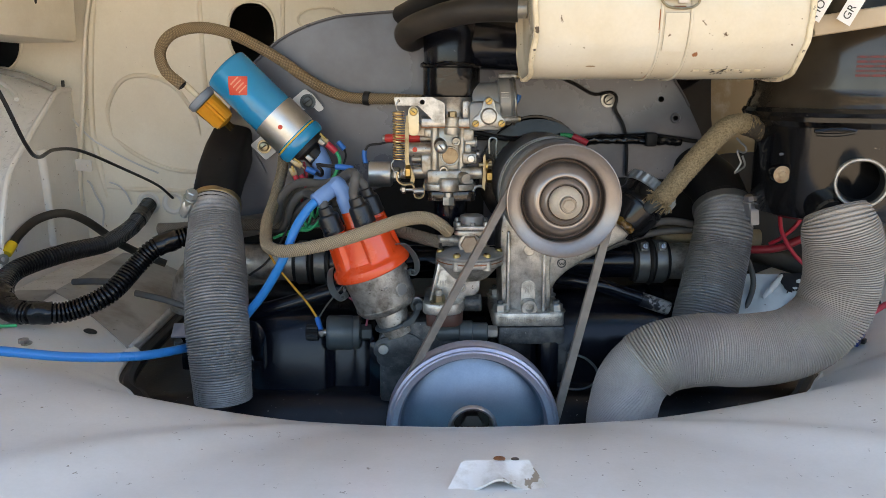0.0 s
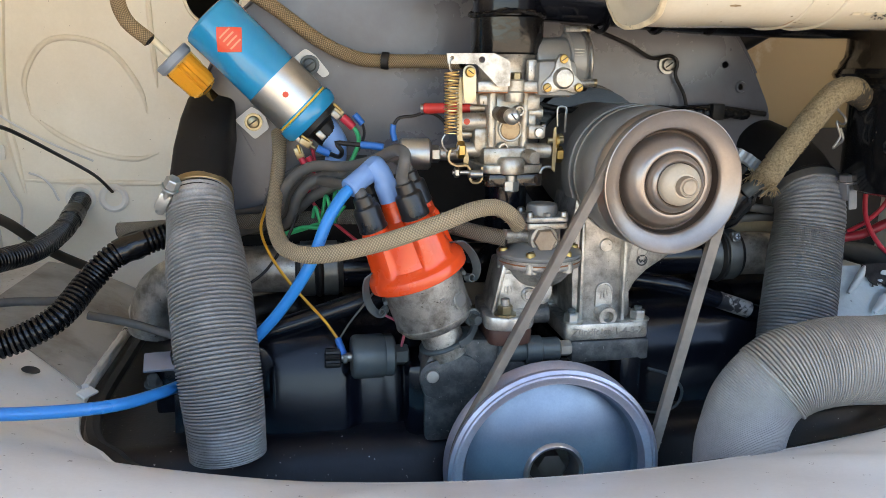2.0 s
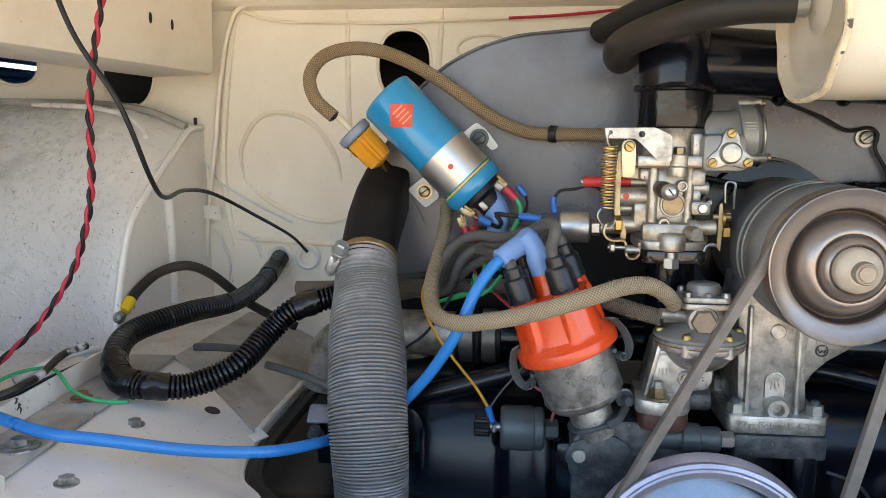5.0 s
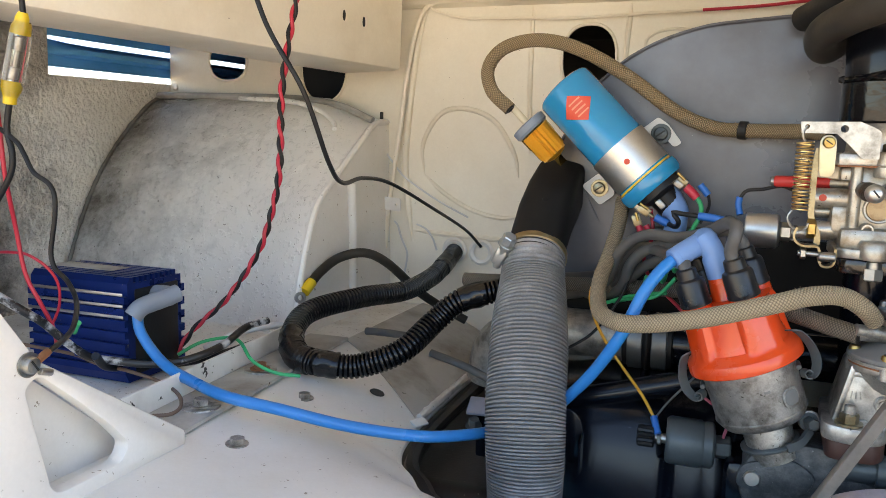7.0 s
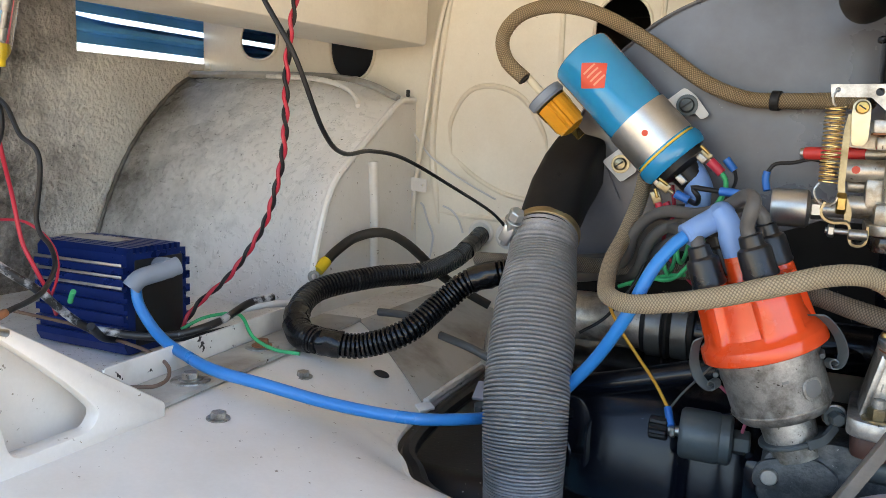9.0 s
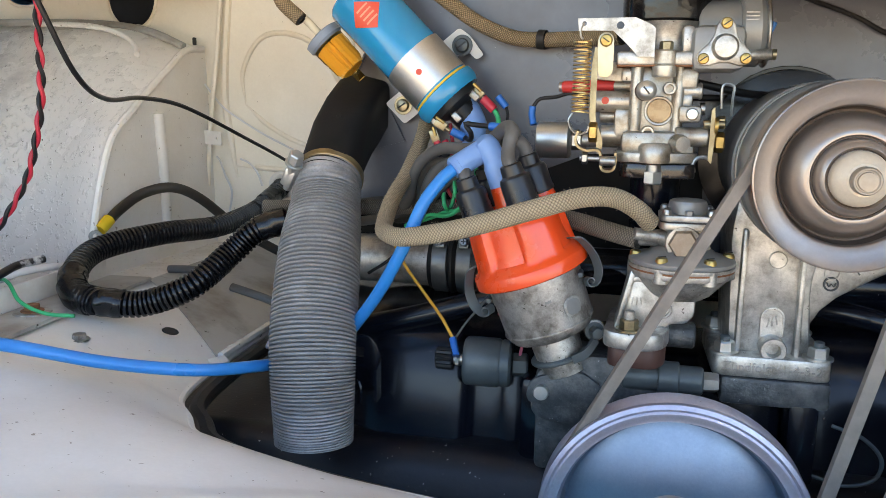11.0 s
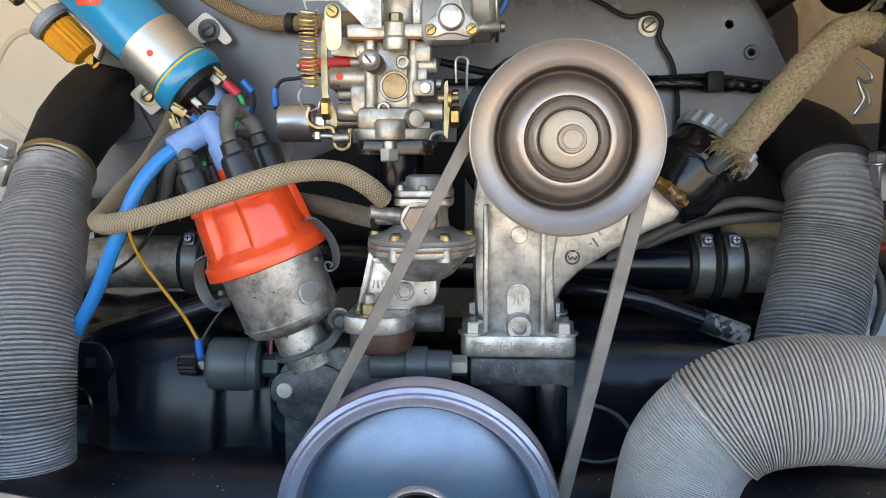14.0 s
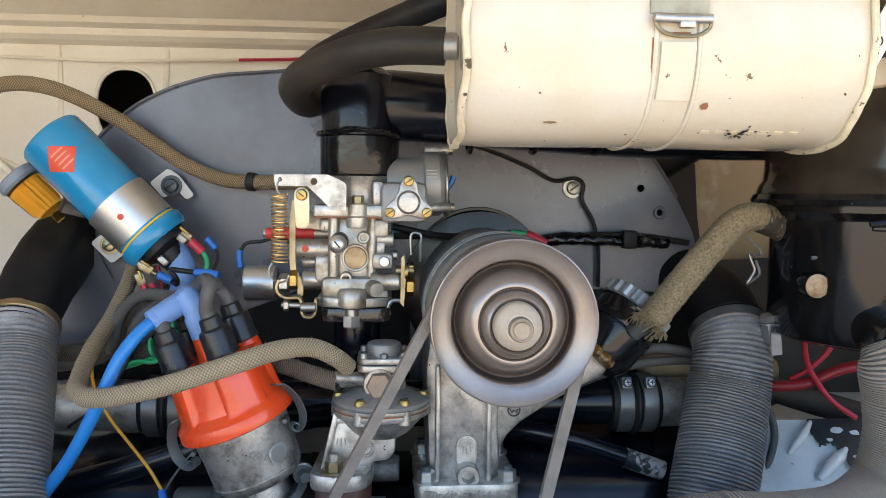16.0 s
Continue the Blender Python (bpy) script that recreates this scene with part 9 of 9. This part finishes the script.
cab = thing("painted_cable", (-0.49, 1.134, 0.60), "cable painted over in cream along the firewall's corner", "cable")
part("cable", tube([(-0.437, 1.136, 0.909), (-0.458, 1.135, 0.896), (-0.470, 1.134, 0.862), (-0.480, 1.134, 0.805), (-0.487, 1.134, 0.745), (-0.495, 1.134, 0.688), (-0.501, 1.134, 0.638), (-0.505, 1.134, 0.590)], 0.0030, 12, 0.006), INNER, cab)
part("clip", plate(rounded([(-0.506, 0.642), (-0.482, 0.640), (-0.482, 0.657), (-0.506, 0.659)], 0.003), 0.0016, (0, 1.1300, 0), (1, 0, 0), (0, 0, 1), [oval(-0.4880, 0.649, 0.0016, 0.0016, 10)]), BODY, cab, "small painted cable clip")
# dark board beside the shroud and frayed hose ends
solo("hose_bracket", tube([(0.327, 0.828, 0.708), (0.332, 0.828, 0.703), (0.337, 0.828, 0.699), (0.3385, 0.828, 0.694), (0.334, 0.827, 0.6925), (0.328, 0.826, 0.695), (0.3305, 0.825, 0.687), (0.3325, 0.825, 0.682), (0.3295, 0.825, 0.676), (0.327, 0.826, 0.671), (0.333, 0.828, 0.674), (0.3385, 0.829, 0.679), (0.3355, 0.830, 0.689)], 0.0011, 8, 0.002), STEEL, "bent wire hook under the breather hose", "bracket")
plug = thing("wire_plug", (0.454, 0.784, 0.491), "dark blue plastic wire plug lying on the apron", "connector")
part("shell", block((0.4545, 0.785, 0.4985), (0.030, 0.012, 0.009), 0.0015, (0, 0, 48)), BOX_BLUE, plug)
part("latch", block((0.4600, 0.779, 0.4980), (0.008, 0.004, 0.005), 0.001, (0, 0, 48)), DARKPLASTIC, plug)
solo("red_wire", tube([(0.466, 0.798, 0.502), (0.478, 0.810, 0.510), (0.4913, 0.8219, 0.516), (0.516, 0.8394, 0.521)], 0.0030, 10, 0.002, rib=(0.003, 0.0006)), REDWIRE, "red ribbed wire bundle at the plug", "wire")

# plate added for the dark strip beside the shroud
solo("dark_strip", plate([(0.345, 0.57), (0.415, 0.57), (0.402, 0.68), (0.396, 0.72), (0.392, 0.775), (0.378, 0.805), (0.345, 0.815)], 0.006, (0, 1.10, 0), (1, 0, 0), (0, 0, 1)), CAVITY, "added dark brown plate beside the shroud", "board")
# sheet added low down, its dark colour standing in for shade
solo("shade_board", plate(rounded([(0.365, 0.47), (0.66, 0.47), (0.66, 0.672), (0.50, 0.672), (0.41, 0.668), (0.372, 0.645)], 0.012), 0.006, (0, 1.088, 0), (1, 0, 0), (0, 0, 1)), CAVITY, "added dark sheet standing in for shade low on the firewall", "board")
# loose cables left of the shroud, painted over
for pts in ([(-0.494, 1.139, 0.626), (-0.488, 1.136, 0.621), (-0.481, 1.134, 0.604), (-0.472, 1.132, 0.586), (-0.474, 1.132, 0.565), (-0.479, 1.134, 0.548)], [(-0.462, 1.139, 0.624), (-0.448, 1.136, 0.619), (-0.438, 1.135, 0.608), (-0.431, 1.134, 0.592)], [(-0.510, 1.1395, 0.718), (-0.498, 1.139, 0.704), (-0.483, 1.139, 0.687), (-0.457, 1.139, 0.670), (-0.428, 1.139, 0.654), (-0.391, 1.139, 0.637)]):
    solo("painted_wire", tube(pts, 0.0013, 8, 0.003), WHITEWIRE, "thin wire painted over in white on the firewall", "wire")

for at, side_to, turn, words_on in (((-0.1160, 0.877, 0.7035), Vector((0.0055, 0, -0.0050)), 40, "pale spade connector folded round the coil terminal"), ((-0.1440, 0.868, 0.6775), Vector((0.0060, 0, -0.0040)), 32, "pale spade connector under the coil"), ((-0.1500, 0.873, 0.6680), Vector((0.002, 0, -0.006)), 70, "pale spade connector under the coil")):
    spade = thing("spade_connector", at, words_on, "connector")
    at = Vector(at)
    part("blade", block(tuple(at), (0.0105, 0.0034, 0.0072), 0.0008, (0, turn, 0)), PALEZINC, spade)
    part("curl", rod(at + Vector((0, -0.002, 0.0036)) - side_to * 0.6, at + Vector((0, -0.002, 0.0036)) + side_to * 0.6, 0.0014, 10), BRASS, spade)
    part("neck", rod(at + side_to * 0.7, at + side_to * 1.3, 0.0016, 10), PALEZINC, spade)
solo("coil_wire", tube([(-0.0940, 0.886, 0.6920), (-0.0925, 0.886, 0.6850), (-0.0940, 0.884, 0.6780), (-0.0990, 0.882, 0.6680)], 0.0013, 8, 0.002), BLACKWIRE, "thin wire from a crimp sleeve under the coil", "wire")
